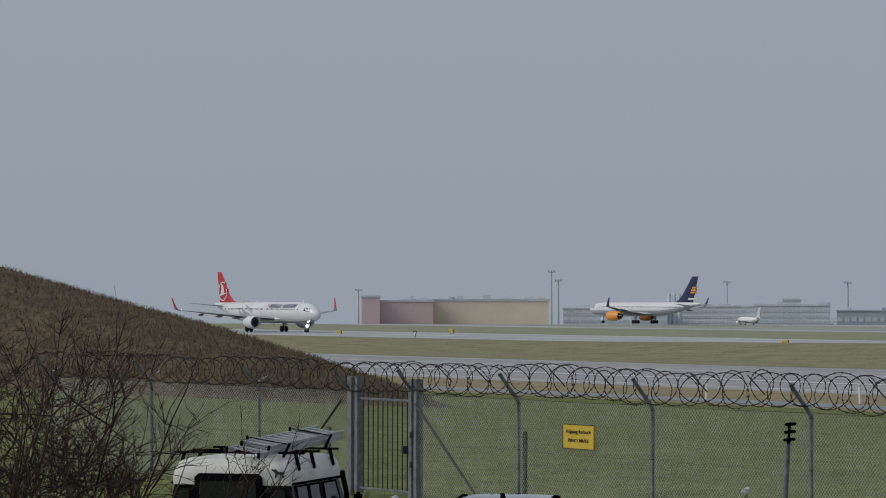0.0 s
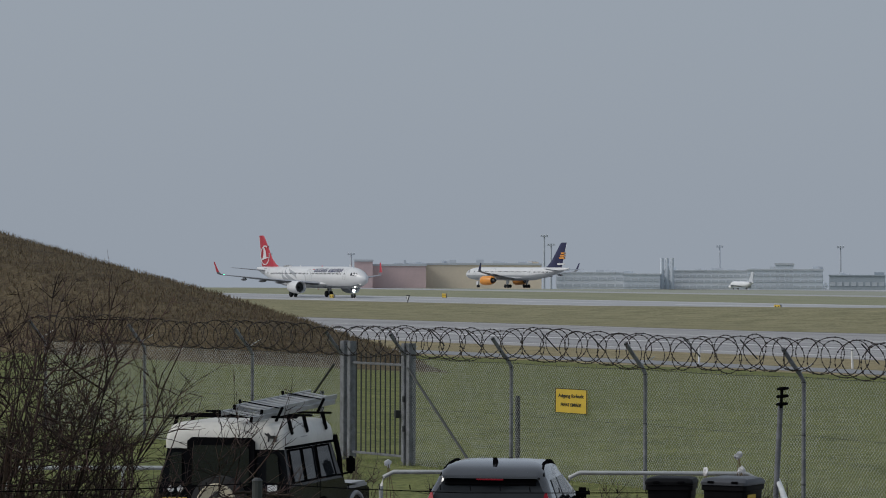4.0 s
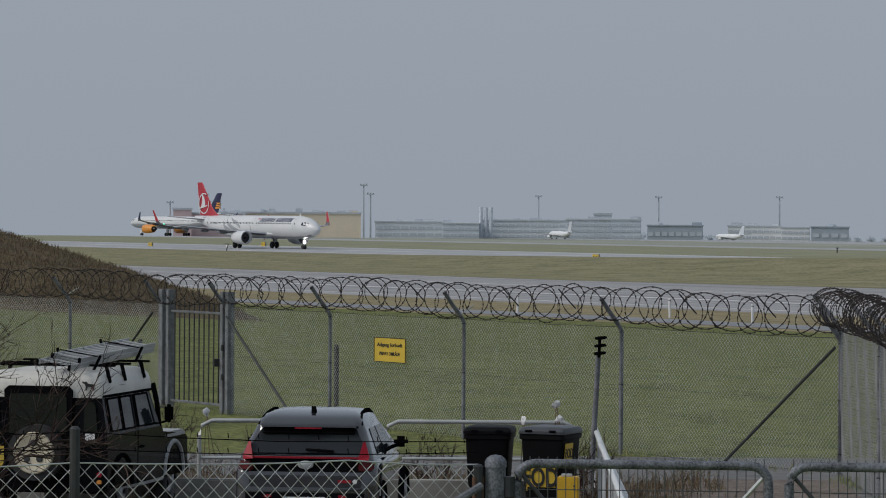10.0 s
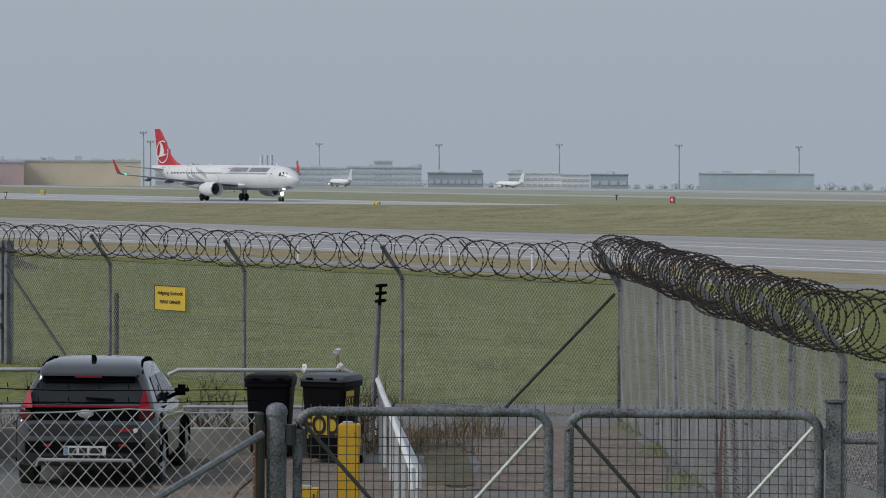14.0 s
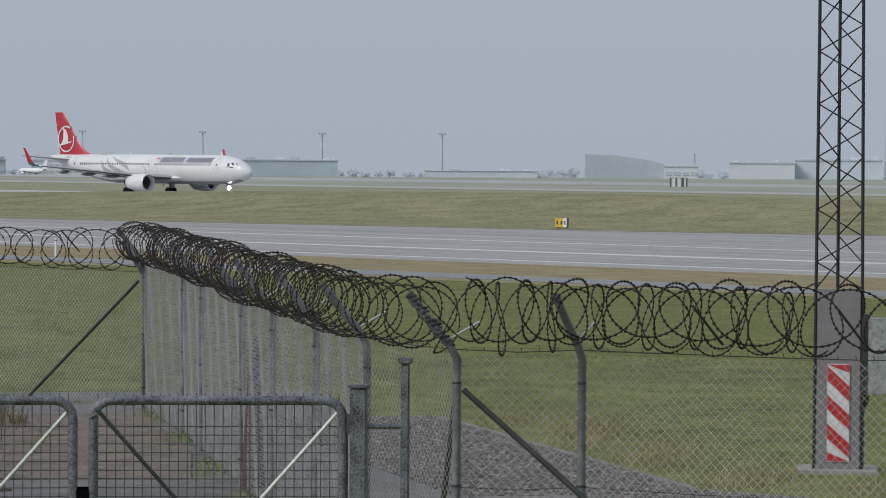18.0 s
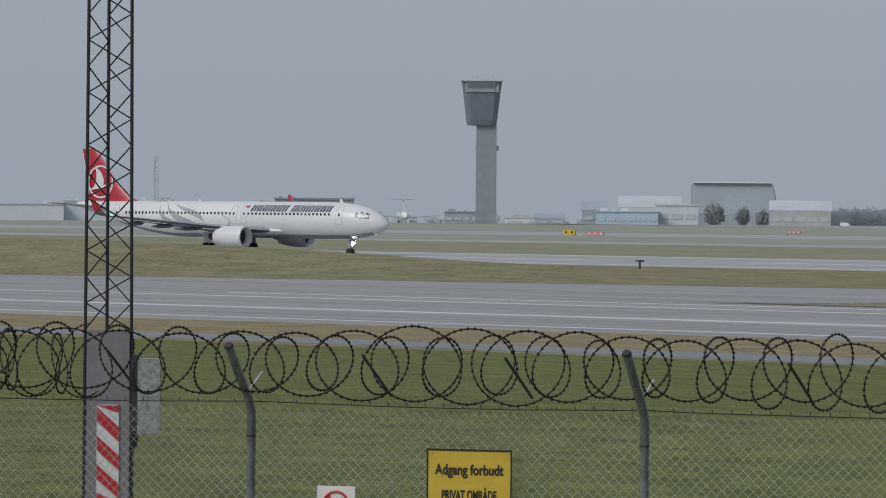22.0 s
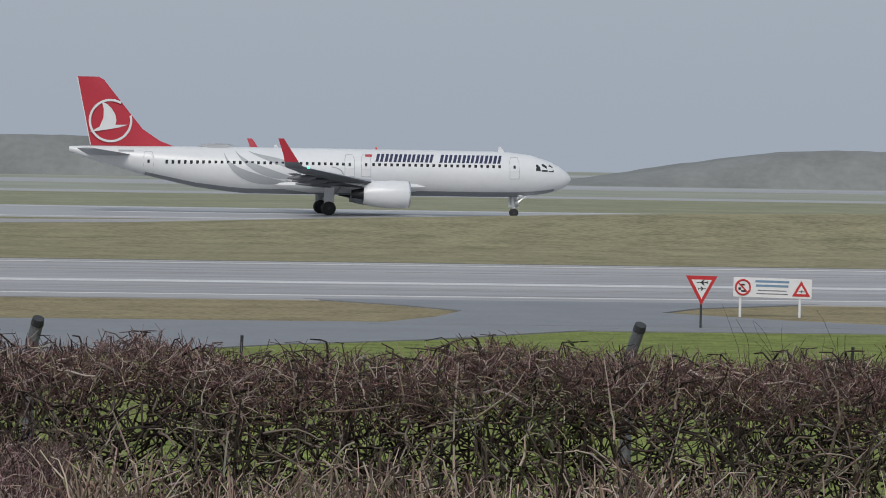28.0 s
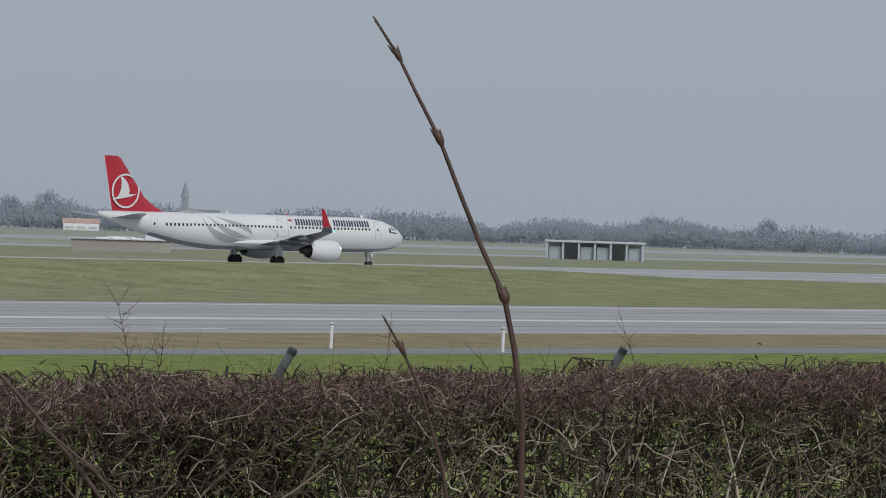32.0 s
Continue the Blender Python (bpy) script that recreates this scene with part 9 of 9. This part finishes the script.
TOWWHITE = mat("white_mast_paint", (0.72, 0.72, 0.73), 0.6, vary=0.06, size=1.0)


def taxi_sign(x, y, w, h, panels, label):
    """A low lit sign box on two short legs. panels: (share of width, face, mark, words or bar count)."""
    z = ground_z(x, y)
    ob = thing("taxiway_sign", pose(x, y, z), label, "sign", "airfield signs")
    part("casing", box(B(), (w + 0.06, 0.22, h + 0.06), (0, 0.03, 0.10 + h / 2), (0, 0, 0), 0.02), GALV, ob, "grey sign casing")
    at_ = -w / 2
    for share, face, mark, words in panels:
        pw = w * share
        panel = part("panel", box(B(), (pw, 0.03, h), (at_ + pw / 2, -0.095, 0.10 + h / 2)), face, ob)
        if isinstance(words, str):
            letters(panel, words, pose(at_ + pw / 2, -0.115, 0.10 + h / 2), h * 0.85, mark, squeeze=pw / (len(words) * h * 0.58))
        else:
            for i in range(words):
                part("bar", box(B(), (pw * 0.34 / words, 0.012, h * 0.42), (at_ + pw * (i + 0.5) / words, -0.118, 0.10 + h / 2)), mark, panel)
        at_ += pw
    for s in (-1, 1):
        part("leg", box(B(), (0.08, 0.08, 0.16), (s * w * 0.38, 0.03, 0.05)), GALVD, ob)
    return ob


taxi_sign(-90.65, 248.5, 3.05, 0.60, ((0.26, SIGNK, SIGNY, "A5"), (0.74, SIGNR, SIGNW, "22R-04L")), "black and red runway holding sign with lettering")
taxi_sign(-55.05, 241.0, 2.95, 0.62, ((0.55, SIGNR, SIGNW, 4), (0.45, SIGNY, SIGNK, 2)), "red and yellow taxiway sign in the grass")
for x, y, w, h in ((-600, 342, 1.5, 0.75), (-598, 317, 1.5, 0.6), (-432, 301, 1.5, 0.6), (224.5, 359, 3.2, 0.5), (-361.9, 550, 2.6, 0.9)):
    taxi_sign(x, y, w, h, ((1.0, SIGNY, SIGNK, 2),), "small yellow taxiway sign beside the runway")
# the two farthest red signs take the duller red in place of haze
taxi_sign(-357.0, 551, 3.6, 0.6, ((1.0, TOWRED, SIGNW, 3),), "long red taxiway sign beside the runway")
taxi_sign(-359.1, 625.6, 3.0, 0.6, ((1.0, TOWRED, SIGNW, 3),), "long red taxiway sign beside the runway")
taxi_sign(-213.5, 214.8, 1.3, 0.75, ((0.72, SIGNY, SIGNK, 2), (0.28, SIGNW, SIGNK, 1)), "yellow and white taxiway sign in the grass")
taxi_sign(92.8, 202, 1.3, 0.62, ((0.6, SIGNY, SIGNK, 2), (0.4, SIGNK, SIGNY, 1)), "yellow and black taxiway sign in the grass")
taxi_sign(-465, 383, 1.1, 1.0, ((1.0, SIGNR, SIGNW, 1),), "square red marker sign beside the runway")


def box_marker(x, y, w, d, h, material, label):
    ob = thing("equipment_box", pose(x, y, ground_z(x, y)), label, "box", "airfield boxes")
    part("housing", box(B(), (w, d, h), (0, 0, h / 2 + 0.1), (0, 0, 0), 0.03), material, ob)
    part("lid", box(B(), (w * 1.06, d * 1.06, 0.06), (0, 0, h + 0.13), (0, 0, 0), 0.02), GALVD, ob)
    part("plinth", box(B(), (w * 0.9, d * 0.9, 0.12), (0, 0, 0.05)), KERB, ob)


def striped_cabinet(x, y, w, h):
    ob = thing("equipment_cabinet", pose(x, y, ground_z(x, y), 0, 0, 43), "white equipment cabinet with dark uprights on the far grass", "cabinet")
    part("housing", box(B(), (w, 1.4, h), (0, 0, h / 2), (0, 0, 0), 0.03), SIGNW, ob)
    part("lid", box(B(), (w + 0.1, 1.5, 0.10), (0, 0, h + 0.05)), BROWNW, ob)
    for u in (-0.5, -0.15, 0.2, 0.27, 0.5):
        part("upright", box(B(), (0.30, 0.12, h), (u * (w - 0.3), -0.74, h / 2)), SHEDDARK, ob, "dark upright board")


striped_cabinet(-492.6, 528, 3.5, 1.7)
box_marker(-31, 275, 0.4, 0.4, 0.35, SIGNR, "small red marker box beside the runway")
box_marker(-75, 257, 0.3, 0.3, 0.3, SIGNK, "small dark marker box beside the runway")


def tee_marker(x, y, h, w, material, label):
    ob = thing("ground_marker", pose(x, y, ground_z(x, y)), label, "marker", "ground markers")
    part("post", box(B(), (0.14, 0.14, h), (0, 0, h / 2)), material, ob)
    part("head", plate(B(), [(-w / 2, h), (w / 2, h), (w * 0.42, h + 0.16), (-w * 0.42, h + 0.12)], 0.3), material, ob)


tee_marker(-169.2, 268.2, 0.75, 0.75, GALVD, "dark tee-shaped marker on a short post")
tee_marker(-511, 408, 0.8, 0.8, SIGNK, "dark tee-shaped marker on a short post")


def triangle_marker(x, y, w):
    ob = thing("triangle_marker", pose(x, y, ground_z(x, y)), "small white triangular marker with dark edge", "marker", "ground markers")
    part("post", box(B(), (0.10, 0.10, 0.4), (0, 0, 0.2)), GALVD, ob)
    part("plate", plate(B(), [(-w / 2, w * 0.95), (0, 0.1), (w / 2, w * 0.95)], 0.06), SIGNK, ob)
    part("face", plate(B(), [(-w * 0.3, w * 0.82), (0, 0.1 + w * 0.22), (w * 0.3, w * 0.82)], 0.02, Matrix.Translation((0, -0.05, 0))), SIGNW, ob)


triangle_marker(-528, 294, 1.3)

post = None
for x, y, lean in ((-122.8, 237, 0), (-118, 239.7, 0), (-37.8, 125, 3), (-35.5, 129, -1), (109.6, 128.5, 1), (116.3, 124.1, 0), (-193.5, 128.8, 2), (-181.4, 131.9, -2), (-168.0, 128.0, 0)):
    h = 1.22 if y < 200 else 0.95
    ob = thing("marker_post", pose(x, y, ground_z(x, y), 0, lean, 0), "white plastic marker post beside the service road", "post", "white marker posts")
    part("post", box(B(), (0.15, 0.10, h), (0, 0, h / 2), (0, 0, 0), 0.02), SIGNW, ob)
    part("band", box(B(), (0.154, 0.104, 0.06), (0, 0, h - 0.12)), GALV, ob, "grey reflective band")

ob = thing("orange_marker", pose(-79.2, 196.5, 0), "orange tube marker beside the taxiway", "marker")
part("tube", rod(B(), (0, 0, 0), (0, 0, 0.72), 0.19, 0.17, 14), SIGNO, ob, smooth=True)
part("base", box(B(), (0.5, 0.5, 0.05), (0, 0, 0.02)), CARMATT, ob)


def aeroplane_shape(w):
    """Outline of a small aeroplane pointing along -x."""
    q = [(-0.5, 0.0), (-0.42, 0.06), (-0.12, 0.06), (0.10, 0.34), (0.20, 0.34), (0.08, 0.06), (0.34, 0.05), (0.44, 0.16), (0.5, 0.16), (0.45, 0.0), (0.5, -0.16), (0.44, -0.16), (0.34, -0.05), (0.08, -0.06), (0.20, -0.34), (0.10, -0.34), (-0.12, -0.06), (-0.42, -0.06)]
    return [(x * w, z * w * 0.7) for x, z in q][::-1]


def give_way():
    ob = thing("give_way_sign", pose(25.1, 125.7, 0.0), "red and white give-way triangle with black aeroplane arrows", "sign")
    part("post", rod(B(), (0, 0.05, ground_z(25, 125.7)), (0, 0.05, 1.5), 0.04, seg=10), GALVD, ob)
    tri = part("triangle", plate(B(), [(-0.56, 1.86), (0.0, 0.82), (0.56, 1.84)], 0.03), SIGNR, ob, "red triangle")
    part("field", plate(B(), [(-0.36, 1.72), (0.0, 1.05), (0.36, 1.71)], 0.012, Matrix.Translation((0, -0.022, 0))), SIGNW, tri, "white field")
    for z, s, w in ((1.62, 1, 0.42), (1.40, -1, 0.30)):
        part("arrow", plate(B(), [(x * s, zz) for x, zz in aeroplane_shape(w)][::s], 0.008, Matrix.Translation((0.02, -0.034, z))), SIGNK, tri, "black aeroplane shape")


give_way()


def notice_board():
    ob = thing("notice_board", pose(29.67, 135.0, 0), "white notice board with red ring and red triangle", "sign")
    for x in (-1.22, 1.06):
        part("post", rod(B(), (x, 0.06, -0.1), (x, 0.06, 1.42), 0.05, seg=10), SIGNW, ob, "white post")
    brd = part("board", box(B(), (3.0, 0.03, 0.74), (0, 0, 1.10), (0, 1.2, 0), 0.01), SIGNW, ob)
    bm = tube(B(), [(-1.14 + 0.275 * math.cos(a), -0.025, 1.12 + 0.275 * math.sin(a)) for a in (2 * math.pi * i / 36 for i in range(37))], 0.036, 6)
    part("ring", bm, SIGNR, brd, "red ring")
    part("stroke", box(B(), (0.55, 0.012, 0.05), (-1.14, -0.028, 1.12), (0, 45, 0)), SIGNR, brd, "red stroke")
    for dx, dz, w, h in ((-0.02, 0.10, 0.20, 0.06), (-0.12, -0.05, 0.10, 0.09), (0.03, -0.14, 0.18, 0.07)):
        part("pictogram", box(B(), (w, 0.008, h), (-1.14 + dx, -0.022, 1.12 + dz)), SIGNK, brd, "dark bar")
    for i, (w, z) in enumerate(((1.30, 1.34), (1.24, 1.18), (1.1, 1.0), (1.2, 0.88))):
        part("text_bar", box(B(), (w, 0.008, 0.085 if i < 2 else 0.035), (-0.02, -0.020, z), (0, 1.2, 0)), SIGNB if i < 2 else GALV, brd, "grey-blue bar")
    tri = part("triangle", plate(B(), [(0.70, 0.80), (1.40, 0.79), (1.05, 1.38)], 0.012, Matrix.Translation((0.04, -0.025, 0))), SIGNR, brd, "red triangle")
    part("field", plate(B(), [(0.86, 0.89), (1.24, 0.885), (1.05, 1.21)], 0.008, Matrix.Translation((0.04, -0.036, 0))), SIGNW, brd, "white field")
    part("pictogram", plate(B(), aeroplane_shape(0.24), 0.006, Matrix.Translation((1.09, -0.044, 0.98))), SIGNK, brd, "black aeroplane shape")


notice_board()


def banded_tower():
    """Square lattice tower in red and white bands with lamp boxes on one side."""
    x, y = 161.3, 452
    z = ground_z(x, y) - 0.6
    ob = thing("lattice_tower", pose(x, y, z, 0, 0, 12), "red and white banded lattice tower with lamp boxes", "tower")
    for k in range(7):
        mm = (TOWRED, TOWRED, TOWWHITE, TOWWHITE, TOWWHITE, TOWRED, TOWRED)[k]
        z0, z1 = k * 1.92, (k + 1) * 1.92
        w0, w1 = 0.52 - 0.008 * k, 0.52 - 0.008 * (k + 1)
        sec = part("mast_section", box(B(), (w1 * 2.1, w1 * 2.1, 0.08), (0, 0, z1 - 0.04)), mm, ob)
        corners = [(-1, -1), (1, -1), (1, 1), (-1, 1)]
        for (ax, ay), (bx, by) in zip(corners, corners[1:] + corners[:1]):
            part("leg", rod(B(), (ax * w0, ay * w0, z0), (ax * w1, ay * w1, z1), 0.075, seg=6), mm, sec)
            for q0, q1 in ((0, 0.5), (0.5, 1)):
                za, zb = z0 + (z1 - z0) * q0, z0 + (z1 - z0) * q1
                part("brace", rod(B(), (ax * w0, ay * w0, za), (bx * w1, by * w1, zb), 0.045, seg=5), mm, sec)
    for h in (4.3, 8.6, 11.8):
        lamp = part("lamp_box", box(B(), (0.9, 0.7, 0.45), (-1.1, -0.3, h), (0, 0, 0), 0.06), TOWWHITE, ob, "white lamp box")
        part("lamp_arm", rod(B(), (-0.6, -0.2, h - 0.2), (-1.2, -0.3, h - 0.2), 0.06, seg=6), TOWRED, lamp)


banded_tower()


def red_hut():
    x, y = 164.9, 451
    z = ground_z(x, y) - 0.6
    ob = thing("hut", pose(x, y, z, 0, 0, -6), "red boarded hut with dark gable roof and white door", "hut")
    part("wall", plate(B(), [(-1.75, 0), (1.75, 0), (1.75, 2.4), (0, 3.15), (-1.75, 2.4)], 4.2, Matrix.Translation((0, 1.9, 0))), HUTRED, ob)
    for i in range(9):
        part("batten", box(B(), (0.06, 0.04, 2.35), (-1.7 + i * 0.425, -0.22, 1.2)), HUTRED, ob)
    for s in (-1, 1):
        part("roof", box(B(), (2.25, 4.9, 0.12), (s * 1.0, 1.8, 2.86), (0, s * 23.5, 0), 0.02), CARMATT, ob, "dark felt roof slope")
    part("door", box(B(), (0.95, 0.08, 2.3), (0.05, -0.26, 1.25), (0, 0, 0), 0.02), TOWWHITE, ob, "white door")
    part("switch_box", box(B(), (1.1, 0.6, 0.95), (0.0, -0.7, 0.5), (0, 0, 0), 0.03), TOWWHITE, ob, "low white cabinet")
    part("side_shed", box(B(), (1.2, 2.0, 2.2), (-2.3, 1.0, 1.1), (0, 0, 0), 0.03), HUTRED, ob, "lower side shed")
    part("shed_door", box(B(), (0.4, 0.05, 1.7), (-2.2, -0.03, 1.0)), TOWWHITE, ob)


red_hut()


def pale_shed():
    x, y = 243, 599
    ob = thing("shed", pose(x, y, ground_z(x, y), 0, 0, -22), "pale flat-roofed shed with two doors before the bank", "shed")
    part("wall", box(B(), (4.2, 3.0, 2.0), (0, 1.5, 1.0), (0, 0, 0), 0.03), BROWNW, ob)
    part("roof", box(B(), (4.7, 3.4, 0.22), (0, 1.4, 2.1), (0, 0, 0), 0.03), BROWNW, ob, "brown flat roof")
    for xx in (-0.5, 0.75):
        part("door", box(B(), (0.8, 0.08, 1.6), (xx, -0.04, 0.85)), TOWWHITE, ob, "white door")
    part("corner_post", box(B(), (0.2, 0.2, 2.0), (-2.2, -0.1, 1.0)), BROWNW, ob)


pale_shed()


def windsock():
    x, y = 145.46, 478.37
    z = ground_z(x, y) - 0.6
    ob = thing("windsock", pose(x, y, z), "red and white windsock on a thin pole", "windsock")
    part("pole", rod(B(), (0, 0, 0), (0, 0, 5.7), 0.07, seg=8), TOWWHITE, ob)
    for i in range(5):
        part("band", rod(B(), (0.1 + i * 0.42, 0, 5.5 - i * 0.03), (0.52 + i * 0.42, 0, 5.47 - i * 0.03), 0.34 - i * 0.03, 0.31 - i * 0.03, 12), TOWRED if i % 2 == 0 else TOWWHITE, ob, smooth=True)


windsock()


def pale_lattice(x, y, h):
    z = ground_z(x, y)
    ob = thing("lattice_tower", pose(x, y, z), "pale slim lattice tower before the far wood", "tower")
    for k in range(3):
        a = 2 * math.pi * k / 3
        part("leg", rod(B(), (0.5 * math.cos(a), 0.5 * math.sin(a), 0), (0.4 * math.cos(a), 0.4 * math.sin(a), h), 0.09, seg=5), TOWWHITE, ob)
        b = a + 2 * math.pi / 3
        for i in range(9):
            part("brace", rod(B(), (0.48 * math.cos(a), 0.48 * math.sin(a), h * i / 9), (0.46 * math.cos(b), 0.46 * math.sin(b), h * (i + 1) / 9), 0.06, seg=4), TOWWHITE, ob)
    part("head", box(B(), (1.1, 0.8, 0.4), (0.3, 0, h), (0, 0, 0), 0.05), PALE, ob, "pale head frame")


pale_lattice(270, 655, 8.0)


# ---- what moves ----
def motions():
    rows = [(0.0, -617.5), (3.0, -601.5), (6.0, -583.0), (9.0, -558.1), (13.0, -504.3), (14.5, -474.5), (16.5, -424.5), (19.0, -347.9), (21.0, -275.7), (23.0, -194.4), (24.5, -127.2),
            (26.0, -55.0), (26.5, -30.0), (28.5, 80.5), (29.0, 108.2), (29.5, 137.1), (30.0, 166.2), (30.5, 195.8), (31.0, 226.2), (31.5, 254.7), (32.0, 285.9)]
    walk(jet, [(t, pose(x, 323, 0.04)) for t, x in rows])
    # the far jet rolls away along a line that nears the eye by ten degrees
    k = math.tan(radians(10))
    way_rows = []
    for t in (0.0, 2.0, 4.0, 6.0, 8.0, 11.0, 16.0, 32.0):
        slope = 570 / (862 + 16.66 * t)
        far = (570 + 929 * k) / (slope + k)
        way_rows.append((t, pose(-far - 44.9 * math.cos(radians(10)), slope * far - 44.9 * math.sin(radians(10)), -0.25 - 0.085 * t, 0, 0, 190)))
    walk(jet2, way_rows)
    # twigs tilted about their foot to fit the camera's view, imitating its shift
    foot = Matrix.Translation((2.65, 3.0, 4.3))
    for twig in NEAR_TWIGS:
        walk(twig, [(t, foot @ pose(0, 0, 0, 0.643 * a, 0.766 * a, 0) @ foot.inverted()) for t, a in ((0.0, 0.0), (15.0, 0.2), (28.0, 0.3), (30.5, 0.55), (31.0, 0.48), (31.5, -0.25), (32.0, -0.56))])


motions()
